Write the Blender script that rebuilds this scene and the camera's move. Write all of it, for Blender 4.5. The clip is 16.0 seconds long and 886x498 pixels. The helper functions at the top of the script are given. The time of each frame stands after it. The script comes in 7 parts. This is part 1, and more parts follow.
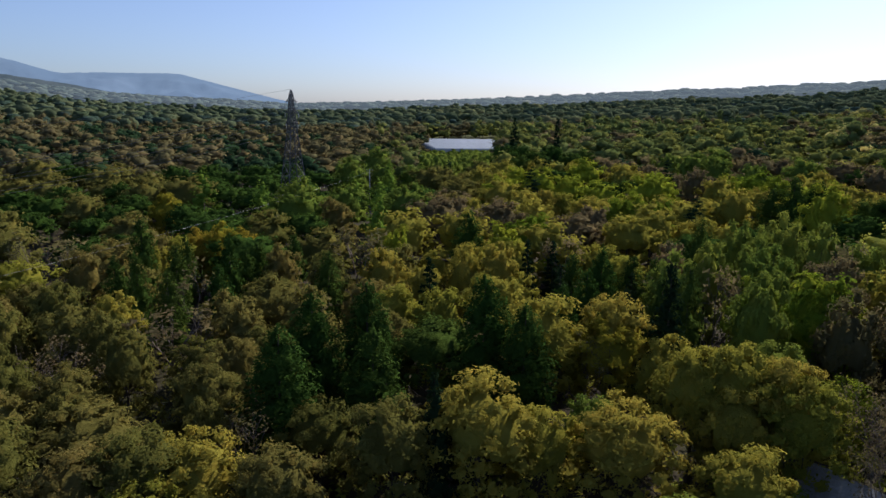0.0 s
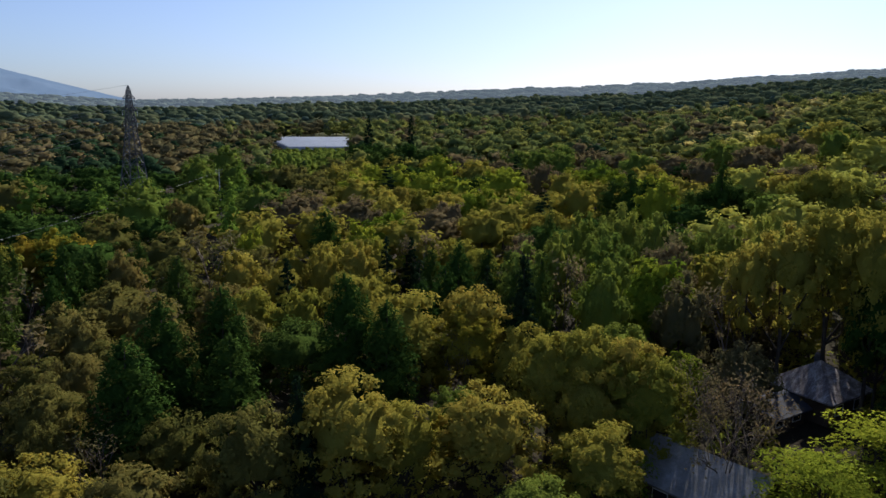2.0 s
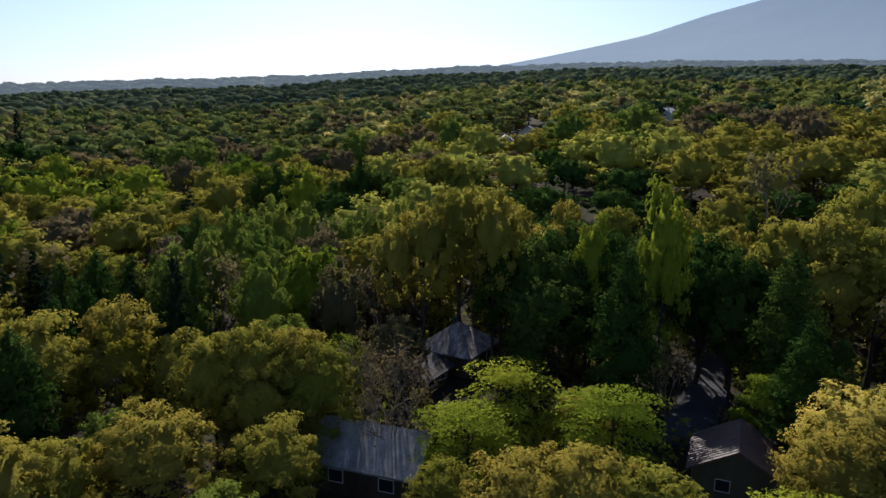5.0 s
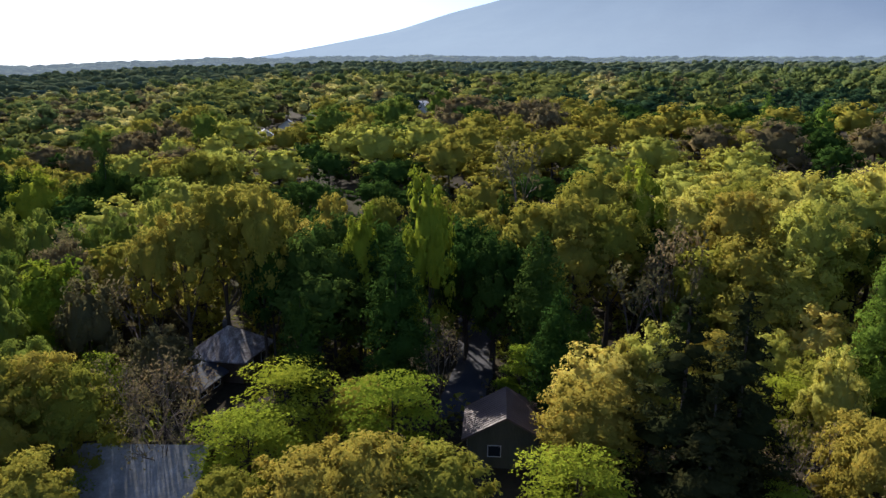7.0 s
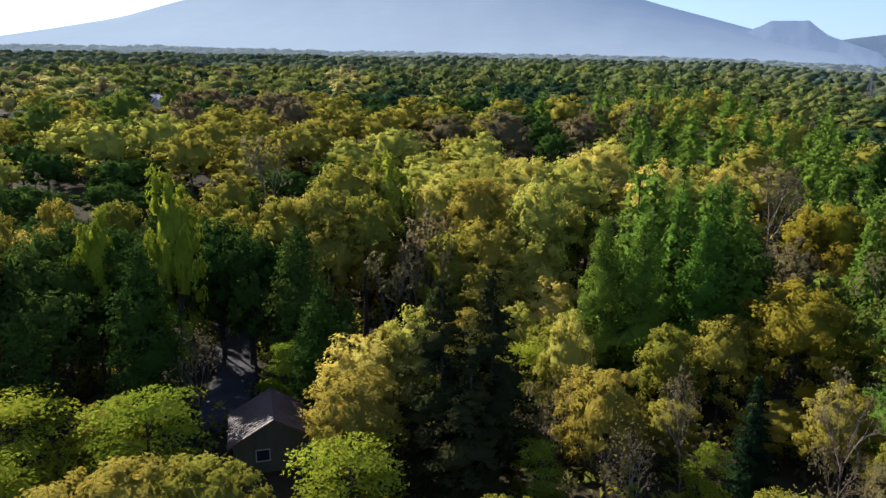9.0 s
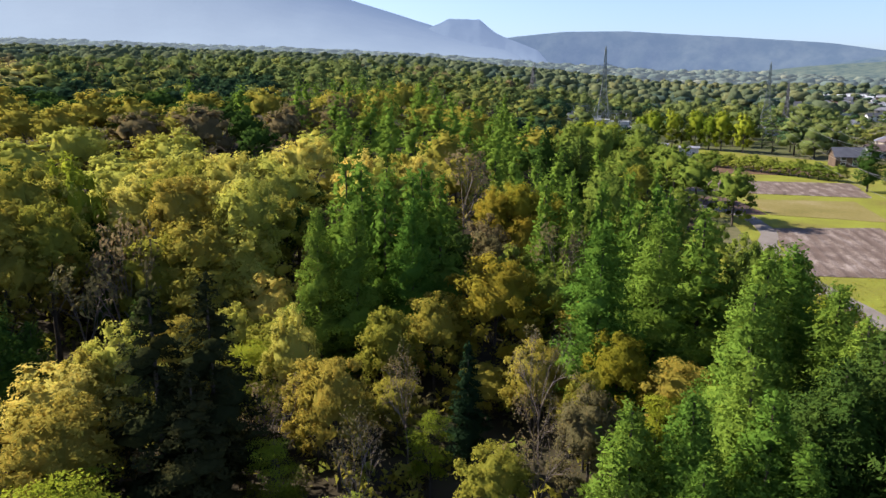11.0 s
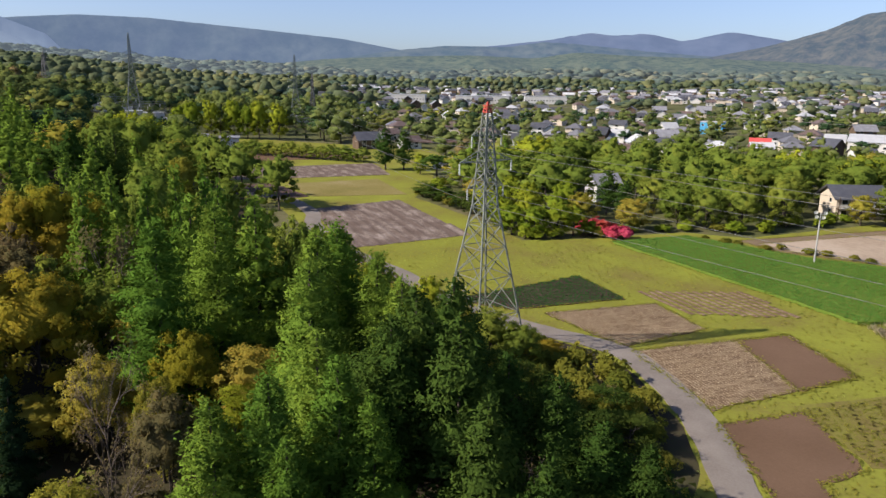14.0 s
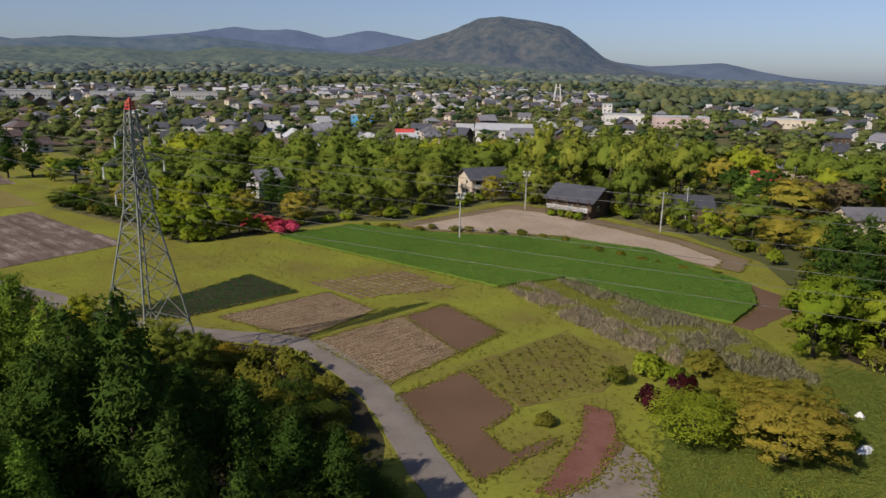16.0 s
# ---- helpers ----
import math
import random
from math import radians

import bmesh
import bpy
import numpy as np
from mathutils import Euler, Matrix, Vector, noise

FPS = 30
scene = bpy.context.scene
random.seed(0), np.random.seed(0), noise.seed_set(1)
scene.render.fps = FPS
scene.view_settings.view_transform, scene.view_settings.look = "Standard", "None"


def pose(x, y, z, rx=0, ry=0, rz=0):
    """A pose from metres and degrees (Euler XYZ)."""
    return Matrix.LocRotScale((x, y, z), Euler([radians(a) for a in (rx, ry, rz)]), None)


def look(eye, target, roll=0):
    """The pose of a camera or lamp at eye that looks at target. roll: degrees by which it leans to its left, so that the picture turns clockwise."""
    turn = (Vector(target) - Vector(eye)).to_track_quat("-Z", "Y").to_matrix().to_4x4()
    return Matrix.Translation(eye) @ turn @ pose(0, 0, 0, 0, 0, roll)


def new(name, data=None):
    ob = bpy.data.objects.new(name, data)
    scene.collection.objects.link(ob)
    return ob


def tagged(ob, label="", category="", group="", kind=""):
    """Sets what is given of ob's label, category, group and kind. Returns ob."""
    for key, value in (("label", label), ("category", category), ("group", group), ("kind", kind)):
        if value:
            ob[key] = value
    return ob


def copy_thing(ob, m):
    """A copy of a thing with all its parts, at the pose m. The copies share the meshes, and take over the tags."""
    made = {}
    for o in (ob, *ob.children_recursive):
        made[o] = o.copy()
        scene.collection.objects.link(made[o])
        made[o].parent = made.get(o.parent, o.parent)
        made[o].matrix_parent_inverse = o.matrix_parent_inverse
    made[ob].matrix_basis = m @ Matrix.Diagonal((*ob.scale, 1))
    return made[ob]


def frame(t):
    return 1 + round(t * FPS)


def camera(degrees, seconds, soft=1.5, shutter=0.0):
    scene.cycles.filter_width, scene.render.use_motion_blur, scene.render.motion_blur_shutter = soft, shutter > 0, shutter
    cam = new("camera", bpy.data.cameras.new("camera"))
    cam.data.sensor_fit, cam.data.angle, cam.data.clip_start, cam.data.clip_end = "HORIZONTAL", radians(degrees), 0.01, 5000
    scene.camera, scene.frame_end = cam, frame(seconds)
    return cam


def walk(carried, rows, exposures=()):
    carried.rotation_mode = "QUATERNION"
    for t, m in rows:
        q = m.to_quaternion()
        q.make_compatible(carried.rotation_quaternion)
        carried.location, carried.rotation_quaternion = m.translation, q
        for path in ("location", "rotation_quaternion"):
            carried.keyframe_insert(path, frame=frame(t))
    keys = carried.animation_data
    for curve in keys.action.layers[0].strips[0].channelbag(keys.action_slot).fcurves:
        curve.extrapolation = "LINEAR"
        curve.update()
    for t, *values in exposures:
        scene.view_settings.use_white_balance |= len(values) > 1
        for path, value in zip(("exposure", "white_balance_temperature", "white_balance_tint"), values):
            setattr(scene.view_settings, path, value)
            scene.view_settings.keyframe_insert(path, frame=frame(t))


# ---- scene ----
cam = camera(64.03, 16.0)

PATH = [
    (0.0, pose(0.0, 0.0, 32.0, 78.80, -0.60, 0.00)),
    (0.5, pose(0.0, 0.0, 32.0, 78.78, -0.63, -2.39)),
    (1.0, pose(0.0, 0.0, 32.0, 78.75, -0.65, -4.94)),
    (1.5, pose(0.0, 0.0, 32.0, 78.73, -0.68, -8.05)),
    (2.0, pose(0.0, 0.0, 32.0, 78.73, -0.66, -11.61)),
    (2.5, pose(0.0, 0.0, 32.0, 78.67, -0.64, -15.84)),
    (3.0, pose(0.0, 0.0, 32.0, 78.61, -0.62, -20.46)),
    (3.5, pose(0.0, 0.0, 32.0, 78.55, -0.56, -25.36)),
    (4.0, pose(0.0, 0.0, 32.0, 78.51, -0.48, -30.17)),
    (6.5, pose(0.0, 0.0, 32.0, 78.07, -0.23, -53.92)),
    (7.0, pose(0.0, 0.0, 32.0, 77.95, -0.18, -58.65)),
    (7.5, pose(0.0, 0.0, 32.0, 77.82, -0.11, -63.50)),
    (8.0, pose(0.0, 0.0, 32.0, 77.68, -0.01, -68.34)),
    (8.5, pose(0.0, 0.0, 32.0, 77.59, -0.07, -73.33)),
    (11.0, pose(0.0, 0.0, 32.0, 76.95, -0.00, -102.15)),
    (11.5, pose(0.0, 0.0, 32.0, 76.78, -0.00, -107.86)),
    (12.0, pose(0.0, 0.0, 32.0, 76.68, -0.37, -113.44)),
    (12.5, pose(0.0, 0.0, 32.0, 76.58, -0.38, -119.33)),
    (13.0, pose(0.0, 0.0, 32.0, 76.50, -0.47, -125.20)),
    (13.5, pose(0.0, 0.0, 32.0, 76.43, -0.58, -131.24)),
    (14.0, pose(0.0, 0.0, 32.0, 76.39, -0.67, -137.78)),
    (14.5, pose(0.0, 0.0, 32.0, 76.36, -0.65, -144.42)),
    (15.0, pose(0.0, 0.0, 32.0, 76.34, -0.70, -151.10)),
    (15.5, pose(0.0, 0.0, 32.0, 76.32, -0.77, -157.89)),
    (16.0, pose(0.0, 0.0, 32.0, 76.39, -0.99, -164.75)),
]
walk(cam, PATH, exposures=[(0.0, 0.16, 6050, 14), (4.0, 0.10, 6000, 13), (7.0, 0.78, 6100, 13), (8.5, 0.95, 6150, 13), (11.0, 1.08, 6400, 15), (13.5, 0.76, 6550, 15), (15.0, 0.27, 6640, 15), (16.0, -0.03, 6700, 15)])


# ---- light ----
SUN_AZ, SUN_EL = -34.0, 36.5
world = bpy.data.worlds.new("sky")
scene.world = world
world.use_nodes = True
wn = world.node_tree
sky = wn.nodes.new("ShaderNodeTexSky")
sky.sky_type = "NISHITA"
sky.sun_disc = False
sky.sun_elevation, sky.sun_rotation = radians(SUN_EL), radians(-SUN_AZ)
sky.altitude, sky.air_density, sky.dust_density, sky.ozone_density = 900, 1.0, 2.0, 4.5
wn.nodes["Background"].inputs["Strength"].default_value = 0.094
cool = wn.nodes.new("ShaderNodeMix")
cool.data_type, cool.blend_type = "RGBA", "MULTIPLY"
cool.inputs["Factor"].default_value = 1.0
cool.inputs[7].default_value = (0.94, 0.985, 1.12, 1)
soft_sky = wn.nodes.new("ShaderNodeHueSaturation")
soft_sky.inputs["Saturation"].default_value = 0.86
wn.links.new(sky.outputs["Color"], soft_sky.inputs["Color"])
wn.links.new(soft_sky.outputs[0], cool.inputs[6])
wn.links.new(cool.outputs[2], wn.nodes["Background"].inputs["Color"])
sun_data = bpy.data.lights.new("sun", "SUN")
sun_data.energy, sun_data.angle, sun_data.color = 5.0, radians(0.6), (1.0, 0.93, 0.81)
sun = new("sun", sun_data)
sun_from = Vector((-math.sin(radians(SUN_AZ)) * math.cos(radians(SUN_EL)), math.cos(radians(SUN_AZ)) * math.cos(radians(SUN_EL)), math.sin(radians(SUN_EL))))
sun.matrix_basis = look(sun_from * 300, (0, 0, 0))


# ---- materials ----
def material(name):
    m = bpy.data.materials.new(name)
    m.use_nodes = True
    nt = m.node_tree
    nt.nodes.clear()
    out = nt.nodes.new("ShaderNodeOutputMaterial")

    def node(kind, operation="", **props):
        n = nt.nodes.new("ShaderNode" + kind)
        if operation:
            n.operation = operation
        for k, v in props.items():
            n.inputs[k].default_value = v
        return n

    def link(a, b):
        nt.links.new(a, b)
    return m, node, link, out


def ramp(node, link, fac, stops):
    r = node("ValToRGB")
    els = r.color_ramp.elements
    while len(els) < len(stops):
        els.new(0.5)
    for e, (p, c) in zip(els, stops):
        e.position, e.color = p, (*c, 1)
    link(fac, r.inputs["Fac"])
    return r.outputs["Color"]


def scaled(col, k):
    return tuple(min(1.0, c * k) for c in col)


def leaf_material(name, col, translucent=0.35, spread=0.14, warm=None, relief=3.6, air=None):
    """Leaves: tint changes from plant to plant, in patches and from leaf to leaf. air: colour of haze painted on as
    emission.
    """
    m, node, link, out = material(name)
    geo, info, tex = node("NewGeometry"), node("ObjectInfo"), node("TexCoord")
    patch = node("TexNoise", Scale=0.55, Detail=3.0)
    link(tex.outputs["Object"], patch.inputs["Vector"])
    add = node("Math", operation="ADD")
    link(geo.outputs["Random Per Island"], add.inputs[0])
    link(patch.outputs["Fac"], add.inputs[1])
    half = node("Math", operation="MULTIPLY")
    half.inputs[1].default_value = 0.5
    stand = node("TexNoise", Scale=0.06, Detail=2.0)
    link(tex.outputs["Object"], stand.inputs["Vector"])
    both = node("Math", operation="MULTIPLY_ADD")
    link(stand.outputs["Fac"], both.inputs[0])
    both.inputs[1].default_value = 0.8
    link(add.outputs[0], both.inputs[2])
    less = node("Math", operation="SUBTRACT")
    link(both.outputs[0], less.inputs[0])
    less.inputs[1].default_value = 0.4
    link(less.outputs[0], half.inputs[0])
    warm = warm or (col[0] * 1.2, col[1] * 1.0, col[2] * 0.9)
    base = ramp(node, link, half.outputs[0], [(0.15, scaled(col, 1 - spread)), (0.5, col), (0.9, scaled(warm, 1 + spread))])
    hsv = node("HueSaturation")
    link(base, hsv.inputs["Color"])
    hue = node("MapRange")
    link(info.outputs["Random"], hue.inputs["Value"])
    hue.inputs["To Min"].default_value, hue.inputs["To Max"].default_value = 0.482, 0.522
    link(hue.outputs[0], hsv.inputs["Hue"])
    val = node("MapRange")
    link(info.outputs["Random"], val.inputs["Value"])
    val.inputs["To Min"].default_value, val.inputs["To Max"].default_value = 1.2, 0.8
    link(val.outputs[0], hsv.inputs["Value"])
    dif, tra, mix = node("BsdfDiffuse"), node("BsdfTranslucent"), node("MixShader")
    tuft = node("TexNoise", Scale=relief, Detail=4.0, Roughness=0.7)
    link(tex.outputs["Object"], tuft.inputs["Vector"])
    bp = node("Bump", Strength=0.8, Distance=1.0 / relief)
    link(tuft.outputs["Fac"], bp.inputs["Height"])
    link(bp.outputs[0], dif.inputs["Normal"])
    mix.inputs[0].default_value = translucent
    link(hsv.outputs[0], dif.inputs["Color"])
    link(hsv.outputs[0], tra.inputs["Color"])
    link(dif.outputs[0], mix.inputs[1])
    link(tra.outputs[0], mix.inputs[2])
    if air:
        # distance haze painted on as emission, stronger towards the sun
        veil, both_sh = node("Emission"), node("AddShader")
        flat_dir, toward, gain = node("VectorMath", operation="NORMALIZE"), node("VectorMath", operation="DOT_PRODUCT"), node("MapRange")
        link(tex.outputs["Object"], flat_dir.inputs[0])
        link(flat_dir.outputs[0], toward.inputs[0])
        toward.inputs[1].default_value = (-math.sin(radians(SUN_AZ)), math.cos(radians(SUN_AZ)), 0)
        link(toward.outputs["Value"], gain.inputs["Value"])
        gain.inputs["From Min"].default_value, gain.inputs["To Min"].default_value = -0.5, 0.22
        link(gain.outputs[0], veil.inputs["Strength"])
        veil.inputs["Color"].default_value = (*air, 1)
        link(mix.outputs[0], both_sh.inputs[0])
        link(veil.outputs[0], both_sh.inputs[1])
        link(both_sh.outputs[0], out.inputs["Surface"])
    else:
        link(mix.outputs[0], out.inputs["Surface"])
    return m


def surface(name, a, b, scale=1.0, fine=8.0, rough=0.9, bump=0.3, metal=0.0, c=None, stretch=(1, 1, 1), coords="Object", per_object=0.0, distance=0.05, turned=0.0):
    """A two-scale mottled surface: large stains from a to b, fine grain, and relief."""
    m, node, link, out = material(name)
    tex, mapn = node("TexCoord"), node("Mapping")
    first = node("Mapping")
    first.inputs["Rotation"].default_value = (0, 0, radians(-turned))
    link(tex.outputs[coords], first.inputs["Vector"])
    link(first.outputs[0], mapn.inputs["Vector"])
    mapn.inputs["Scale"].default_value = stretch
    big, small = node("TexNoise", Scale=scale, Detail=4.0), node("TexNoise", Scale=scale * fine, Detail=5.0, Roughness=0.65)
    link(mapn.outputs[0], big.inputs["Vector"])
    link(mapn.outputs[0], small.inputs["Vector"])
    add = node("Math", operation="MULTIPLY_ADD")
    link(small.outputs["Fac"], add.inputs[0])
    add.inputs[1].default_value = 0.6
    sub = node("Math", operation="MULTIPLY_ADD")
    link(big.outputs["Fac"], sub.inputs[0])
    sub.inputs[1].default_value, sub.inputs[2].default_value = 0.9, -0.25
    link(sub.outputs[0], add.inputs[2])
    stops = [(0.25, a), (0.75, b)] if c is None else [(0.22, a), (0.5, b), (0.78, c)]
    col = ramp(node, link, add.outputs[0], stops)
    if per_object:
        info, hsv, val = node("ObjectInfo"), node("HueSaturation"), node("MapRange")
        link(info.outputs["Random"], val.inputs["Value"])
        val.inputs["To Min"].default_value, val.inputs["To Max"].default_value = 1 - per_object, 1 + per_object
        link(val.outputs[0], hsv.inputs["Value"])
        link(col, hsv.inputs["Color"])
        col = hsv.outputs[0]
    bs = node("BsdfPrincipled", Roughness=rough, Metallic=metal)
    bs.inputs["Specular IOR Level"].default_value = 0.25 if rough < 0.8 else 0.06
    link(col, bs.inputs["Base Color"])
    if bump:
        bp = node("Bump", Strength=bump, Distance=distance)
        link(small.outputs["Fac"], bp.inputs["Height"])
        link(bp.outputs[0], bs.inputs["Normal"])
    link(bs.outputs[0], out.inputs["Surface"])
    return m


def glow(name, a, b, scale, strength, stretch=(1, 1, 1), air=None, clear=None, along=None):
    """Far hills seen through kilometres of air: wooded slopes that the sun lights, with the airlight painted on as
    emission. air: the haze colour; clear: its colour high up; along: (direction, from, to) on which it thins.
    """
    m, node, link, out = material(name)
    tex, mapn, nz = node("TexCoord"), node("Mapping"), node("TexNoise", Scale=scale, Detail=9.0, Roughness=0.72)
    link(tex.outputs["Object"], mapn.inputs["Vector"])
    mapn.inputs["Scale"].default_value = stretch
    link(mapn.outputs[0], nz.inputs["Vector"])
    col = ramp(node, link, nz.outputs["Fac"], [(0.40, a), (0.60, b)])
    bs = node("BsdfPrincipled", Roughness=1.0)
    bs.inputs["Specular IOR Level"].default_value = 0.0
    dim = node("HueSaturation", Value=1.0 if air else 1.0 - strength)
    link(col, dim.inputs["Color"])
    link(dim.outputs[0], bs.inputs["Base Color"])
    # the slope itself emits the haze colour
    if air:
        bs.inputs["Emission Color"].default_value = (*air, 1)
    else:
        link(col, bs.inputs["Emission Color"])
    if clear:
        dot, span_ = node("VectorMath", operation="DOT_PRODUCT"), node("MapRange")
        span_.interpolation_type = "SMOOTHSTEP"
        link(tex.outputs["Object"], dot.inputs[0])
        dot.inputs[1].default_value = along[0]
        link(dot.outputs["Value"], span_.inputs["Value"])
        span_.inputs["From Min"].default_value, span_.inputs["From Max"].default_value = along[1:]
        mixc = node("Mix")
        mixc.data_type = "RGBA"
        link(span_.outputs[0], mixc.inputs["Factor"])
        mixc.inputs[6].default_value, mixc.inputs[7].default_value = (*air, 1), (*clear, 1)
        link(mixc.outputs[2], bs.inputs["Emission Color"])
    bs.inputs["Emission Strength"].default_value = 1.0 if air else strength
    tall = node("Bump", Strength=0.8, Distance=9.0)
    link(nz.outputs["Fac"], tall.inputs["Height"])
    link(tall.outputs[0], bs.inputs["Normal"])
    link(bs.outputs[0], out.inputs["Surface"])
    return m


OLIVE = leaf_material("leaf_olive", (0.315, 0.290, 0.046), 0.42)
PALE = leaf_material("leaf_pale", (0.520, 0.475, 0.095), 0.42)
DULL = leaf_material("leaf_dull_brown", (0.185, 0.170, 0.044), 0.42)
RUST = leaf_material("leaf_rust", (0.175, 0.146, 0.068), 0.42)
GOLD = leaf_material("leaf_gold", (0.285, 0.248, 0.028), 0.42)
LIME = leaf_material("leaf_lime", (0.218, 0.272, 0.024), 0.28)
GREEN = leaf_material("leaf_green", (0.185, 0.235, 0.038), 0.36)
PINE = leaf_material("needle_pine", (0.050, 0.090, 0.017), 0.22, warm=(0.064, 0.100, 0.017))
LARCH = leaf_material("needle_larch", (0.118, 0.205, 0.028), 0.30, warm=(0.135, 0.200, 0.024))
FIR = leaf_material("needle_fir", (0.022, 0.042, 0.018), 0.2, warm=(0.022, 0.040, 0.013))
CEDAR = leaf_material("needle_cedar", (0.036, 0.040, 0.015), 0.15, warm=(0.052, 0.046, 0.013))
SHRUB = leaf_material("leaf_shrub", (0.175, 0.180, 0.028), 0.42)
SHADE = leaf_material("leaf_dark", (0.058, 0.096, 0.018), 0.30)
MAROON = leaf_material("leaf_maroon", (0.060, 0.014, 0.018), 0.34)
PINK = leaf_material("petal_azalea", (0.50, 0.060, 0.085), 0.34, warm=(0.62, 0.14, 0.13))
REED = leaf_material("dry_reed", (0.60, 0.52, 0.34), 0.5, warm=(0.66, 0.58, 0.40))
BARLEY = leaf_material("barley_blade", (0.125, 0.250, 0.045), 0.35, warm=(0.150, 0.250, 0.044))
STRAWBIT = leaf_material("straw_bits", (0.52, 0.42, 0.27), 0.3, warm=(0.62, 0.52, 0.36))
TURF = leaf_material("turf_blade", (0.202, 0.198, 0.034), 0.3, spread=0.28)
RANK = leaf_material("rank_grass", (0.195, 0.232, 0.048), 0.3)
DARKTUFT = leaf_material("dark_tuft", (0.090, 0.082, 0.026), 0.3)
CROP = leaf_material("crop_leaf", (0.050, 0.125, 0.038), 0.45)
# mid-distance copies of the leaves, greyed in base colour for haze
MID_OLIVE = leaf_material("hazed_leaf_olive", (0.262, 0.262, 0.066), 0.31)
MID_PALE = leaf_material("hazed_leaf_pale", (0.420, 0.395, 0.120), 0.31)
MID_RUST = leaf_material("hazed_leaf_rust", (0.150, 0.134, 0.060), 0.31)
MID_GREEN = leaf_material("hazed_leaf_green", (0.118, 0.158, 0.048), 0.31)
MID_PINE = leaf_material("hazed_needle_pine", (0.048, 0.082, 0.036), 0.2, warm=(0.060, 0.090, 0.036))
# remote woods: haze put into bluish base colours and a faint glow
REM_PALE = leaf_material("remote_hazed_leaf_pale", (0.150, 0.172, 0.120), 0.3, relief=0.8, air=(0.090, 0.108, 0.125))
REM_MID = leaf_material("remote_hazed_leaf_mid", (0.100, 0.132, 0.108), 0.3, relief=0.8, air=(0.090, 0.108, 0.125))
REM_DARK = leaf_material("remote_hazed_needle", (0.060, 0.090, 0.094), 0.3, warm=(0.066, 0.096, 0.094), relief=0.8, air=(0.090, 0.108, 0.125))
# far woods: haze tinted into the base colours, no glow
FAR_PALE = leaf_material("far_hazed_leaf_pale", (0.165, 0.185, 0.085), 0.34, relief=1.2)
FAR_MID = leaf_material("far_hazed_leaf_mid", (0.120, 0.150, 0.078), 0.34, relief=1.2)
FAR_DARK = leaf_material("far_hazed_needle", (0.062, 0.095, 0.068), 0.3, warm=(0.085, 0.115, 0.090), relief=1.2)
BARK = surface("bark", (0.035, 0.028, 0.022), (0.11, 0.092, 0.075), 1.5, 6, 0.95, 0.5, stretch=(1, 1, 0.25))
TWIG = surface("twig", (0.10, 0.078, 0.062), (0.23, 0.19, 0.16), 1.0, 6, 0.95, 0.2, per_object=0.25)

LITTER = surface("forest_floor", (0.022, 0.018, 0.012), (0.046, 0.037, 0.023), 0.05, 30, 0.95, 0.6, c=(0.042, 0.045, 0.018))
MEADOW = surface("meadow_grass", (0.140, 0.108, 0.036), (0.168, 0.172, 0.028), 0.09, 20, 0.95, 0.6, c=(0.205, 0.226, 0.031))
TUFTLAND = surface("fallow_grass", (0.120, 0.084, 0.036), (0.146, 0.128, 0.034), 0.25, 10, 0.95, 0.6, c=(0.170, 0.176, 0.032))
TOWNLAND = surface("rough_grass", (0.050, 0.060, 0.022), (0.085, 0.090, 0.035), 0.02, 20, 0.95, 0.5, c=(0.150, 0.125, 0.075))
BARLEYTOP = surface("barley_canopy", (0.078, 0.125, 0.018), (0.105, 0.160, 0.024), 0.10, 26, 0.95, 0.9, c=(0.130, 0.182, 0.030), stretch=(0.5, 1, 1), turned=-60, distance=0.2)
FARLAND = surface("wooded_land", (0.055, 0.060, 0.022), (0.085, 0.090, 0.032), 0.012, 14, 0.95, 0.5, c=(0.13, 0.125, 0.045))
SOIL = surface("tilled_soil", (0.102, 0.062, 0.038), (0.142, 0.090, 0.058), 0.12, 34, 0.95, 0.6)
DARKSOIL = surface("damp_soil", (0.070, 0.045, 0.036), (0.110, 0.075, 0.060), 0.10, 30, 0.95, 0.6)
REDSOIL = surface("red_soil", (0.120, 0.050, 0.036), (0.200, 0.100, 0.078), 0.35, 12, 0.95, 0.6)
GRAVEL = surface("pale_gravel", (0.15, 0.122, 0.096), (0.235, 0.198, 0.162), 0.5, 12, 0.95, 0.6)
STRAW = surface("straw_mulch", (0.090, 0.058, 0.034), (0.150, 0.102, 0.062), 1.3, 8, 0.95, 0.8, c=(0.30, 0.23, 0.145), stretch=(0.22, 1.3, 1), turned=57.7)
GREYFIELD = surface("grey_mulch", (0.088, 0.062, 0.050), (0.128, 0.096, 0.078), 0.40, 11, 0.95, 0.5, c=(0.300, 0.250, 0.215), stretch=(0.35, 1.0, 1), turned=-28.0)
TANFIELD = surface("tan_grass", (0.125, 0.110, 0.030), (0.18, 0.150, 0.050), 0.06, 20, 0.95, 0.5, c=(0.24, 0.195, 0.10))
SAND = surface("sand", (0.22, 0.165, 0.115), (0.31, 0.245, 0.18), 0.07, 12, 0.95, 0.4, c=(0.39, 0.32, 0.25))
DAMPSAND = surface("sand_edge", (0.135, 0.098, 0.062), (0.19, 0.145, 0.092), 0.1, 15, 0.95, 0.4)
TARMAC = surface("old_concrete_road", (0.135, 0.115, 0.098), (0.180, 0.157, 0.136), 0.25, 20, 0.85, 0.25, c=(0.22, 0.195, 0.17))
ASPHALT = surface("dark_asphalt", (0.050, 0.050, 0.055), (0.085, 0.082, 0.085), 0.4, 15, 0.8, 0.25)
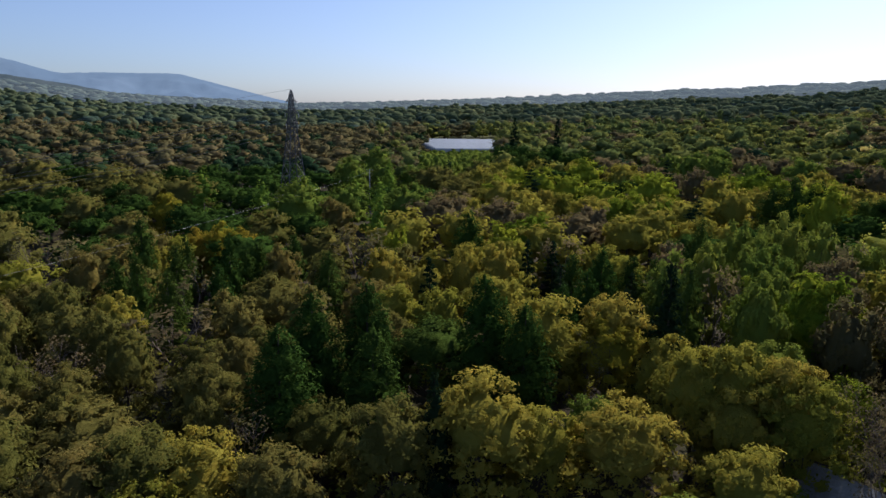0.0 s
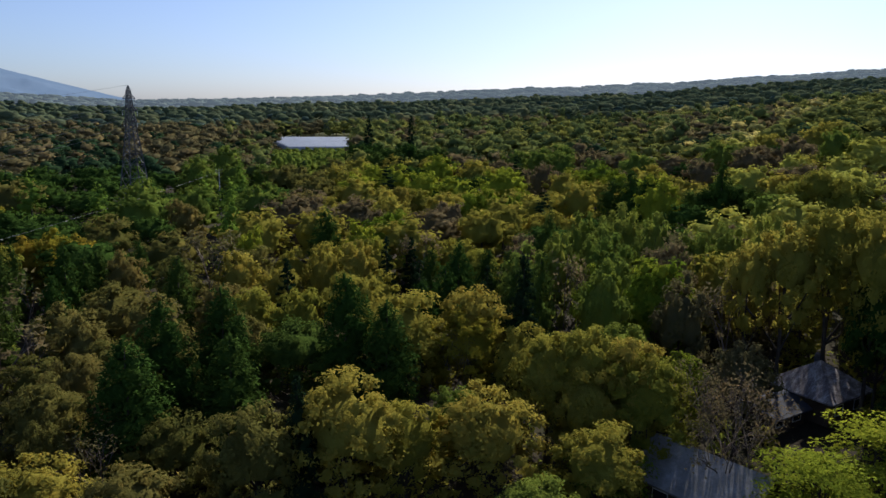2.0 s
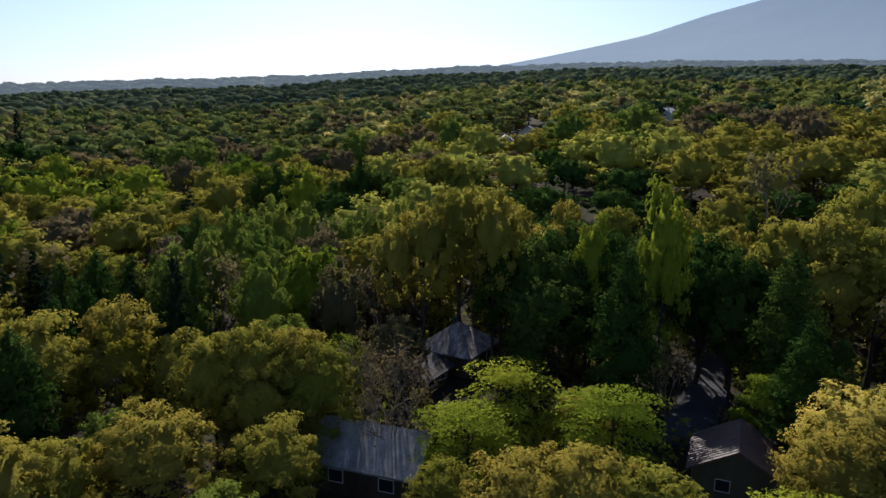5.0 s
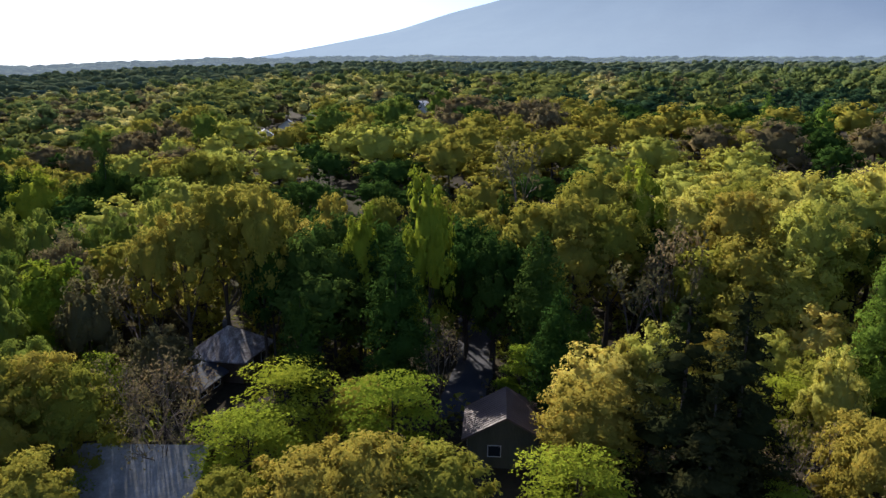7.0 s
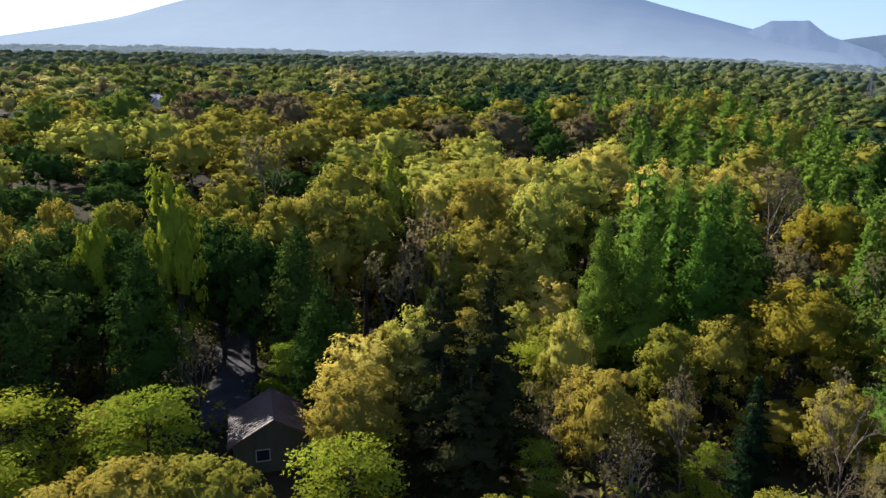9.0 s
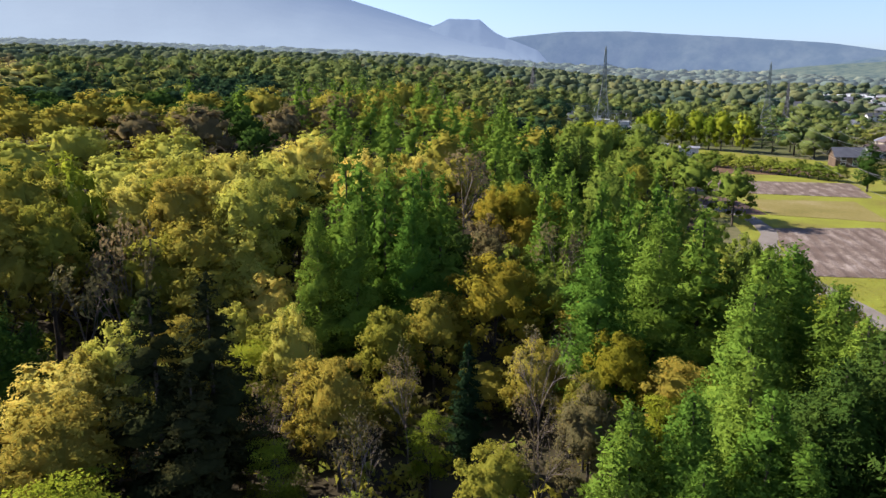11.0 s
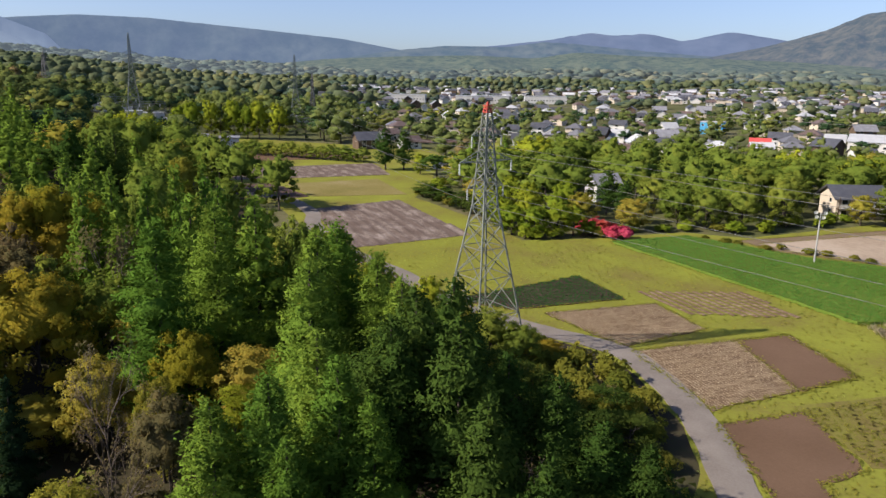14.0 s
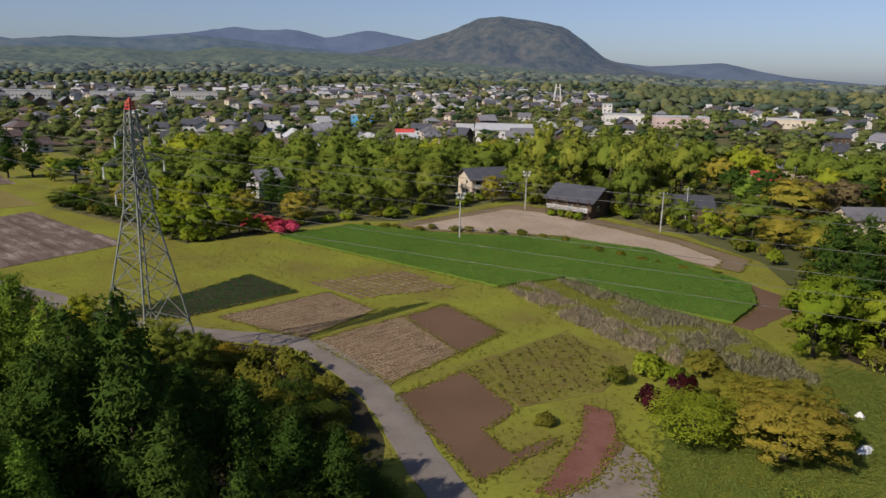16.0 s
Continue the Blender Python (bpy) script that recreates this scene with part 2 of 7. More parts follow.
STEEL = surface("galvanised_steel", (0.155, 0.17, 0.14), (0.235, 0.25, 0.21), 1.2, 8, 0.6, 0.05, metal=0.25)
RUSTSTEEL = surface("weathered_steel", (0.075, 0.075, 0.08), (0.14, 0.14, 0.14), 1.2, 8, 0.6, 0.05, metal=0.5)
REDPAINT = surface("red_warning_paint", (0.34, 0.050, 0.035), (0.46, 0.085, 0.060), 1.0, 8, 0.5, 0.05)
WIRE = surface("aluminium_wire", (0.13, 0.13, 0.12), (0.19, 0.19, 0.18), 1.0, 8, 0.5, 0.0, metal=0.4)
CERAMIC = surface("white_ceramic", (0.55, 0.55, 0.53), (0.68, 0.68, 0.65), 2.0, 8, 0.3, 0.0)
CONCRETE = surface("concrete", (0.33, 0.32, 0.30), (0.44, 0.43, 0.41), 0.8, 10, 0.85, 0.2)
WHITEWALL = surface("white_wall", (0.47, 0.46, 0.43), (0.60, 0.59, 0.555), 0.5, 10, 0.8, 0.08, per_object=0.08)
BEIGEWALL = surface("beige_wall", (0.46, 0.39, 0.30), (0.55, 0.48, 0.38), 0.5, 10, 0.8, 0.08, per_object=0.15)
BROWNWALL = surface("brown_timber_wall", (0.060, 0.042, 0.030), (0.125, 0.090, 0.064), 0.8, 10, 0.85, 0.2, stretch=(1, 1, 0.2), per_object=0.2)
# olive boards, with the backlit gable's shade darkened into the colour
SHADEDWALL = surface("shaded_olive_board_wall", (0.075, 0.075, 0.052), (0.125, 0.120, 0.085), 0.8, 10, 0.85, 0.2, stretch=(1, 1, 0.2))
PINKWALL = surface("pink_brick_wall", (0.44, 0.33, 0.30), (0.54, 0.43, 0.40), 0.8, 10, 0.85, 0.1)
BLUEWALL = surface("blue_wall", (0.045, 0.26, 0.46), (0.07, 0.34, 0.56), 0.5, 8, 0.7, 0.05)
GREYROOF = surface("grey_roof", (0.125, 0.125, 0.135), (0.20, 0.20, 0.215), 0.5, 10, 0.55, 0.15, per_object=0.35)
DARKROOF = surface("dark_metal_roof", (0.045, 0.047, 0.056), (0.085, 0.087, 0.098), 0.4, 10, 0.45, 0.1, per_object=0.2)
BROWNROOF = surface("brown_metal_roof", (0.085, 0.060, 0.052), (0.15, 0.11, 0.096), 0.6, 10, 0.5, 0.15)
PALEROOF = surface("pale_roof", (0.338, 0.345, 0.352), (0.450, 0.458, 0.465), 0.4, 8, 0.5, 0.05, per_object=0.15)
REDROOF = surface("red_roof", (0.34, 0.045, 0.040), (0.44, 0.075, 0.065), 0.5, 8, 0.6, 0.1, per_object=0.2)
SHINGLE = surface("worn_shingle", (0.17, 0.162, 0.145), (0.27, 0.258, 0.235), 0.7, 6, 0.9, 0.4, c=(0.42, 0.40, 0.37))
PATCHROOF = surface("peeling_roof", (0.10, 0.085, 0.080), (0.24, 0.21, 0.20), 0.9, 4, 0.85, 0.4, c=(0.55, 0.52, 0.50), stretch=(1, 2.2, 1))
TRIM = surface("white_trim", (0.60, 0.60, 0.57), (0.72, 0.72, 0.69), 1.0, 8, 0.6, 0.05)
PLASTICFILM = surface("greenhouse_film", (0.28, 0.30, 0.31), (0.42, 0.44, 0.45), 0.05, 10, 0.35, 0.05, stretch=(1, 8, 1))
glassm, gnode, glink, gout = material("window_glass")
gb = gnode("BsdfPrincipled", Roughness=0.08)
gb.inputs["Base Color"].default_value = (0.025, 0.03, 0.035, 1)
glink(gb.outputs[0], gout.inputs["Surface"])
GLASS = glassm


# ---- mesh helpers ----
def face_mesh(name, verts, faces, mats, index=None, smooth=False, normals=None):
    """A mesh from arrays; faces is a list of (n, k) index arrays."""
    faces = [np.asarray(f, dtype=np.int32) for f in (faces if isinstance(faces, list) else [faces])]
    verts = np.asarray(verts, dtype=np.float32)
    sizes = np.concatenate([np.full(len(f), f.shape[1], dtype=np.int32) for f in faces])
    me = bpy.data.meshes.new(name)
    me.vertices.add(len(verts))
    me.vertices.foreach_set("co", verts.ravel())
    me.loops.add(int(sizes.sum()))
    me.loops.foreach_set("vertex_index", np.concatenate([f.ravel() for f in faces]))
    me.polygons.add(len(sizes))
    me.polygons.foreach_set("loop_start", np.concatenate([[0], np.cumsum(sizes)[:-1]]).astype(np.int32))
    for m in mats:
        me.materials.append(m)
    if index is not None:
        me.polygons.foreach_set("material_index", np.asarray(index, dtype=np.int32))
    me.polygons.foreach_set("use_smooth", np.full(len(sizes), smooth or normals is not None))
    me.update(calc_edges=True)
    if normals is not None:
        soft = me.attributes.new("custom_normal", "FLOAT_VECTOR", "POINT")
        soft.data.foreach_set("vector", np.asarray(normals, dtype=np.float32).ravel())
        me.update()
    return me


class Geo:
    """Gathers quads, each with a material slot."""

    def __init__(self):
        self.v, self.f, self.m, self.n, self.nor = [], [], [], 0, []

    def add(self, verts, quads, slot=0, normals=None):
        self.nor.append(normals)
        self.v.append(np.asarray(verts, dtype=np.float32).reshape(-1, 3))
        q = np.asarray(quads, dtype=np.int32)
        self.f.append(q + self.n)
        self.m.append(np.full(len(q), slot, dtype=np.int32))
        self.n += len(self.v[-1])

    def arrays(self):
        return np.concatenate(self.v), self.f, np.concatenate(self.m)

    def triangles(self):
        """Places, triangles and material slots, with every quad cut in two."""
        f, m = [], []
        for q, s in zip(self.f, self.m):
            f.append(q if q.shape[1] == 3 else np.concatenate([q[:, :3], q[:, [0, 2, 3]]]))
            m.append(s if q.shape[1] == 3 else np.concatenate([s, s]))
        return np.concatenate(self.v), np.concatenate(f), np.concatenate(m)

    def mesh(self, name, mats, smooth=False):
        v, f, m = self.arrays()
        return face_mesh(name, v, f, mats, m, smooth, self.normals())

    def normals(self):
        return None if any(n is None for n in self.nor) else np.concatenate(self.nor)

    def tube(self, pts, radii, sides=5, slot=0):
        pts = np.asarray(pts, dtype=float)
        d = np.gradient(pts, axis=0)
        d /= np.linalg.norm(d, axis=1)[:, None] + 1e-9
        ref = np.where(np.abs(d[:, 2:3]) > 0.9, np.array([[1.0, 0, 0]]), np.array([[0, 0, 1.0]]))
        a = np.cross(d, ref)
        a /= np.linalg.norm(a, axis=1)[:, None] + 1e-9
        b = np.cross(d, a)
        ang = np.arange(sides) * 2 * math.pi / sides
        ring = np.cos(ang)[None, :, None] * a[:, None] + np.sin(ang)[None, :, None] * b[:, None]
        v = pts[:, None] + ring * np.asarray(radii, dtype=float)[:, None, None]
        i, j = np.meshgrid(np.arange(len(pts) - 1), np.arange(sides), indexing="ij")
        k = (j + 1) % sides
        q = np.stack([i * sides + j, i * sides + k, (i + 1) * sides + k, (i + 1) * sides + j], -1).reshape(-1, 4)
        self.add(v.reshape(-1, 3), q, slot, ring.reshape(-1, 3))

    def box(self, lo, hi, slot=0):
        x0, y0, z0 = lo
        x1, y1, z1 = hi
        v = [(x0, y0, z0), (x1, y0, z0), (x1, y1, z0), (x0, y1, z0), (x0, y0, z1), (x1, y0, z1), (x1, y1, z1), (x0, y1, z1)]
        self.add(v, [(0, 3, 2, 1), (4, 5, 6, 7), (0, 1, 5, 4), (1, 2, 6, 5), (2, 3, 7, 6), (3, 0, 4, 7)], slot)

    def beam(self, a, b, w, slot=0):
        """A square bar from a to b."""
        a, b = Vector(a), Vector(b)
        d = (b - a).normalized()
        u = d.cross(Vector((0, 0, 1)) if abs(d.z) < 0.9 else Vector((1, 0, 0))).normalized() * w / 2
        t = d.cross(u).normalized() * w / 2
        v = [p + s for p in (a, b) for s in (u + t, u - t, -u - t, -u + t)]
        self.add([tuple(p) for p in v], [(0, 1, 5, 4), (1, 2, 6, 5), (2, 3, 7, 6), (3, 0, 4, 7), (3, 2, 1, 0), (4, 5, 6, 7)], slot)

    def lump(self, c, radii, rng, even=None, share=0.5):
        """A dense knobbly heart of foliage below the outer sprays."""
        g = (1 + 5 ** 0.5) / 2
        v = np.array([(-1, g, 0), (1, g, 0), (-1, -g, 0), (1, -g, 0), (0, -1, g), (0, 1, g), (0, -1, -g), (0, 1, -g), (g, 0, -1), (g, 0, 1), (-g, 0, -1), (-g, 0, 1)]) / math.hypot(1, g)
        f = np.array([(0, 11, 5), (0, 5, 1), (0, 1, 7), (0, 7, 10), (0, 10, 11), (1, 5, 9), (5, 11, 4), (11, 10, 2), (10, 7, 6), (7, 1, 8), (3, 9, 4), (3, 4, 2), (3, 2, 6), (3, 6, 8), (3, 8, 9), (4, 9, 5), (2, 4, 11), (6, 2, 10), (8, 6, 7), (9, 8, 1)])
        p = np.asarray(c) + v * np.asarray(radii) * rng.uniform(0.85, 1.15, (12, 1))
        n = v if even is None else v * (1 - share) + even(p) * share
        self.add(p, f, 0, n / (np.linalg.norm(n, axis=1)[:, None] + 1e-9))

    def clumps(self, pos, radii, rng, c, whole, share=0.5):
        """Knobbly clumps of foliage at many places at once, shaded partly by their own shape and partly by the whole crown's."""
        g = (1 + 5 ** 0.5) / 2
        v = np.array([(-1, g, 0), (1, g, 0), (-1, -g, 0), (1, -g, 0), (0, -1, g), (0, 1, g), (0, -1, -g), (0, 1, -g), (g, 0, -1), (g, 0, 1), (-g, 0, -1), (-g, 0, 1)]) / math.hypot(1, g)
        f = np.array([(0, 11, 5), (0, 5, 1), (0, 1, 7), (0, 7, 10), (0, 10, 11), (1, 5, 9), (5, 11, 4), (11, 10, 2), (10, 7, 6), (7, 1, 8), (3, 9, 4), (3, 4, 2), (3, 2, 6), (3, 6, 8), (3, 8, 9), (4, 9, 5), (2, 4, 11), (6, 2, 10), (8, 6, 7), (9, 8, 1)])
        k = len(pos)
        p = np.asarray(pos)[:, None] + v[None] * np.asarray(radii)[:, None] * rng.uniform(0.78, 1.22, (k, 12, 1))
        o = (p - np.asarray(c)) / np.asarray(whole)
        o[..., 2] += 0.15
        o /= np.linalg.norm(o, axis=2, keepdims=True) + 1e-9
        n = v[None] * (1 - share) + o * share
        n /= np.linalg.norm(n, axis=2, keepdims=True) + 1e-9
        q = (f[None] + 12 * np.arange(k)[:, None, None]).reshape(-1, 3)
        self.add(p.reshape(-1, 3), q, 0, n.reshape(-1, 3))

    def leaves(self, c, size, rng, flat=0.5, slot=0, slim=0.7, out=None, loose=0.75, even=None, keep=0.45):
        """A folded, pointed leaf spray at each place in c, turned outwards and up."""
        c = np.asarray(c, dtype=float)
        n = rng.normal(size=(len(c), 3))
        n /= np.linalg.norm(n, axis=1)[:, None]
        if out is not None:
            n = n * loose + out
        n[:, 2] += flat
        n /= np.linalg.norm(n, axis=1)[:, None]
        soft = n * 0.6
        if out is not None:
            n = np.where((n * out).sum(1, keepdims=True) < 0, -n, n)
            o = out + np.array([0, 0, 0.15])
            soft = n * keep + o / (np.linalg.norm(o, axis=1)[:, None] + 1e-9)
            if even is not None:
                soft = n * keep + even
        soft /= np.linalg.norm(soft, axis=1)[:, None] + 1e-9
        u = np.cross(n, rng.normal(size=(len(c), 3)))
        u /= np.linalg.norm(u, axis=1)[:, None] + 1e-9
        w = np.cross(n, u)
        s = (size * rng.uniform(0.6, 1.35, len(c)))[:, None]
        v = np.stack([c - u * s * 0.4 - w * s * 0.5 * slim, c + u * s * 0.7, c - u * s * 0.4 + w * s * 0.5 * slim], 1)
        self.add(v.reshape(-1, 3), np.arange(3 * len(c)).reshape(-1, 3), slot, np.repeat(soft, 3, 0))


def part(name, data, parent, label=""):
    ob = new(name, data)
    ob.parent = parent
    return tagged(ob, label) if label else ob


def structure(name, me, label, category):
    return tagged(new(name, me), label, category, kind="structure")


# ---- terrain ----
# rise of the wooded land at 2.5 km, by direction
RISE_AZ = [-200, -180, -165, -148, -131, -120, -107, -94, -80, -57, -42, -30, -15, 0, 12, 25, 33, 60, 160]
RISE_EL = [-0.3, 0.2, 0.7, 0.9, 0.7, 1.0, 1.6, 2.2, 2.5, 2.8, 2.5, 1.95, 1.3, 0.55, 0.2, 0.8, 1.8, 1.0, -0.3]
START_AZ = [-200, -135, -118, -105, -60, 0, 160]
START_R = [260, 320, 300, 130, 120, 170, 200]
POWER = [1.6, 1.6, 1.2, 1.05, 1.05, 1.15, 1.4]


def ground_z(x, y):
    x, y = np.asarray(x, dtype=float), np.asarray(y, dtype=float)
    r = np.hypot(x, y)
    az = np.degrees(np.arctan2(-x, y))
    az = np.where(az > 160, az - 360, az)
    top = 20 + 2500 * np.tan(np.radians(np.interp(az, RISE_AZ, RISE_EL)))
    r0 = np.interp(az, START_AZ, START_R)
    s = np.clip((r - r0) / 2350.0, 0, 1.25) ** np.interp(az, START_AZ, POWER)
    roll = np.sin(x * 0.011 + 1.3) * np.cos(y * 0.013) * 3.0 * np.clip((r - 320) / 400, 0, 1)
    shelf = np.clip((r - 55) / 140.0, 0, 1)
    shelf = shelf * shelf * (3 - 2 * shelf) * 13.0 * np.interp(az, [-118, -100, -60, -40, -25], [0, 1, 1, 0.75, 0])
    return top * s + roll + shelf


def zat(x, y):
    return float(ground_z(x, y))


def polar(az, d):
    return -math.sin(radians(az)) * d, math.cos(radians(az)) * d


def ground():
    rings = np.concatenate([[0, 8, 18], np.arange(30, 320, 12), np.geomspace(320, 4700, 46)])
    n = 144
    a = np.arange(n) * 2 * math.pi / n
    x, y = np.outer(rings, np.cos(a)), np.outer(rings, np.sin(a))
    v = np.stack([x, y, ground_z(x, y)], -1).reshape(-1, 3)
    i, j = np.meshgrid(np.arange(len(rings) - 1), np.arange(n), indexing="ij")
    k = (j + 1) % n
    q = np.stack([i * n + j, (i + 1) * n + j, (i + 1) * n + k, i * n + k], -1).reshape(-1, 4)
    mid = v[q].mean(1)
    az, far = np.degrees(np.arctan2(-mid[:, 0], mid[:, 1])), np.hypot(mid[:, 0], mid[:, 1])
    az = np.where(az > 160, az - 360, az)
    town = ((az < -122) & (far > 120)) | ((az < -112) & (far > 260))
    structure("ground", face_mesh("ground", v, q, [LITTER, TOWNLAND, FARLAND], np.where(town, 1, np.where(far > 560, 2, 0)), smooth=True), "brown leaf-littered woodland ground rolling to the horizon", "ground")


ground()


def sheet(name, pts, mat, lift, label, category, step=1.6):
    """A patch of land with a shallow edge, laid over the terrain."""
    bm = bmesh.new()
    ring = []
    for (x0, y0), (x1, y1) in zip(pts, pts[1:] + pts[:1]):
        n = max(1, int(math.hypot(x1 - x0, y1 - y0) / step))
        for i in range(n):
            f = i / n
            w = 0.32
            x, y = x0 + (x1 - x0) * f, y0 + (y1 - y0) * f
            ring.append((x + w * noise.noise(Vector((x * 0.6, y * 0.6, 2.0))) * 1.6, y + w * noise.noise(Vector((x * 0.6, y * 0.6, 7.0))) * 1.6))
    f = bm.faces.new([bm.verts.new((x, y, zat(x, y) + lift)) for x, y in ring])
    bmesh.ops.triangulate(bm, faces=[f])
    if bm.faces[:][0].normal.z < 0:
        bmesh.ops.reverse_faces(bm, faces=bm.faces[:])
    edge = [e for e in bm.edges if e.is_boundary]
    out = bmesh.ops.extrude_edge_only(bm, edges=edge)
    for g in out["geom"]:
        if isinstance(g, bmesh.types.BMVert):
            g.co.z -= lift + 0.05
    me = bpy.data.meshes.new(name)
    bm.to_mesh(me)
    bm.free()
    me.materials.append(mat)
    return structure(name, me, label, category)


def inside(x, y, poly):
    hit = False
    for (x0, y0), (x1, y1) in zip(poly, poly[1:] + poly[:1]):
        if (y0 > y) != (y1 > y) and x < (x1 - x0) * (y - y0) / (y1 - y0) + x0:
            hit = not hit
    return hit


# ---- open land ----
OPEN = [(17, -44), (19.5, -54), (24, -61), (33, -69), (40, -72.5), (52, -71), (66, -72), (84, -80), (100, -86), (126, -93), (150, -103), (165, -104), (195, -112), (235, -125), (300, -160), (330, -195),
        (262, -222), (240, -245), (185, -215), (168, -182), (150, -160), (134, -137), (99, -124), (82, -115), (72, -128), (62, -146), (50, -150), (34, -186), (15, -180), (3, -170), (-12, -156), (-24, -136), (-27, -112),
        (-22, -96), (-30, -84), (-26, -62), (-12, -50), (-2, -44)]
sheet("meadow", OPEN, MEADOW, 0.04, "yellow-green meadow around the farm plots", "meadow")
FIELDS = [
    ("straw_plot", [(36.9, -75.3), (24.7, -94.6), (14.7, -85.6), (23.4, -66.2)], STRAW, 0.10, "plot covered with pale straw mulch"),
    ("tilled_plot", [(28.8, -87.5), (24.9, -94.2), (14.9, -85.6), (18.2, -76.9)], SOIL, 0.14, "freshly tilled bare brown plot"),
    ("straw_plot", [(52.7, -79.7), (43.4, -94.8), (33.5, -89.1), (38.3, -75.9)], STRAW, 0.10, "plot covered with pale straw mulch"),
    ("crop_plot", [(66.2, -75.3), (59.6, -99.7), (47.6, -93.7), (56.9, -77.6)], DARKSOIL, 0.10, "dark soil under rows of green crop"),
    ("tilled_plot", [(21.9, -63.7), (16.5, -72.3), (9.3, -64.2), (11.6, -59.3), (8.5, -56.0), (5.2, -59.9), (4.6, -59.1), (10.3, -50.6)], SOIL, 0.10, "freshly tilled bare brown plot"),
    ("red_soil_heap", [(2.9, -67.4), (0.2, -66.8), (-0.8, -60.1), (0.6, -54.5), (3.6, -50.3), (5.4, -50.6), (3.8, -56), (2.9, -61.5)], REDSOIL, 0.14, "patch of bare red soil"),
    ("gravel_patch", [(-0.6, -61.5), (-3.9, -57.2), (-4.4, -49), (-3.8, -45.6), (4.6, -45.6), (4.2, -50), (1.3, -53.8)], GRAVEL, 0.09, "pale gravel patch beside red soil"),
    ("barley_plot", [(67.7, -125.6), (59.2, -141.8), (35.5, -139.4), (12.6, -143.6), (-4.1, -139.2), (-19.5, -119.5), (-19.0, -108.5), (-14.5, -98.5), (-3.7, -102.7), (9.6, -113.8), (19.3, -105.4), (46.7, -116.9)], BARLEYTOP, 0.50, "green soil under tall barley"),
    ("sand_yard", [(50.3, -146.3), (29.9, -181.1), (21.5, -178.3), (4.3, -165.8), (-9.8, -152.8), (-22.0, -137.6), (-19.1, -127.5), (12.8, -146.2), (40.9, -142.0)], DAMPSAND, 0.08, "brown earth around a sandy sports ground"),
    ("sports_ground", [(46.0, -146.0), (29.9, -174.1), (21.5, -172.0), (4.3, -158.8), (-9.8, -146.8), (-17.0, -135.6), (-15.1, -129.5), (12.8, -146.9), (38.9, -144.0)], SAND, 0.13, "pale sandy sports ground"),
    ("mulched_field", [(139.5, -106.0), (134.3, -131.0), (92.7, -111.2), (101.5, -85.5)], GREYFIELD, 0.10, "grey-brown mulched field with pale streaks"),
    ("tan_field", [(178.5, -126.3), (167.7, -154.0), (139.1, -139.0), (154.6, -117.8)], TANFIELD, 0.10, "tan dry grass field"),
    ("damp_plot", [(190.5, -113.5), (181.0, -124.3), (155.1, -117.3), (156.6, -107.2)], DARKSOIL, 0.10, "dark bare soil plot by the lane"),
    ("mulched_field", [(223.8, -129.3), (200.2, -181.3), (172.0, -164.2), (197.2, -118.1)], GREYFIELD, 0.10, "grey-brown mulched field with pale streaks"),
    ("tilled_plot", [(275.1, -168.5), (239.1, -207.1), (214.9, -191.5), (239.1, -147.2)], SOIL, 0.10, "bare brown field"),
    ("damp_plot", [(305.4, -167.1), (290.1, -181.6), (240.0, -146.6), (250.5, -137.5)], DARKSOIL, 0.15, "dark bare soil plot by the lane"),
    ("barley_headland", [(-19.0, -120.5), (-24.6, -114.5), (-23.4, -106.0), (-16.9, -96.6), (-13.8, -98.2), (-18.6, -108.5), (-19.2, -119.0)], SOIL, 0.07, "bare brown headland at the barley's end"),
    ("tuft_plot", [(17.6, -73.0), (7.0, -89.0), (-1.6, -79.4), (1.2, -71.4), (8.9, -65.0)], TUFTLAND, 0.07, "brownish fallow plot with rows of tufts"),
]
for nm, poly, mat, lift, lab in FIELDS:
    sheet(nm, poly, mat, lift, lab, "field")
sheet("town_field", [(265, -262), (222, -300), (210, -290), (250, -252)], DARKSOIL, 0.15, "bare brown field at the edge of town", "field")


def ribbon(name, pts, width, mat, lift, label, category):
    """A lane that follows a smooth line."""
    p = np.asarray(pts, dtype=float)
    t = np.arange(len(p))
    tt = np.linspace(0, len(p) - 1, len(p) * 8)
    # Catmull-Rom
    i = np.clip(tt.astype(int), 0, len(p) - 2)
    f = (tt - i)[:, None]
    p0, p1, p2, p3 = p[np.maximum(i - 1, 0)], p[i], p[i + 1], p[np.minimum(i + 2, len(p) - 1)]
    c = 0.5 * (2 * p1 + (p2 - p0) * f + (2 * p0 - 5 * p1 + 4 * p2 - p3) * f ** 2 + (3 * p1 - p0 - 3 * p2 + p3) * f ** 3)
    d = np.gradient(c, axis=0)
    d /= np.linalg.norm(d, axis=1)[:, None]
    nrm = np.stack([-d[:, 1], d[:, 0]], 1)
    wob = 1 + 0.04 * np.sin(np.arange(len(c)) * 0.9)
    rows = []
    for s, dz in ((-0.5, -0.1), (-0.5, lift), (0.0, lift + 0.04), (0.5, lift), (0.5, -0.1)):
        q = c + nrm * (width * s * wob)[:, None]
        rows.append(np.column_stack([q, ground_z(q[:, 0], q[:, 1]) + dz]))
    v = np.stack(rows, 1).reshape(-1, 3)
    a, b = np.meshgrid(np.arange(len(c) - 1), np.arange(4), indexing="ij")
    q = np.stack([a * 5 + b, a * 5 + b + 1, (a + 1) * 5 + b + 1, (a + 1) * 5 + b], -1).reshape(-1, 4)[:, ::-1]
    return structure(name, face_mesh(name, v, q, [mat]), label, category)


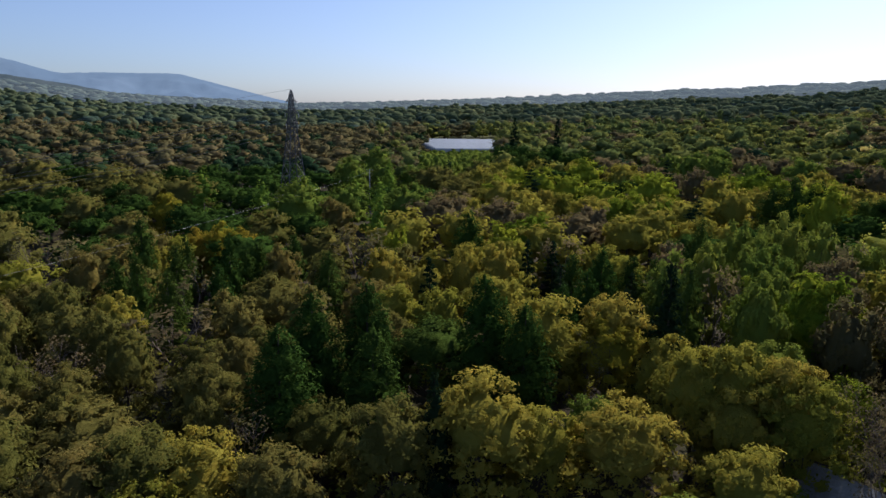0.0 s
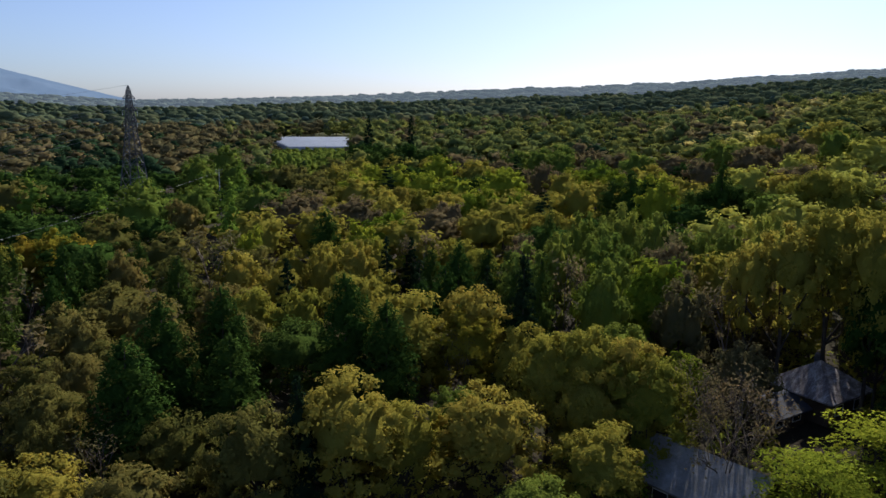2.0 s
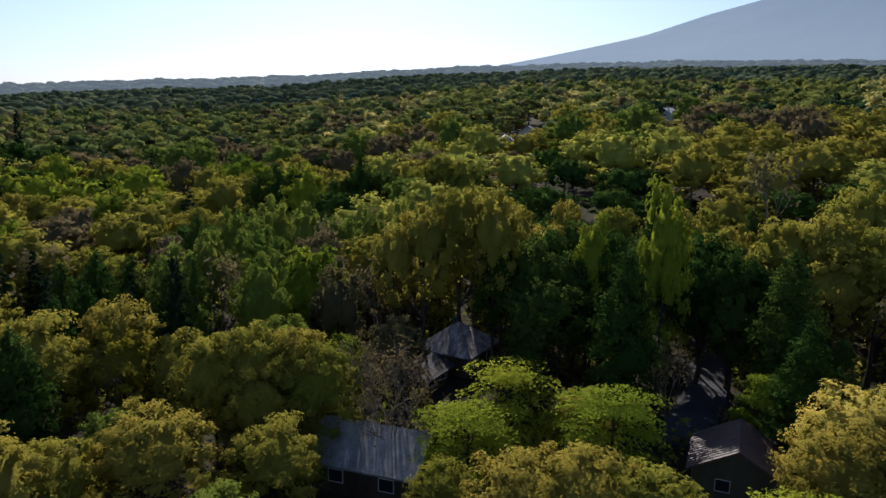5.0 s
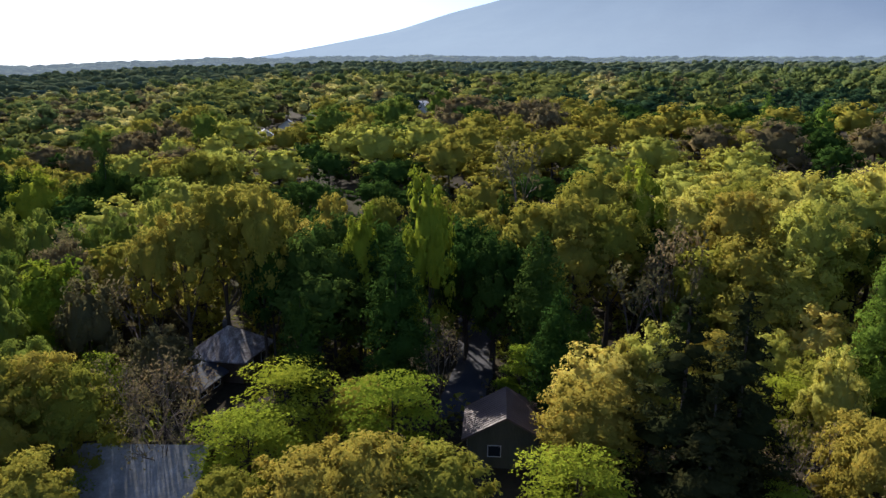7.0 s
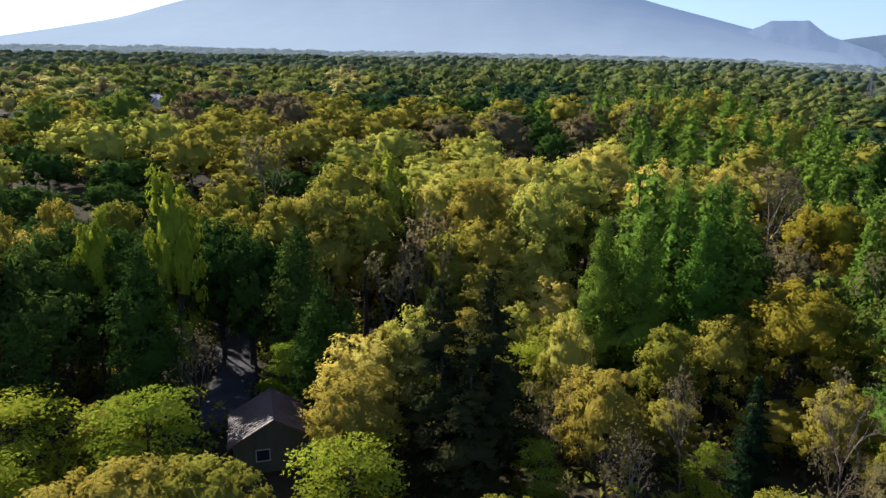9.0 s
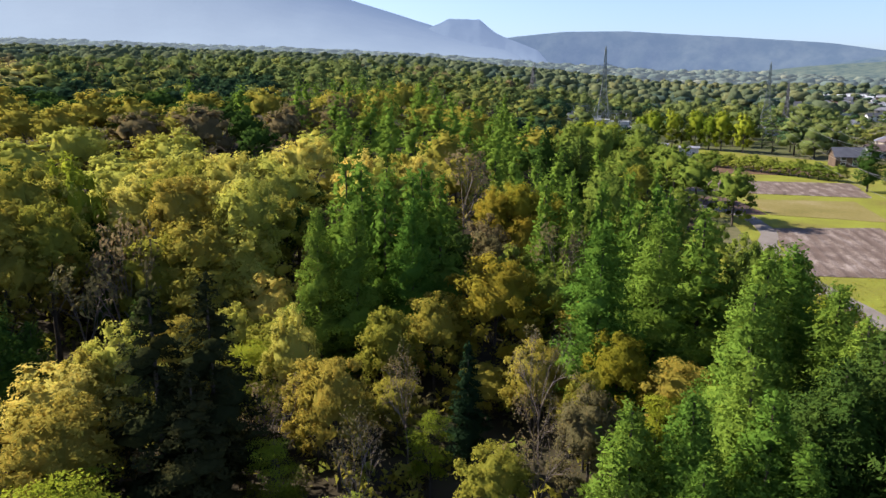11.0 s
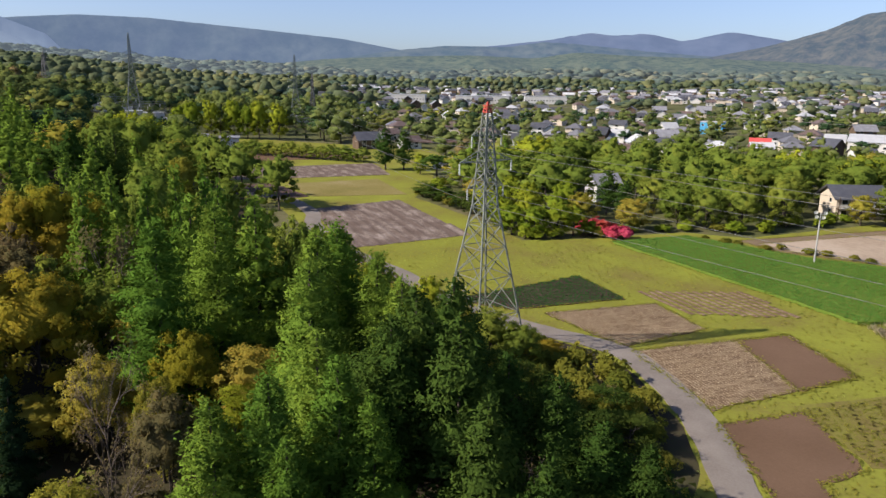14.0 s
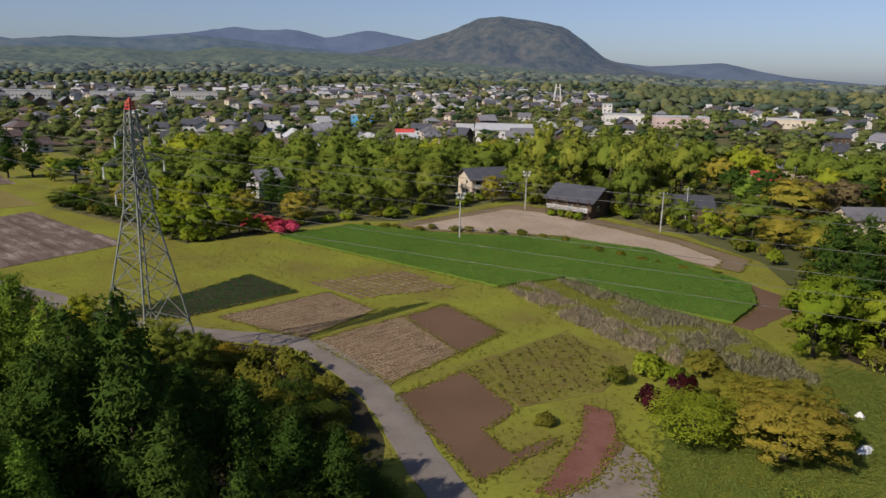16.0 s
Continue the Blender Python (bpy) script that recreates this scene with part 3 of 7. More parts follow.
ROAD = [(3.0, -30.0), (7.5, -42.0), (11.8, -47.9), (15.9, -53.0), (20.3, -59.4), (24.7, -64.6), (29.9, -69.3), (36.4, -73.8), (41.5, -74.5), (47.0, -73.8), (52.8, -73.6), (64.3, -74.1), (82, -80.0), (100, -84), (115, -90), (126, -96), (136, -103.4), (153, -110), (163, -109.6), (190, -108), (236, -128), (262, -131)]
ribbon("road", ROAD, 3.6, TARMAC, 0.12, "narrow pale concrete farm lane", "road")


# ---- far hills ----
def hills(name, mat, ridge, dist, depth, foot, rough, label, seed=0.0):
    """A range of hills: a ridge line given by a few summits and saddles (direction, elevation in degrees), with spurs and gullies down to its foot."""
    ridge = sorted(ridge)
    az = np.linspace(ridge[0][0], ridge[-1][0], 180)
    el = np.interp(az, [p[0] for p in ridge], [p[1] for p in ridge])
    ker = np.hanning(9)
    el = np.convolve(np.pad(el, 4, mode="edge"), ker / ker.sum(), mode="valid")
    levels = np.linspace(-0.15, 1.0, 24)
    v = np.zeros((len(levels), len(az), 3))
    for a, lv in enumerate(levels):
        d = dist - depth * lv
        drop = abs(lv) ** 1.15
        for b in range(len(az)):
            x, y = polar(az[b], d)
            top = 32 + dist * math.tan(radians(el[b]))
            low = foot(az[b]) if callable(foot) else foot
            fold = noise.fractal(Vector((x * 0.004 + seed, y * 0.004, lv * 0.8)), 1.0, 2.0, 4) * rough * math.sin(min(1, drop * 1.2) * math.pi * 0.62) * (top - low)
            ridge_jit = noise.noise(Vector((az[b] * 1.7, seed, 0))) * rough * 0.05 * (top - low)
            v[a, b] = (x, y, top + (low - top) * drop + fold + ridge_jit)
    i, j = np.meshgrid(np.arange(len(levels) - 1), np.arange(len(az) - 1), indexing="ij")
    n = len(az)
    q = np.stack([i * n + j, i * n + j + 1, (i + 1) * n + j + 1, (i + 1) * n + j], -1).reshape(-1, 4)
    return structure(name, face_mesh(name, v.reshape(-1, 3), q, [mat], smooth=True), label, "mountain")


# hill colours with haze put in as blue emission
H_FAR = glow("far_hill_haze", (0.17, 0.245, 0.345), (0.20, 0.275, 0.375), 0.002, 0.70)
H_EAST = glow("east_hill_haze", (0.095, 0.130, 0.190), (0.120, 0.155, 0.215), 0.004, 0.65)
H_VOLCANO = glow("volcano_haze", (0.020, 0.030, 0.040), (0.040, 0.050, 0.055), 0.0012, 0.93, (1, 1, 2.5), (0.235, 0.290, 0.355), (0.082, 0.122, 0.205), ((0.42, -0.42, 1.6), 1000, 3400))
H_RIDGE = glow("ridge_haze", (0.020, 0.030, 0.022), (0.050, 0.060, 0.045), 0.006, 0.85, (1, 1, 1), (0.074, 0.108, 0.180))
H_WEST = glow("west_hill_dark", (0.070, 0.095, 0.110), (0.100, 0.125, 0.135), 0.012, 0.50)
H_NEAR = glow("near_range_haze", (0.020, 0.032, 0.020), (0.060, 0.068, 0.046), 0.010, 0.72, (1, 1, 1), (0.056, 0.086, 0.150))
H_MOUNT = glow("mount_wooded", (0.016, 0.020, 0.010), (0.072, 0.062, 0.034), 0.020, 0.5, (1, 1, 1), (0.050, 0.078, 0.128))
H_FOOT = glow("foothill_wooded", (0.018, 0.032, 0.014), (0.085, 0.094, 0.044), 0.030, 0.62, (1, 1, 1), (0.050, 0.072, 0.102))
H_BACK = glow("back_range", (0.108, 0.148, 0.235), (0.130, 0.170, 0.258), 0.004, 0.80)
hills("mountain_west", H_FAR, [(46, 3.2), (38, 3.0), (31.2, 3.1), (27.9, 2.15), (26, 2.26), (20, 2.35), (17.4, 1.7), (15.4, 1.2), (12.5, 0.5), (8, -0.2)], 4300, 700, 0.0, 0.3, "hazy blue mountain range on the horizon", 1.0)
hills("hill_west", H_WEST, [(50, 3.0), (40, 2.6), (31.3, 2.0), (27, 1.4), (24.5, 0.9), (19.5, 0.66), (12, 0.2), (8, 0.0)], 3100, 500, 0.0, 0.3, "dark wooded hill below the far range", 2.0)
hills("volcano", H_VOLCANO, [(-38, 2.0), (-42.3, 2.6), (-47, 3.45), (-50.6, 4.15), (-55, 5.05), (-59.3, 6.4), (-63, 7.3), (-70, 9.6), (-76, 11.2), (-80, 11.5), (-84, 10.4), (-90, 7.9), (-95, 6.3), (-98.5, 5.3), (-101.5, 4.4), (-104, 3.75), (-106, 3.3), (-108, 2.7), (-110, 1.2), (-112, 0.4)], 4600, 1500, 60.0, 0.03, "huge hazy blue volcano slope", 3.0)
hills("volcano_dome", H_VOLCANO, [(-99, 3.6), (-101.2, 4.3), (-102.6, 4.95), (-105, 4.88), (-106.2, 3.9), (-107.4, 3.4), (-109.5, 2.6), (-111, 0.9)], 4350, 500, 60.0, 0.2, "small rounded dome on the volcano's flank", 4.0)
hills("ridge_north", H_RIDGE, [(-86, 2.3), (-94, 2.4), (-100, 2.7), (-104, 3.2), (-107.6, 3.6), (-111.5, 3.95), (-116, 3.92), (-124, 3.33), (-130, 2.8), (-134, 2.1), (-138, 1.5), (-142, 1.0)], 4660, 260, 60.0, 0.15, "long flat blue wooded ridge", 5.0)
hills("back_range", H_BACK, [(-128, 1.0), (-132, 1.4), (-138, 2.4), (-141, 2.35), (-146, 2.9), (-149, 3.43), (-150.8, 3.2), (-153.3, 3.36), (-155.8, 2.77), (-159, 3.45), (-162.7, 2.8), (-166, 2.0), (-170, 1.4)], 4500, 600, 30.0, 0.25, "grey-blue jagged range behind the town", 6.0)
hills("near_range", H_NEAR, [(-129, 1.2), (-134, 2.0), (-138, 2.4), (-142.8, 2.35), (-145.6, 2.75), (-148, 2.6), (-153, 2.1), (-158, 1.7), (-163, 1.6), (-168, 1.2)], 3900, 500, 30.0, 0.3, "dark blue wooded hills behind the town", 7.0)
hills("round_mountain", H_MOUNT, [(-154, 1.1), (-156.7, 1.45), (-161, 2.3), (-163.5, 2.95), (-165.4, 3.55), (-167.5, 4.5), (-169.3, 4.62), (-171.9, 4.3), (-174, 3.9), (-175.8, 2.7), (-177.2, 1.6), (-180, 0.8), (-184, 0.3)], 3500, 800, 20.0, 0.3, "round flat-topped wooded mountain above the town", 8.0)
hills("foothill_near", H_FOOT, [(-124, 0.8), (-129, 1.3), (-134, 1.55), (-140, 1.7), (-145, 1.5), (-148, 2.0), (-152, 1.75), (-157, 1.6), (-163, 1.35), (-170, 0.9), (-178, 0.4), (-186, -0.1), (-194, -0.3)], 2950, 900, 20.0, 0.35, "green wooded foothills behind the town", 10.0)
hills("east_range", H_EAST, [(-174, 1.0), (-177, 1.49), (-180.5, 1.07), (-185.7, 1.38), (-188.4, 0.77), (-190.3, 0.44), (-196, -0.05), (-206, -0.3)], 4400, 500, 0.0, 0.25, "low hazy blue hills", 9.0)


# ---- trees ----
def unit(v):
    return v / (np.linalg.norm(v, axis=-1, keepdims=True) + 1e-9)


def trunk_geo(geo, rng, h, top, radius, lean=0.02, sides=6, limbs=()):
    n = 6
    z = np.linspace(0, top, n)
    p = np.column_stack([np.cumsum(rng.normal(0, lean * h / n, n)), np.cumsum(rng.normal(0, lean * h / n, n)), z])
    p[0, :2] = 0
    geo.tube(p, np.linspace(radius, radius * 0.25, n) * np.array([1.35, 1, 1, 1, 1, 1]), sides)
    for tip in limbs:
        f = rng.uniform(0.45, 0.85)
        k = min(n - 2, int(f * (n - 1)))
        a = p[k]
        mid = a + (tip - a) * 0.5 + np.array([0, 0, -0.06 * h * rng.uniform(0, 1)])
        geo.tube([a, mid, tip], [radius * 0.45, radius * 0.28, radius * 0.08], 4)


def dome(rng, k, low=-0.55):
    """Directions spread evenly over a dome, with some disorder."""
    i = np.arange(k) + 0.5
    z = 1 - (1 - low) * i / k
    a = i * 2.399963
    q = np.sqrt(1 - z * z)
    return unit(np.column_stack([np.cos(a) * q, np.sin(a) * q, z]) + rng.normal(0, 0.55 / math.sqrt(k), (k, 3)))


def oak_geo(rng, h=14.0, r=4.5, n=5200, size=0.275, clumps=56, middle=0.52, half=0.44, round_off=0.62, low=-0.55, heart=0.55):
    """A broad crown: a dome of leaf clumps on forking limbs, uneven at its rim, thinner below."""
    crown, wood = Geo(), Geo()
    c, whole = np.array([0, 0, middle * h]), np.array([r, r, half * h])
    d = dome(rng, clumps, low)
    bulge = 1 + 0.16 * np.sin(3 * np.arctan2(d[:, 1], d[:, 0]) + rng.uniform(0, 6.3)) * (1 - d[:, 2] ** 2)
    reach = rng.uniform(0.74, 0.98, clumps) * bulge
    size_k = r * rng.uniform(0.75, 1.3, clumps) * 1.42 / math.sqrt(clumps)
    pos = c + d * reach[:, None] * (whole - size_k.mean() * 0.55)
    inner = c + d[: clumps // 3] * whole * 0.42
    cr = size_k[:, None] * np.array([1.0, 1.0, 0.82])
    crown.clumps(pos, cr * heart, rng, c, whole, round_off)
    if clumps >= 12:
        crown.clumps(inner, np.tile(whole * 0.30, (len(inner), 1)), rng, c, whole, 0.7)
    which = rng.integers(0, clumps, n)
    e = unit(rng.normal(size=(n, 3)) + d[which] * 0.8 + np.array([0, 0, 0.45])) * rng.uniform(0.55, 1.25, (n, 1))
    pts = pos[which] + e * cr[which]
    out = unit((pts - c) / whole + np.array([0, 0, 0.15]))
    crown.leaves(pts, size, rng, 0.15, out=unit(e) * 0.75 + d[which] * 0.45, even=unit(out * round_off + unit(e) * (1 - round_off)), keep=0.5 - 0.4 * round_off)
    limbs = pos[rng.permutation(clumps)[:9]]
    trunk_geo(wood, rng, h, 0.72 * h, 0.017 * h, limbs=limbs)
    return wood, crown


def maple_geo(rng, h=12.0, r=4.6, n=6200, size=0.28, plates=46):
    crown, wood = Geo(), Geo()
    d = unit(rng.normal(size=(plates * 3, 3)))
    d = d[d[:, 2] > -0.65][:plates]
    pos = np.array([0, 0, 0.48 * h]) + d * rng.uniform(0.5, 1.0, (len(d), 1)) * np.array([r * 0.82, r * 0.82, 0.45 * h])
    which = rng.integers(0, len(d), n)
    a, q = rng.uniform(0, 2 * math.pi, n), np.sqrt(rng.random(n)) * r * rng.uniform(0.26, 0.44, n)
    out = unit(d[which] * np.array([1, 1, 0]))
    pts = pos[which] + np.column_stack([np.cos(a) * q, np.sin(a) * q, rng.normal(0, 0.10, n)]) + out * rng.uniform(0, 0.5, (n, 1)) - np.array([0, 0, 1.0]) * (q ** 2 * 0.09)[:, None]
    crown.leaves(pts, size, rng, 1.1, out=d[which] * 0.5)
    trunk_geo(wood, rng, h, 0.7 * h, 0.014 * h, limbs=pos[:10])
    return wood, crown


def cone_geo(rng, h=18.0, r=3.4, n=5000, size=0.36, branches=90, puff=1.0, droop=0.16, start=0.12, power=1.25, flat=0.7, slim=0.55):
    """Conifers: whorls of boughs that shorten upwards, with sprays along each bough."""
    crown, wood = Geo(), Geo()
    k = np.arange(branches)
    f = start + (0.985 - start) * (k + 0.5) / branches
    ln = r * (1 - ((f - start) / (1 - start)) ** power) * rng.uniform(0.72, 1.12, branches) + 0.25
    low = np.clip((f - start) / 0.12, 0.45, 1)
    ln *= low
    a = k * 2.39996 + rng.normal(0, 0.25, branches)
    wgt = ln / ln.sum()
    which = rng.choice(branches, n, p=wgt)
    t = rng.uniform(0.12, 1.0, n) ** 0.7
    q = t * ln[which]
    side = rng.normal(0, 1, n) * (0.10 * ln[which] + 0.16) * puff * (1.15 - 0.5 * t)
    x = np.cos(a[which]) * q - np.sin(a[which]) * side
    y = np.sin(a[which]) * q + np.cos(a[which]) * side
    z = f[which] * h - droop * q + 0.10 * q * t + rng.normal(0, 0.16 * puff, n)
    axis = np.column_stack([np.cos(a[which]), np.sin(a[which]), np.zeros(n)])
    crown.leaves(np.column_stack([x, y, z]), size, rng, flat, slim=slim, out=axis * 0.75, loose=0.8, keep=0.32)
    def side_on(p):
        return unit(p * np.array([1, 1, 0]) + np.array([0, 0, 0.5]))
    for b in range(0, branches, 3):
        q = ln[b] * 0.33
        crown.lump((math.cos(a[b]) * q, math.sin(a[b]) * q, f[b] * h - droop * q), (ln[b] * 0.40, ln[b] * 0.40, 0.17 * ln[b] * puff + 0.3), rng, side_on, 0.5)
    trunk_geo(wood, rng, h, 0.96 * h, 0.011 * h, 0.005)
    for b in range(0, branches, 3):
        s = np.array([0, 0, f[b] * h])
        tip = s + np.array([math.cos(a[b]) * ln[b] * 0.8, math.sin(a[b]) * ln[b] * 0.8, -droop * ln[b] * 0.7])
        wood.tube([s, (s + tip) / 2, tip], [0.05, 0.035, 0.012], 3)
    return wood, crown


def bare_geo(rng, h=12.0, r=4.0, leaves=520, size=0.22, depth=4):
    """A tree hardly in leaf: forking limbs and twigs with a few young leaves."""
    crown, wood = Geo(), Geo()
    tips = []

    def grow(p, d, ln, rad, lvl):
        d2 = unit(d + rng.normal(0, 0.12, 3))
        mid, end = p + d * ln * 0.5, p + d * ln * 0.5 + d2 * ln * 0.5
        wood.tube([p, mid, end], [rad, rad * 0.8, rad * 0.6], 5 if lvl == 0 else 3)
        if lvl >= depth:
            tips.append(end)
            return
        for _ in range(3 if lvl else 5):
            nd = unit(d2 + rng.normal(0, 0.55, 3) * np.array([1, 1, 0.6]) + np.array([0, 0, 0.08]))
            grow(end - d2 * ln * rng.uniform(0, 0.35), nd, ln * rng.uniform(0.55, 0.78), rad * 0.52, lvl + 1)
    grow(np.zeros(3), np.array([0, 0, 1.0]), 0.36 * h, 0.013 * h, 0)
    tips = np.array(tips)
    span = np.percentile(np.hypot(tips[:, 0], tips[:, 1]), 92)
    k = np.array([r / span, r / span, h / tips[:, 2].max()])
    for i in range(len(wood.v)):
        wood.v[i] = (wood.v[i] * k).astype(np.float32)
    pts = tips[rng.integers(0, len(tips), leaves)] * k + rng.normal(0, 0.35, (leaves, 3))
    crown.leaves(pts, size, rng, 0.4, out=unit(pts - np.array([0, 0, h * 0.55])) * 0.5)
    return wood, crown


def shrub_geo(rng, h=3.0, r=2.0, n=1500, size=0.30, clumps=16):
    crown, wood = Geo(), Geo()
    d = unit(rng.normal(size=(clumps * 3, 3)))
    d = d[d[:, 2] > -0.1][:clumps]
    pos = np.array([0, 0, 0.35 * h]) + d * rng.uniform(0.4, 0.9, (len(d), 1)) * np.array([r * 0.8, r * 0.8, 0.5 * h])
    which = rng.integers(0, len(d), n)
    pts = pos[which] + unit(rng.normal(size=(n, 3)) + np.array([0, 0, 0.5])) * (r * 0.33) * rng.uniform(0.5, 1.05, (n, 1))
    pts[:, 2] = np.maximum(pts[:, 2], 0.1)
    crown.leaves(pts, size, rng, 0.3, out=unit(pts - np.array([0, 0, h * 0.3])) * 0.8)
    for tip in pos[:6]:
        wood.tube([(0, 0, 0), tip * np.array([0.4, 0.4, 0.6]), tip], [0.07, 0.05, 0.02], 4)
    return wood, crown


KINDS = {
    # name, builder, height, radius, leaf material, label, detail variants
    "o": ("oak_tree", oak_geo, 14.0, 4.5, OLIVE, "broad oak with young olive-yellow spring leaves", {}),
    "p": ("oak_tree", oak_geo, 14.0, 4.5, PALE, "broad oak with pale yellow-green spring leaves", {}),
    "r": ("oak_tree", oak_geo, 14.0, 4.5, RUST, "oak with reddish-brown opening leaves", {}),
    "q": ("oak_tree", oak_geo, 14.0, 4.5, DULL, "oak with dull brownish-olive opening leaves", {}),
    "y": ("oak_tree", oak_geo, 14.0, 4.5, GOLD, "golden-yellow oak in young leaf", {}),
    "m": ("maple_tree", maple_geo, 12.0, 4.6, LIME, "maple with layered bright lime-green leaves", {}),
    "n": ("broadleaf_tree", oak_geo, 12.0, 4.6, GREEN, "rounded broadleaf tree with mid-green leaves", {}),
    "k": ("shade_tree", maple_geo, 12.0, 4.6, SHADE, "dark green broadleaf tree by the lane", {}),
    "g": ("pine_tree", cone_geo, 16.0, 3.8, PINE, "dark green pine with dense rounded boughs", dict(puff=1.9, power=2.6, start=0.16, droop=0.02, size=0.40, branches=70, slim=0.5)),
    "j": ("pine_tree", oak_geo, 20.0, 4.6, PINE, "tall red pine with clumped dark green crown", dict(middle=0.66, half=0.31, clumps=34, size=0.26, low=-0.8)),
    "l": ("larch_tree", cone_geo, 18.0, 3.6, LARCH, "feathery bright green larch", dict(puff=1.7, power=1.15, droop=0.05, start=0.05, branches=70, slim=0.5, flat=0.3, size=0.25, n=13500, r=4.0)),
    "f": ("fir_tree", cone_geo, 18.0, 3.0, FIR, "dark green conical fir among oaks", dict(puff=0.8, power=1.1, droop=0.22)),
    "c": ("cedar_tree", cone_geo, 16.0, 3.8, CEDAR, "dark brownish cedar with drooping layered boughs", dict(puff=0.8, power=1.5, droop=0.22, branches=70, slim=0.4)),
    "b": ("bare_tree", bare_geo, 12.0, 4.0, RUST, "grey-brown tree with bare twigs and few leaves", {}),
    "s": ("shrub", shrub_geo, 3.0, 2.0, SHRUB, "rounded olive-green shrub beside the lane", {}),
    "u": ("shrub", shrub_geo, 3.0, 2.0, LIME, "rounded bright green shrub in rough grass", {}),
    "x": ("maroon_shrub", shrub_geo, 3.0, 2.0, MAROON, "dark maroon-leaved shrub in the meadow", {}),
    "z": ("azalea_bush", shrub_geo, 3.0, 2.0, PINK, "azalea bush in full red-pink bloom", {}),
}
PROTO = {}


def proto(kind, variant, fine, tall=False):
    """One of three meshes for a kind of tree, rich for the near ones and plainer farther off."""
    key = (kind, variant, fine, tall)
    if key not in PROTO:
        name, build, h, r, leaf, label, opt = KINDS[kind]
        rng = np.random.default_rng(ord(kind) * 10 + variant)
        opt = dict(opt)
        if tall:
            opt.update(h=20.0, r=5.2, middle=0.66, half=0.31)
        if kind == "m" and not fine:
            build = oak_geo
        if not fine:
            if build is bare_geo:
                opt.update(depth=3, leaves=260, size=0.5)
            elif build is shrub_geo:
                opt.update(n=600, size=0.45)
            elif build is oak_geo:
                opt.update(n=2500, size=0.40, clumps=26 if kind == "j" else 38, heart=0.58, low=-0.85)
                if not tall and kind != "j":
                    opt.update(middle=0.48, half=0.48)
            elif build is cone_geo:
                opt.update(n=2200, size=0.55, branches=45)
            else:
                opt.update(n=1800, size=0.62)
        wood, crown = build(rng, **opt)
        PROTO[key] = (wood.mesh("trunk", [TWIG if kind == "b" else BARK]), crown.mesh("crown", [leaf]))
    return PROTO[key]


TREES = []          # x, y, radius of all that stand singly


def plant(kind, x, y, h, r, fine, rng, group):
    if kind == "g" and h > 16.5:
        kind = "j"
    name, build, h0, r0, leaf, label, opt = KINDS[kind]
    wood, crown = proto(kind, int(rng.integers(0, 3)), fine, kind in "opryq" and h > 16.5)
    ob = new(name)
    ob.empty_display_size = 0.5
    if kind in "opryq" and h > 16.5:
        h0, r0 = 20.0, 5.2
    s = r / r0
    ob.matrix_basis = pose(x, y, zat(x, y) - 0.05, 0, 0, float(rng.uniform(0, 360))) @ Matrix.Diagonal((s, s, h / h0, 1))
    part("trunk", wood, ob)
    part("crown", crown, ob)
    tagged(ob, label, name.replace("_", " ").split(" ")[-1] if name != "azalea_bush" else "bush", group)
    TREES.append((x, y, r))
    return ob


# single trees: x, y, height, crown radius
OAKS_A = [(42, -12.8, 9, 2.9), (52, -2.6, 12.5, 3.1), (36, -183, 8, 3.2), (71, -140, 8, 4.2), (82, -137, 8, 4.2), (118, -144, 7, 4), (149.6, -77.9, 16, 4), (50.6, -23, 10, 2.1), (109, -17.7, 18, 4.4), (107, -10.6, 19, 4.3), (55.8, -1.2, 11, 3.1), (93.1, 1.6, 17, 4.1), (65, 1.4, 12, 3.8), (101.4, 2.5, 19.3, 5.6), (99.1, 4.1, 17, 4.4), (85.3, 5.1, 21, 4.1), (91.3, 6, 20, 3.3), (83.6, 5.8, 15.6, 5.3), (96.4, 7.1, 16.8, 4.9), (101, 7.9, 21, 5.6), (95.3, 10.6, 18.4, 5.1), (100.7, 12.5, 19.5, 5.6), (78.7, 9.8, 13.6, 4.6), (83, 10.8, 17, 5.3)]
OAKS_B = [(89, 13.2, 21, 4.7), (90.4, 14.3, 16, 4.4), (94.6, 15.3, 20, 5.1), (82.5, 15.1, 15.8, 5.3), (93.9, 19.5, 18.6, 5.1), (55.7, 16, 13, 3.2), (97, 30.5, 19, 4.5), (81.4, 26.1, 19.3, 4.9), (49.4, 16.6, 12, 4.5), (89.4, 31, 22, 5.3), (76, 28.6, 16.8, 4.3), (79.8, 30.5, 21, 4.9), (78.3, 34.3, 19.5, 4.9), (35.5, 22.3, 11, 4.4), (30.3, 23.2, 9.6, 3.8), (33, 25.7, 12, 4.4), (30.7, 28.6, 11.2, 4.4), (54.7, 56.7, 23, 3.5), (93.4, 106.3, 15.6, 4.1), (55, 62.7, 23, 4.7), (88.5, 105.9, 13.6, 3.5)]
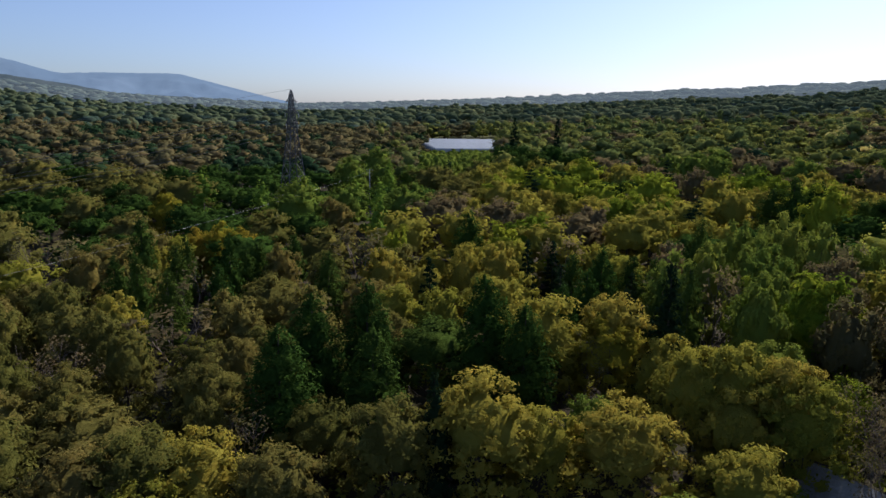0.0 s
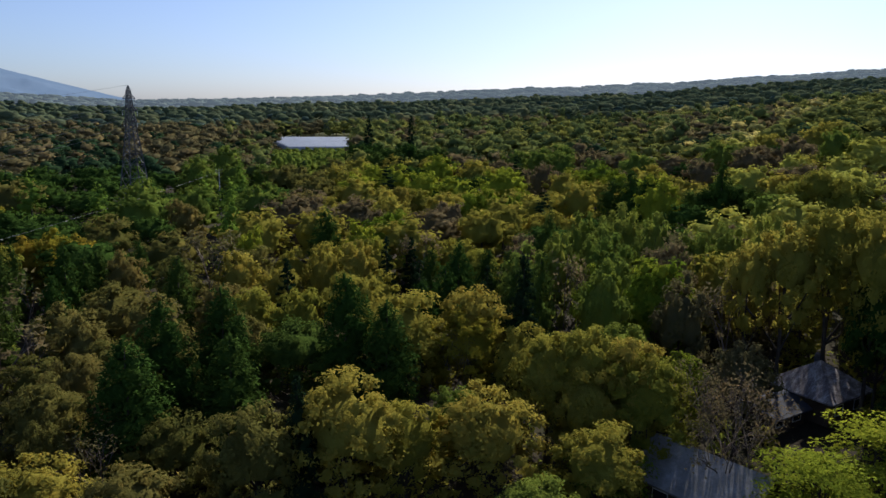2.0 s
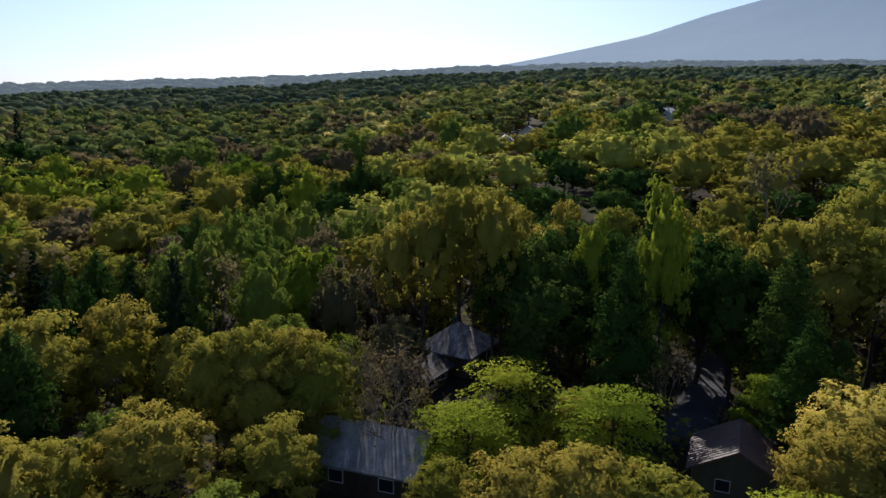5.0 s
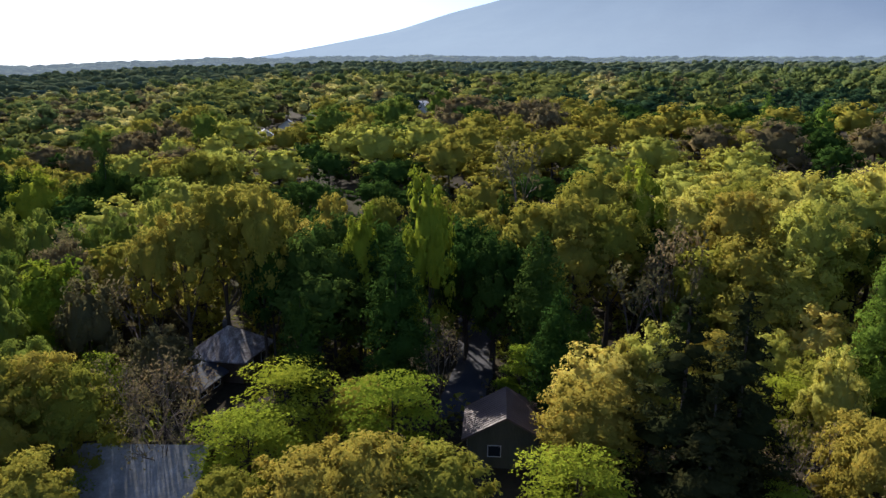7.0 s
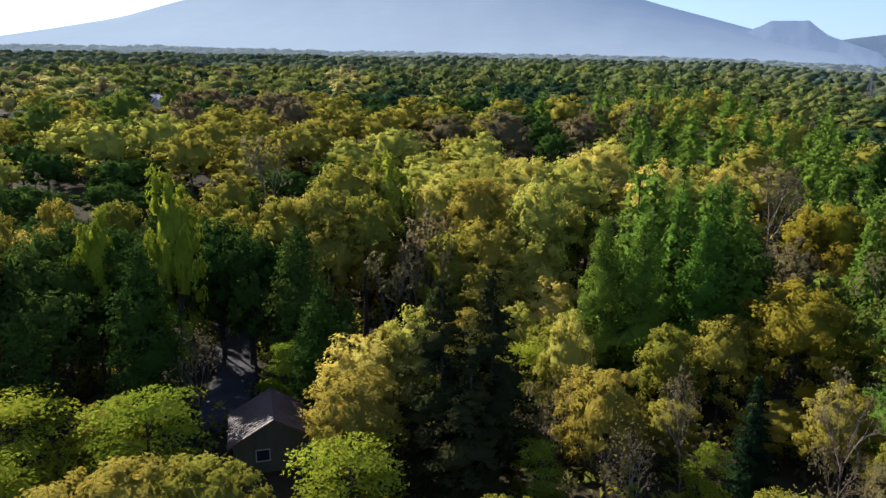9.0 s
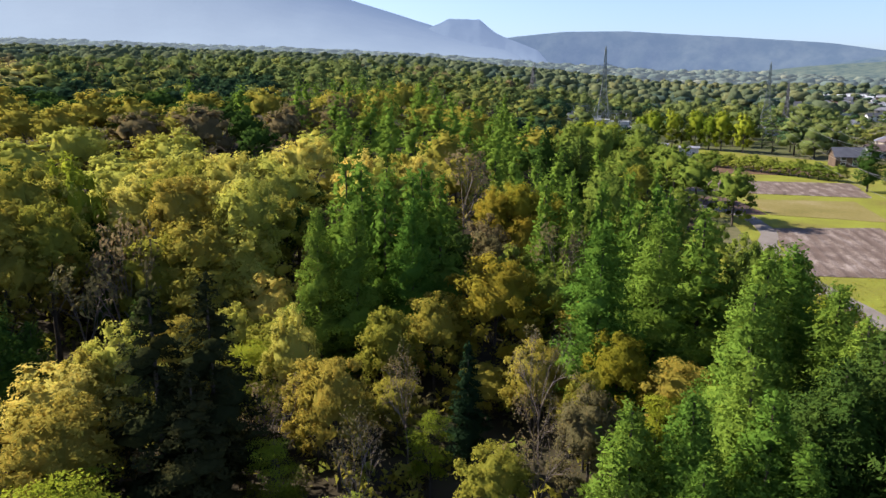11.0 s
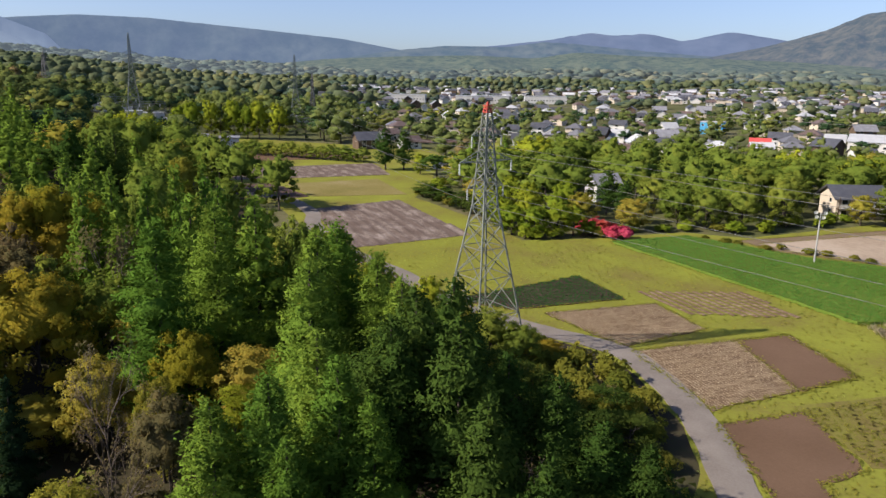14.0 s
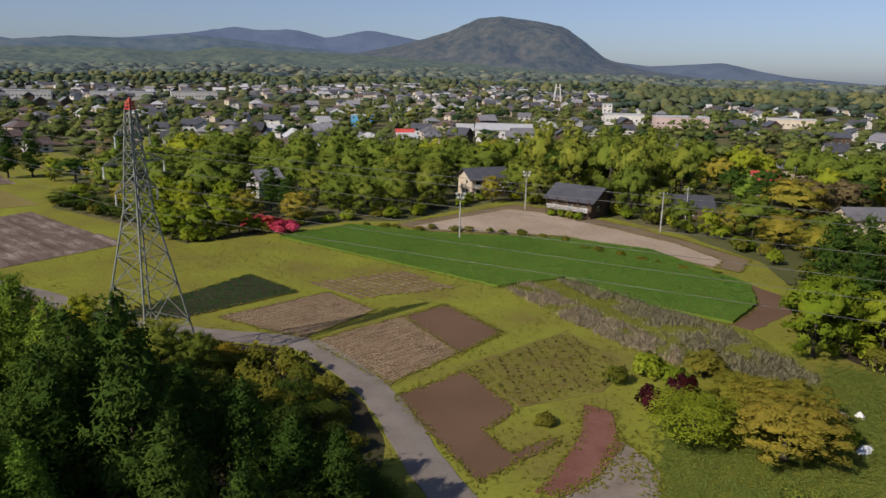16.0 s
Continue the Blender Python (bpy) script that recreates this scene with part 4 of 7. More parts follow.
OAKS_C = [(90.4, 108.8, 17, 4.1), (87.8, 111, 15.8, 4.1), (49.8, 63.2, 21, 4.2), (45.4, 63.4, 20, 2.8), (51.4, 78.1, 15, 5.3), (28.4, 51.2, 13, 4.2), (27.5, 53.2, 13.8, 3.8), (27.4, 53.5, 14, 4), (21.3, 44.9, 10, 3.9), (23.2, 51.7, 12, 3.3), (24.2, 54.7, 15, 3.8), (54.2, 134.6, 12, 3.8), (21.3, 56, 14, 3.8), (50, 132.8, 10.4, 3.3), (50.8, 135.9, 13, 3.8), (47.8, 137, 12.1, 3.8), (20.7, 61.7, 13, 3), (13.7, 48.8, 12, 4.8), (27.2, 105.1, 12, 4), (17.6, 69.5, 15, 4.4), (25.3, 112.2, 12, 4.7), (32.7, 158.5, 14, 5.8)]
OAKS_D = [(30.2, 177.7, 12.9, 4.1), (7.7, 50, 11, 3.3), (26.1, 174.8, 11.2, 3.6), (26.3, 178.3, 14, 4.1), (10, 68, 15, 5.4), (22.9, 178.8, 13, 4.1), (6.7, 82.9, 14, 4.1), (2.9, 49, 14, 4.8), (6.8, 169.9, 12.9, 5.1), (2.3, 165.7, 11.2, 4.4), (2, 170, 14, 5.1), (-2.3, 170, 13, 5.1), (-6.9, 104.8, 13, 4.3), (-3.5, 47, 13, 3.8), (-21.8, 145.1, 15, 4.4), (-9.8, 53, 10, 3.9), (-21.1, 85.8, 12, 5.1), (-16.9, 45, 11, 4), (-43.2, 113.5, 12.9, 3.8), (-45.1, 109.2, 11.2, 3.3), (-46.6, 112.1, 14, 3.8), (-49.6, 110.9, 13, 3.8)]
OAKS_E = [(-18.6, 40.6, 9.6, 3.4), (-20.3, 43.5, 12, 4), (-35.9, 75.3, 13, 3.1), (-51.3, 107.1, 13, 6.2), (-27.4, 51.5, 10, 5.2), (-39.7, 74.1, 12, 4.8), (-23.3, 42.1, 11.2, 4), (-57, 93.3, 13, 5.3), (-14.6, -61.8, 6.2, 5.2), (-36, -128, 9, 4.8), (-33, -118, 10, 5), (-34, -140, 8, 4.6), (-15.1, -66.9, 5.4, 5.4), (-29, -150, 8, 4.6), (-11.4, -69.2, 5, 3.4), (-22, -162, 7, 4)]
FIRS_A = [(29.8, 298, 27, 4), (2.9, 330, 11, 2.8), (45, 282, 27, 3.6), (52.5, -13.4, 12, 2.3), (22.4, 67.1, 18, 3), (-0.4, 47.2, 14, 2.2)]
PINES_A = [(10, -196, 20, 5.4), (20, -202, 20, 5.4), (17.8, -40.3, 8, 2.4), (76, -146, 9, 3.6), (20.6, -39.1, 9, 3), (84, -152, 10, 3.8), (24.2, -39, 11, 3), (19.7, -31.3, 10, 2.7), (27.5, -37.5, 12, 3.2), (24.3, -31.3, 12, 3.2), (28.7, -33.6, 15, 4.1), (35.1, -40.3, 15, 4.1), (41, -43.4, 18, 4.9), (35.6, -36.5, 15, 4.1), (178, -176, 13, 5.2), (32.8, -31.9, 13, 3.5), (43.9, -42.5, 17, 4.6), (34.6, -33, 14, 3.8), (183, -172, 13.5, 5.2), (38.8, -35.4, 17, 4.6), (150.4, -64.2, 15.6, 4.3), (148.4, -59.4, 13.6, 3.7)]
PINES_B = [(151.9, -60.4, 17, 4.3), (153.2, -57.1, 15.8, 4.3), (88.7, -18.8, 19, 5.1), (110.7, -0.8, 21, 5.7), (97.8, 0.5, 21, 5.7), (93.1, 23.7, 20, 5.4), (58.6, 23.1, 13, 3.5), (67.4, 28.8, 16, 4.3), (73, 33.6, 21.2, 3.7), (68.8, 35, 18.4, 3.2), (76.3, 38.9, 22.1, 3.9), (71.4, 36.7, 23, 3.7), (71.9, 40.3, 19.2, 3.4), (70, 39.5, 21.4, 3.7), (74.5, 42.2, 24, 3.9), (73, 45, 22.3, 3.9), (68.7, 44.8, 23, 4)]
PINES_C = [(55.9, 39.5, 16, 4.3), (63.9, 45.7, 20, 3.5), (66.5, 48, 25, 4), (69.6, 52.2, 23, 4), (64.5, 50.7, 23.2, 4), (64.8, 52.8, 20, 3.5), (67.2, 55.2, 25, 4), (60.6, 51.4, 22.1, 3.9), (55.7, 49.5, 20, 5.4), (65, 57.8, 23.2, 4), (56, 51.7, 19.2, 3.4), (58.1, 54.1, 24, 3.9), (55.9, 56.5, 22.3, 3.9), (87.6, 127.5, 18.4, 4.1), (82.8, 126.6, 16, 3.5), (84.4, 129.6, 20, 4.1), (81.5, 131.5, 18.6, 4.1), (79.6, 149.4, 13.8, 4.9), (74.1, 147.7, 12, 4.2), (75.5, 151.5, 15, 4.9), (71.9, 153.3, 14, 4.9), (7.7, 62.1, 13, 3.9)]
PINES_E = [(23.5, 268, 26, 5.5), (30, 276, 25, 5.6), (35, 262, 23, 5.6), (41, 270, 25, 5.6), (28, 256, 22, 5.2), (47, 262, 22, 5.2), (54, 270, 23, 5.4)]
PINES_D = [(4.2, 64.5, 15, 4.1), (4.5, 115.6, 14, 4.2), (-0.6, 67.5, 17, 5.2), (-5.8, 58.3, 12, 3.7), (-7.1, 65.7, 14, 3.8), (-11.7, 61.7, 14, 3.8), (-13.3, 55.2, 13, 4.3), (-40, -88, 13, 4.6), (-37, -96, 13, 4.8), (-38, -106, 13, 4.8), (-34.4, -102.1, 12.9, 4.2), (-29.9, -99.7, 11.2, 3.6), (-30.6, -103.2, 14, 4.2), (-30, -108, 11, 4.4), (-27.2, -104.2, 13, 4.2)]
GOLDEN_A = [(46.8, -55.6, 8.0, 2.7), (41.5, -64, 3.8, 2.2), (43.6, -60.5, 3.5, 2), (54.1, -27.5, 12, 3.2), (94.5, -35.9, 16.6, 4.1), (92.4, -31.4, 14.4, 3.6), (95.7, -32.2, 18, 4.1), (96.9, -29, 16.7, 4.1), (67.8, -20.2, 16, 5.5), (16.6, 67.1, 13, 4.9), (-34.4, 120, 12.9, 3.9), (-36.6, 115.9, 11.2, 3.4), (-37.9, 118.9, 14, 3.9), (-41, 117.9, 13, 3.9), (-60.7, 154.4, 15, 4)]
BARE_A = [(78.6, -31.2, 15, 3.8), (41.5, -15.7, 11, 2.5), (51, -19.1, 14, 3), (48, -17.7, 11, 1.8), (111.9, -27.5, 18, 4.6), (53.5, -8.5, 12, 2.1), (79.6, -11.5, 16, 2.6), (44.1, -3.5, 11, 2.7), (53, 2.1, 10, 3.2), (80, 16.5, 16, 3.3), (79.5, 17.9, 17, 2.9), (78.6, 18.7, 14, 3.3), (72.6, 20.7, 14, 3.7), (103.9, 48.9, 20, 5.1), (53.9, 33, 12, 2.9), (35.2, 46.9, 12, 3.6), (32.1, 45.2, 10.4, 3.5), (33.8, 48.2, 13, 4), (44.1, 63.9, 14, 3.2), (31.1, 50.1, 12.1, 4), (51.9, 92.5, 14, 5.5), (32.4, 81, 14, 2.8)]
BARE_B = [(24.2, -36.4, 7.5, 2.6), (14.1, 65.2, 11, 3.3), (19.4, 109.3, 12, 4), (-13, 106.1, 14, 4.8), (-15, 83, 12, 3.8), (-14.2, 49.2, 10, 3.6), (-31.9, 88.5, 12, 4.2), (-28.8, 72.5, 11, 5.2), (-37, 63.5, 11, 4.6), (-59.5, 101.7, 13, 6.2)]
MAPLES_A = [(77, -126, 6, 2.88), (88, -140, 9, 3.52), (79, -123, 7, 3.36), (84, -130, 8, 3.52), (82, -119, 6.5, 3.36), (90, -128, 7.5, 3.36), (96, -136, 8, 3.52), (87, -118, 6, 3.2), (105, -141, 8, 3.52), (92, -121, 7, 3.2), (98, -126, 7, 3.36), (104, -131, 7, 3.2), (111, -137, 6.5, 3.04), (62, -66, 6, 2.5), (166, -172, 7, 3.04), (204.4, -180.6, 5.4, 2.6), (208, -179.5, 4.6, 2.6), (211.6, -178.4, 5.8, 2.6), (215.2, -177.3, 5, 2.6), (218.8, -176.2, 6.2, 2.6), (222.4, -175.1, 5.4, 2.6), (226, -174, 4.6, 2.6)]
MAPLES_B = [(229.6, -172.9, 5.8, 2.6), (233.2, -171.8, 5, 2.6), (236.8, -170.7, 6.2, 2.6), (240.4, -169.6, 5.4, 2.6), (299, -209, 17, 5.4), (244, -168.5, 4.6, 2.6), (247.6, -167.4, 5.8, 2.6), (251.2, -166.3, 5, 2.6), (309, -204, 18, 5.6), (254.8, -165.2, 6.2, 2.6), (313, -200, 16, 5.2), (258.4, -164.1, 5.4, 2.6), (262, -163, 4.6, 2.6), (319, -196, 18, 5.6), (47.2, -27.6, 10, 2.4), (325, -187, 18, 5.2), (331, -180, 17, 5.4), (336, -176, 15, 5), (49.1, -9.5, 9, 1.8), (47.7, 2.2, 9, 2.3), (61.3, 4.2, 12, 3.1), (94.6, 26.9, 19, 4.7)]
MAPLES_C = [(43.2, 15.4, 10, 4.2), (60.5, 27.8, 10, 2.6), (64.3, 40.9, 22, 3.3), (44.2, 31.9, 12, 4.6), (63.2, 49.2, 18, 2.9), (41.7, 41.2, 12, 4.9), (35.6, 39.6, 10, 4.6), (35.9, 57.7, 11, 2.8), (40.4, 71.8, 14, 4.7), (39.7, 72.2, 14, 5), (72, 131.7, 16, 5.4), (23.6, 47.8, 9, 3.7), (88.6, 187.5, 12.9, 5.7), (35.4, 77, 13, 3.8), (82.1, 185.1, 11.2, 4.9), (83.6, 189.7, 14, 5.7), (79.3, 191.6, 13, 5.7), (45.3, 148.1, 12.9, 4.5), (40.5, 145.5, 11.2, 3.9), (41.1, 149.2, 14, 4.5), (37.5, 150.2, 13, 4.5)]
MAPLES_D = [(16.1, 126.1, 13, 5.6), (9.9, 113.5, 13, 4.1), (-32.6, 130.1, 14, 5.9), (-18.2, 51.5, 11, 2.1), (-60.1, 132.9, 13, 5.3), (-30, 52.4, 11, 2.3), (-31, -93, 8, 4.4), (-27, -99, 8, 4.6), (-6.9, -62.8, 5.6, 4.2), (-22.5, -89, 10, 4.6), (-16, -157, 6, 2.56)]
CEDARS_A = [(51.7, 6.4, 17, 5.6), (50.2, 10.1, 16.5, 5.8), (47.6, 7.4, 12, 4.6)]
PALE_OAKS_A = [(107.7, -19.3, 18, 4.4), (104.9, -12, 18, 5.1), (119.9, -2.7, 19, 5.8), (108.5, -0.7, 16.6, 3.9), (59.8, 0.7, 14, 2.7), (105.2, 2.6, 14.4, 3.4), (108.4, 3, 18, 3.9), (108.4, 6.2, 16.7, 3.9), (89.9, 6, 19, 5.8), (83.6, 6.3, 16, 5.8), (87.1, 8.1, 14.7, 4), (117.2, 11.4, 16.6, 4.8), (112.7, 15, 14.4, 4.2), (83.3, 11.1, 12.8, 3.5), (116.6, 16, 18, 4.8), (86.6, 11.9, 16, 4), (107, 16.7, 15.6, 4.4), (116.1, 20, 16.7, 4.8), (86.2, 15.2, 14.9, 4), (102.7, 19.7, 13.6, 3.8)]
PALE_OAKS_B = [(106.2, 20.8, 17, 4.4), (105.5, 24.4, 15.8, 4.4), (58.1, 14.4, 14, 3.7), (93.6, 26.3, 15, 5.9), (101.8, 28.8, 14.7, 4.6), (93.4, 29.4, 19, 5.1), (53.9, 17.4, 13, 4.8), (97, 31.4, 12.8, 4), (100.5, 33, 16, 4.6), (99.3, 36.6, 14.9, 4.6)]
LARCHES_A = [(40.4, -39.7, 16, 5), (45.5, -41.6, 17, 5.3), (30.4, -27.3, 13, 4), (50.8, -41.5, 19, 5.9), (32.8, -26.6, 15, 4.7), (49.4, -38, 19, 5.9), (35.5, -27.1, 16, 5), (43.7, -32.8, 18, 5.6), (31, -21.3, 12, 3.7), (33.8, -22, 15, 4.7), (66, -42.5, 19, 5.9), (69.5, -44.6, 19.3, 3.9), (68.4, -40.1, 16.8, 3.4), (71.4, -41.4, 21, 3.9), (61.8, -35.2, 20, 6.2), (84.5, -47.2, 19.3, 3.9), (35.1, -18.9, 14, 4.5), (73, -38.6, 19.5, 3.9), (83.2, -42.7, 16.8, 3.4), (86.2, -43.9, 21, 3.9), (58.8, -27.6, 20, 6.2), (87.7, -41, 19.5, 3.9)]
LARCHES_B = [(77.4, -13.2, 22, 5.8), (72, -12.2, 20, 4.6), (79.9, -7.8, 22.5, 5.6), (82.5, -11, 22, 5.4), (85, -6.5, 22, 5.4), (84, -15.5, 21.5, 5.4), (76, -9.8, 21.5, 4.4), (79.5, -16.8, 21, 4.4), (72.7, -6.4, 20, 4.6), (73.8, -2.4, 19, 4.2), (82.5, -38.3, 19.3, 3.9), (80.8, -34, 16.8, 3.4), (83.9, -34.9, 21, 3.9), (85.2, -31.9, 19.5, 3.9)]
SHRUBS_A = [(0.3, -74.1, 2.4, 1.8), (1.2, -132.5, 1.4, 1.3), (5.2, -134.2, 1.7, 1.3), (8.3, -135.7, 1.1, 1.5), (12.4, -141.1, 1.6, 1.1), (6.6, -62.3, 1.3, 1.5), (17, -142.8, 1.4, 1.4), (21.7, -144.5, 1.6, 1.8), (25.7, -144.1, 1.3, 1.3), (28.7, -145.1, 1.3, 1.2), (33.4, -145.2, 1.4, 1.6), (36.1, -144.4, 1.5, 1.8), (41.1, -144.2, 1.5, 1.3), (43.6, -142.2, 1.1, 1.8), (48.7, -142, 1.3, 1.3), (51.2, -141.7, 1.6, 1.7), (55.5, -142.2, 1.2, 1.2), (22, -52.5, 2.2, 1.6), (25.2, -56, 3.2, 2), (27.8, -61.2, 3.2, 2.3), (28, -57, 4, 2), (31, -62, 4, 2.2)]
SHRUBS_C = [(36, -60, 4.2, 2.6), (39.5, -58, 4.6, 2.7), (43, -56.5, 4.8, 2.7), (33, -58.5, 4.0, 2.4), (40, -62.6, 3.8, 2.4), (44.5, -65, 3.2, 2.2), (53, -55.5, 5, 2.8), (56.5, -60, 4.4, 2.6), (56, -64.5, 3.6, 2.4), (30, -55, 4, 2.4), (47, -57, 4.4, 2.4)]
SHRUBS_B = [(34.4, -65.5, 3.8, 2.4), (38.7, -66.5, 3.2, 2.2), (44.9, -66.5, 3.2, 2.2), (48, -66, 3, 2.2), (57, -67, 3, 2), (-14.8, -124.6, 0.9, 1.7), (-9.2, -78.8, 3.6, 3), (-9.8, -126.2, 1.1, 1.4), (-5.6, -128.9, 0.9, 1.3), (-2.8, -129.9, 1.2, 1.5)]
GREEN_SHRUBS_A = [(11.7, -166.0, 2.2, 1.5), (13.9, -167.0, 2.0, 1.5), (16.2, -168.0, 2.2, 1.5), (18.5, -169.1, 2.0, 1.4), (49.9, -66.8, 3.2, 2), (53.5, -66.6, 3, 1.9), (-20.4, -66.5, 2, 1.8), (-6, -75.5, 2.4, 1.9), (-3.2, -77, 3.2, 2.4)]
MAROON_SHRUBS_A = [(-7, -71, 3.6, 1.4), (-6, -71.4, 3.3, 1.5), (-3.4, -67.8, 3.2, 2)]
AZALEAS_A = [(67.8, -131, 3.4, 2.5), (70, -129.5, 3.2, 2.8), (72.2, -130.5, 3.9, 3.2), (75.4, -131.5, 3.7, 3.5), (77.8, -132.5, 3.2, 3)]
BROADLEAF_A = [(6, -190, 19, 6.2), (16, -192, 18, 6.0), (26, -204, 19, 6.2), (24, -184, 10, 4.6), (30, -189, 11, 5), (46, -200, 10, 4.6), (52, -182, 10, 5), (49, -170, 10, 4.4), (54, -158, 10, 4.6), (62, -180, 11, 5.4), (60, -168, 10, 5), (60, -153, 9, 4.2), (66, -152, 9, 4.4), (70, -160, 9, 5), (78, -165, 9, 5), (288, -140, 9, 4), (282, -133, 11, 4.4), (276, -127, 10, 4.6), (-25, -158, 9, 4.6), (-11, -160, 7, 3.4), (-6, -168, 8, 4), (-4, -196, 19, 6.2), (-12, -192, 17, 6)]
BROADLEAF_C = [(48.6, -54.0, 8.2, 2.8), (44.6, -57.2, 7.6, 2.7), (41.6, -58.6, 6.4, 2.6), (51.5, -52.5, 8.6, 2.8)]
BROADLEAF_B = [(0, -174, 13, 5), (0, -182, 17, 5.8)]
SHADE_TREES_A = [(16.2, -43.4, 3, 2.6), (17.9, -44.4, 4, 2.6), (17.9, -40.3, 5, 2.6), (25.1, -52, 5, 2.6), (21.7, -42.9, 6, 3.2), (29.2, -55.8, 5, 2.6), (20, -36.3, 7, 3.2), (26.7, -47.1, 7, 3.2), (22.9, -38.7, 8, 3.2), (31.6, -50.2, 7, 3.2), (34.8, -49.3, 8, 3.2), (39.2, -49.9, 8, 3.2), (108, -130, 4.6, 3), (114, -133, 5, 3.2), (121, -135, 5, 3), (127, -137, 5.5, 3.2), (133, -139, 5, 3.2)]
STANDS = {"o": [OAKS_A, OAKS_B, OAKS_C, OAKS_D, OAKS_E], "f": [FIRS_A], "g": [PINES_A, PINES_B, PINES_C, PINES_D, PINES_E], "y": [GOLDEN_A], "b": [BARE_A, BARE_B], "m": [MAPLES_A, MAPLES_B, MAPLES_C, MAPLES_D], "c": [CEDARS_A], "p": [PALE_OAKS_A, PALE_OAKS_B], "l": [LARCHES_A, LARCHES_B], "s": [SHRUBS_A, SHRUBS_B, SHRUBS_C], "u": [GREEN_SHRUBS_A], "x": [MAROON_SHRUBS_A], "z": [AZALEAS_A], "n": [BROADLEAF_A, BROADLEAF_B, BROADLEAF_C], "k": [SHADE_TREES_A]}

tree_rng = np.random.default_rng(5)
for kind, stands in STANDS.items():
    for stand in stands:
        for x, y, h, r in stand:
            k = kind
            if kind == "m" and y > 0 and math.atan2(-x, y) > 0.07 and math.hypot(x, y) > 45:
                k = "q"
            if kind == "m" and 200 < x < 270:
                k, r = "n", r * 1.25
            if kind == "o":
                az, toss = math.degrees(math.atan2(-x, y)), tree_rng.random()
                k = "p" if -108 < az < -72 and math.hypot(x, y) > 62 and toss < 0.5 else "q" if -2 < az < 60 and toss < 0.65 else "o"
            plant(k, x, y, h, r, math.hypot(x, y) < 74, tree_rng, "woodland trees")


# ---- woods ----
CLEAR = [OPEN, [polar(-111.8, 345), polar(-118.0, 345), polar(-118.0, 485), polar(-111.8, 485)]]
CLEARINGS = [(x, y, 5.0) for x, y in ROAD[:11]] + [(48.5, 23.8, 3.2), (50.0, 57.0, 4.0), (47.0, 53.0, 3.5), (43.5, 49.5, 3.0), (28.0, 41.0, 3.0), (25.5, 40.0, 3.0), (27.0, 44.0, 3.0), (-4.0, -44.0, 9.0), (44.0, 21.4, 4.0), (39.0, 19.0, 3.5), (-14.0, -47.0, 8.0), (-20.0, -54.0, 7.0)]      # x, y, radius kept free of random trees


def species(x, y, rng):
    az = math.degrees(math.atan2(-x, y))
    if az > 160:
        az -= 360
    v = noise.noise(Vector((x / 45.0, y / 45.0, 3.0))) + rng.normal(0, 0.13)
    w = noise.noise(Vector((x / 70.0, y / 70.0, 9.0))) + rng.normal(0, 0.13)
    if az < -112 and math.hypot(x, y) > 330:
        return "g" if v > 0.16 else "l" if v > -0.02 else "n" if w > -0.1 else "m" if w > -0.3 else "o"
    if az < -112:
        return "g" if v > 0.5 else "l" if v > 0.34 else "n" if w > -0.1 else "m" if w > -0.32 else "o" if w > -0.5 else "r"
    if az < -72 and math.hypot(x, y) > 400:
        return "g" if v > 0.12 else "n" if w > -0.15 else "o" if w > -0.35 else "r"
    if -108 < az < -90 and math.hypot(x, y) > 150:
        return "l" if v > -0.3 else "o" if w > -0.1 else "r"
    if az < -74 and math.hypot(x, y) > 185:
        return "g" if v > -0.12 else "l" if v > -0.22 else "o"
    if az < -60:
        return ("l" if az < -88 else "g") if v > 0.03 else "p" if w > 0.02 and az < -70 else "o" if w > -0.45 else "r"
    if az < -28:
        return "g" if v > (-0.05 if -64 < az < -43 and math.hypot(x, y) < 150 else 0.18) else "o" if w > -0.05 else "p" if w > -0.2 else "n" if w > -0.35 else "r"
    if 1.5 < az < 19 and 125 < math.hypot(x, y) < 270:
        return "g" if v > 0.0 else "l" if v > -0.25 else "n"
    if az > 5:
        return "g" if v > 0.05 else "q" if w > -0.22 else "r"
    return "g" if v > 0.28 else "f" if v > 0.22 else "m" if w > 0.4 else ("q" if az > -4 and w < 0.18 else "o") if w > -0.12 else "r" if w > -0.32 else "n"


def free(x, y, gap):
    if any(inside(x, y, p) for p in CLEAR):
        return False
    for cx, cy, cr in CLEARINGS:
        if (x - cx) ** 2 + (y - cy) ** 2 < (cr + gap * 0.5) ** 2:
            return False
    return True


LOW_AZ = [-205, -170, -165, -158, -150, -140, -136, -130, -126, -122, -119]
LOW_EL = [-14, -26, -31, -25, -21.5, -19, -16, -12.5, -11, -8.8, -6.0]


def hides(x, y, h):
    """Whether a tree would stand before the open land as seen from the hill's brow."""
    d, az = math.hypot(x, y), math.degrees(math.atan2(-x, y))
    if az > 160:
        az -= 360
    if az > -119 or d > (175 if az > -142 else 125):
        return False
    return math.degrees(math.atan2(h - 32.0, d)) > float(np.interp(az, LOW_AZ, LOW_EL)) - 0.4


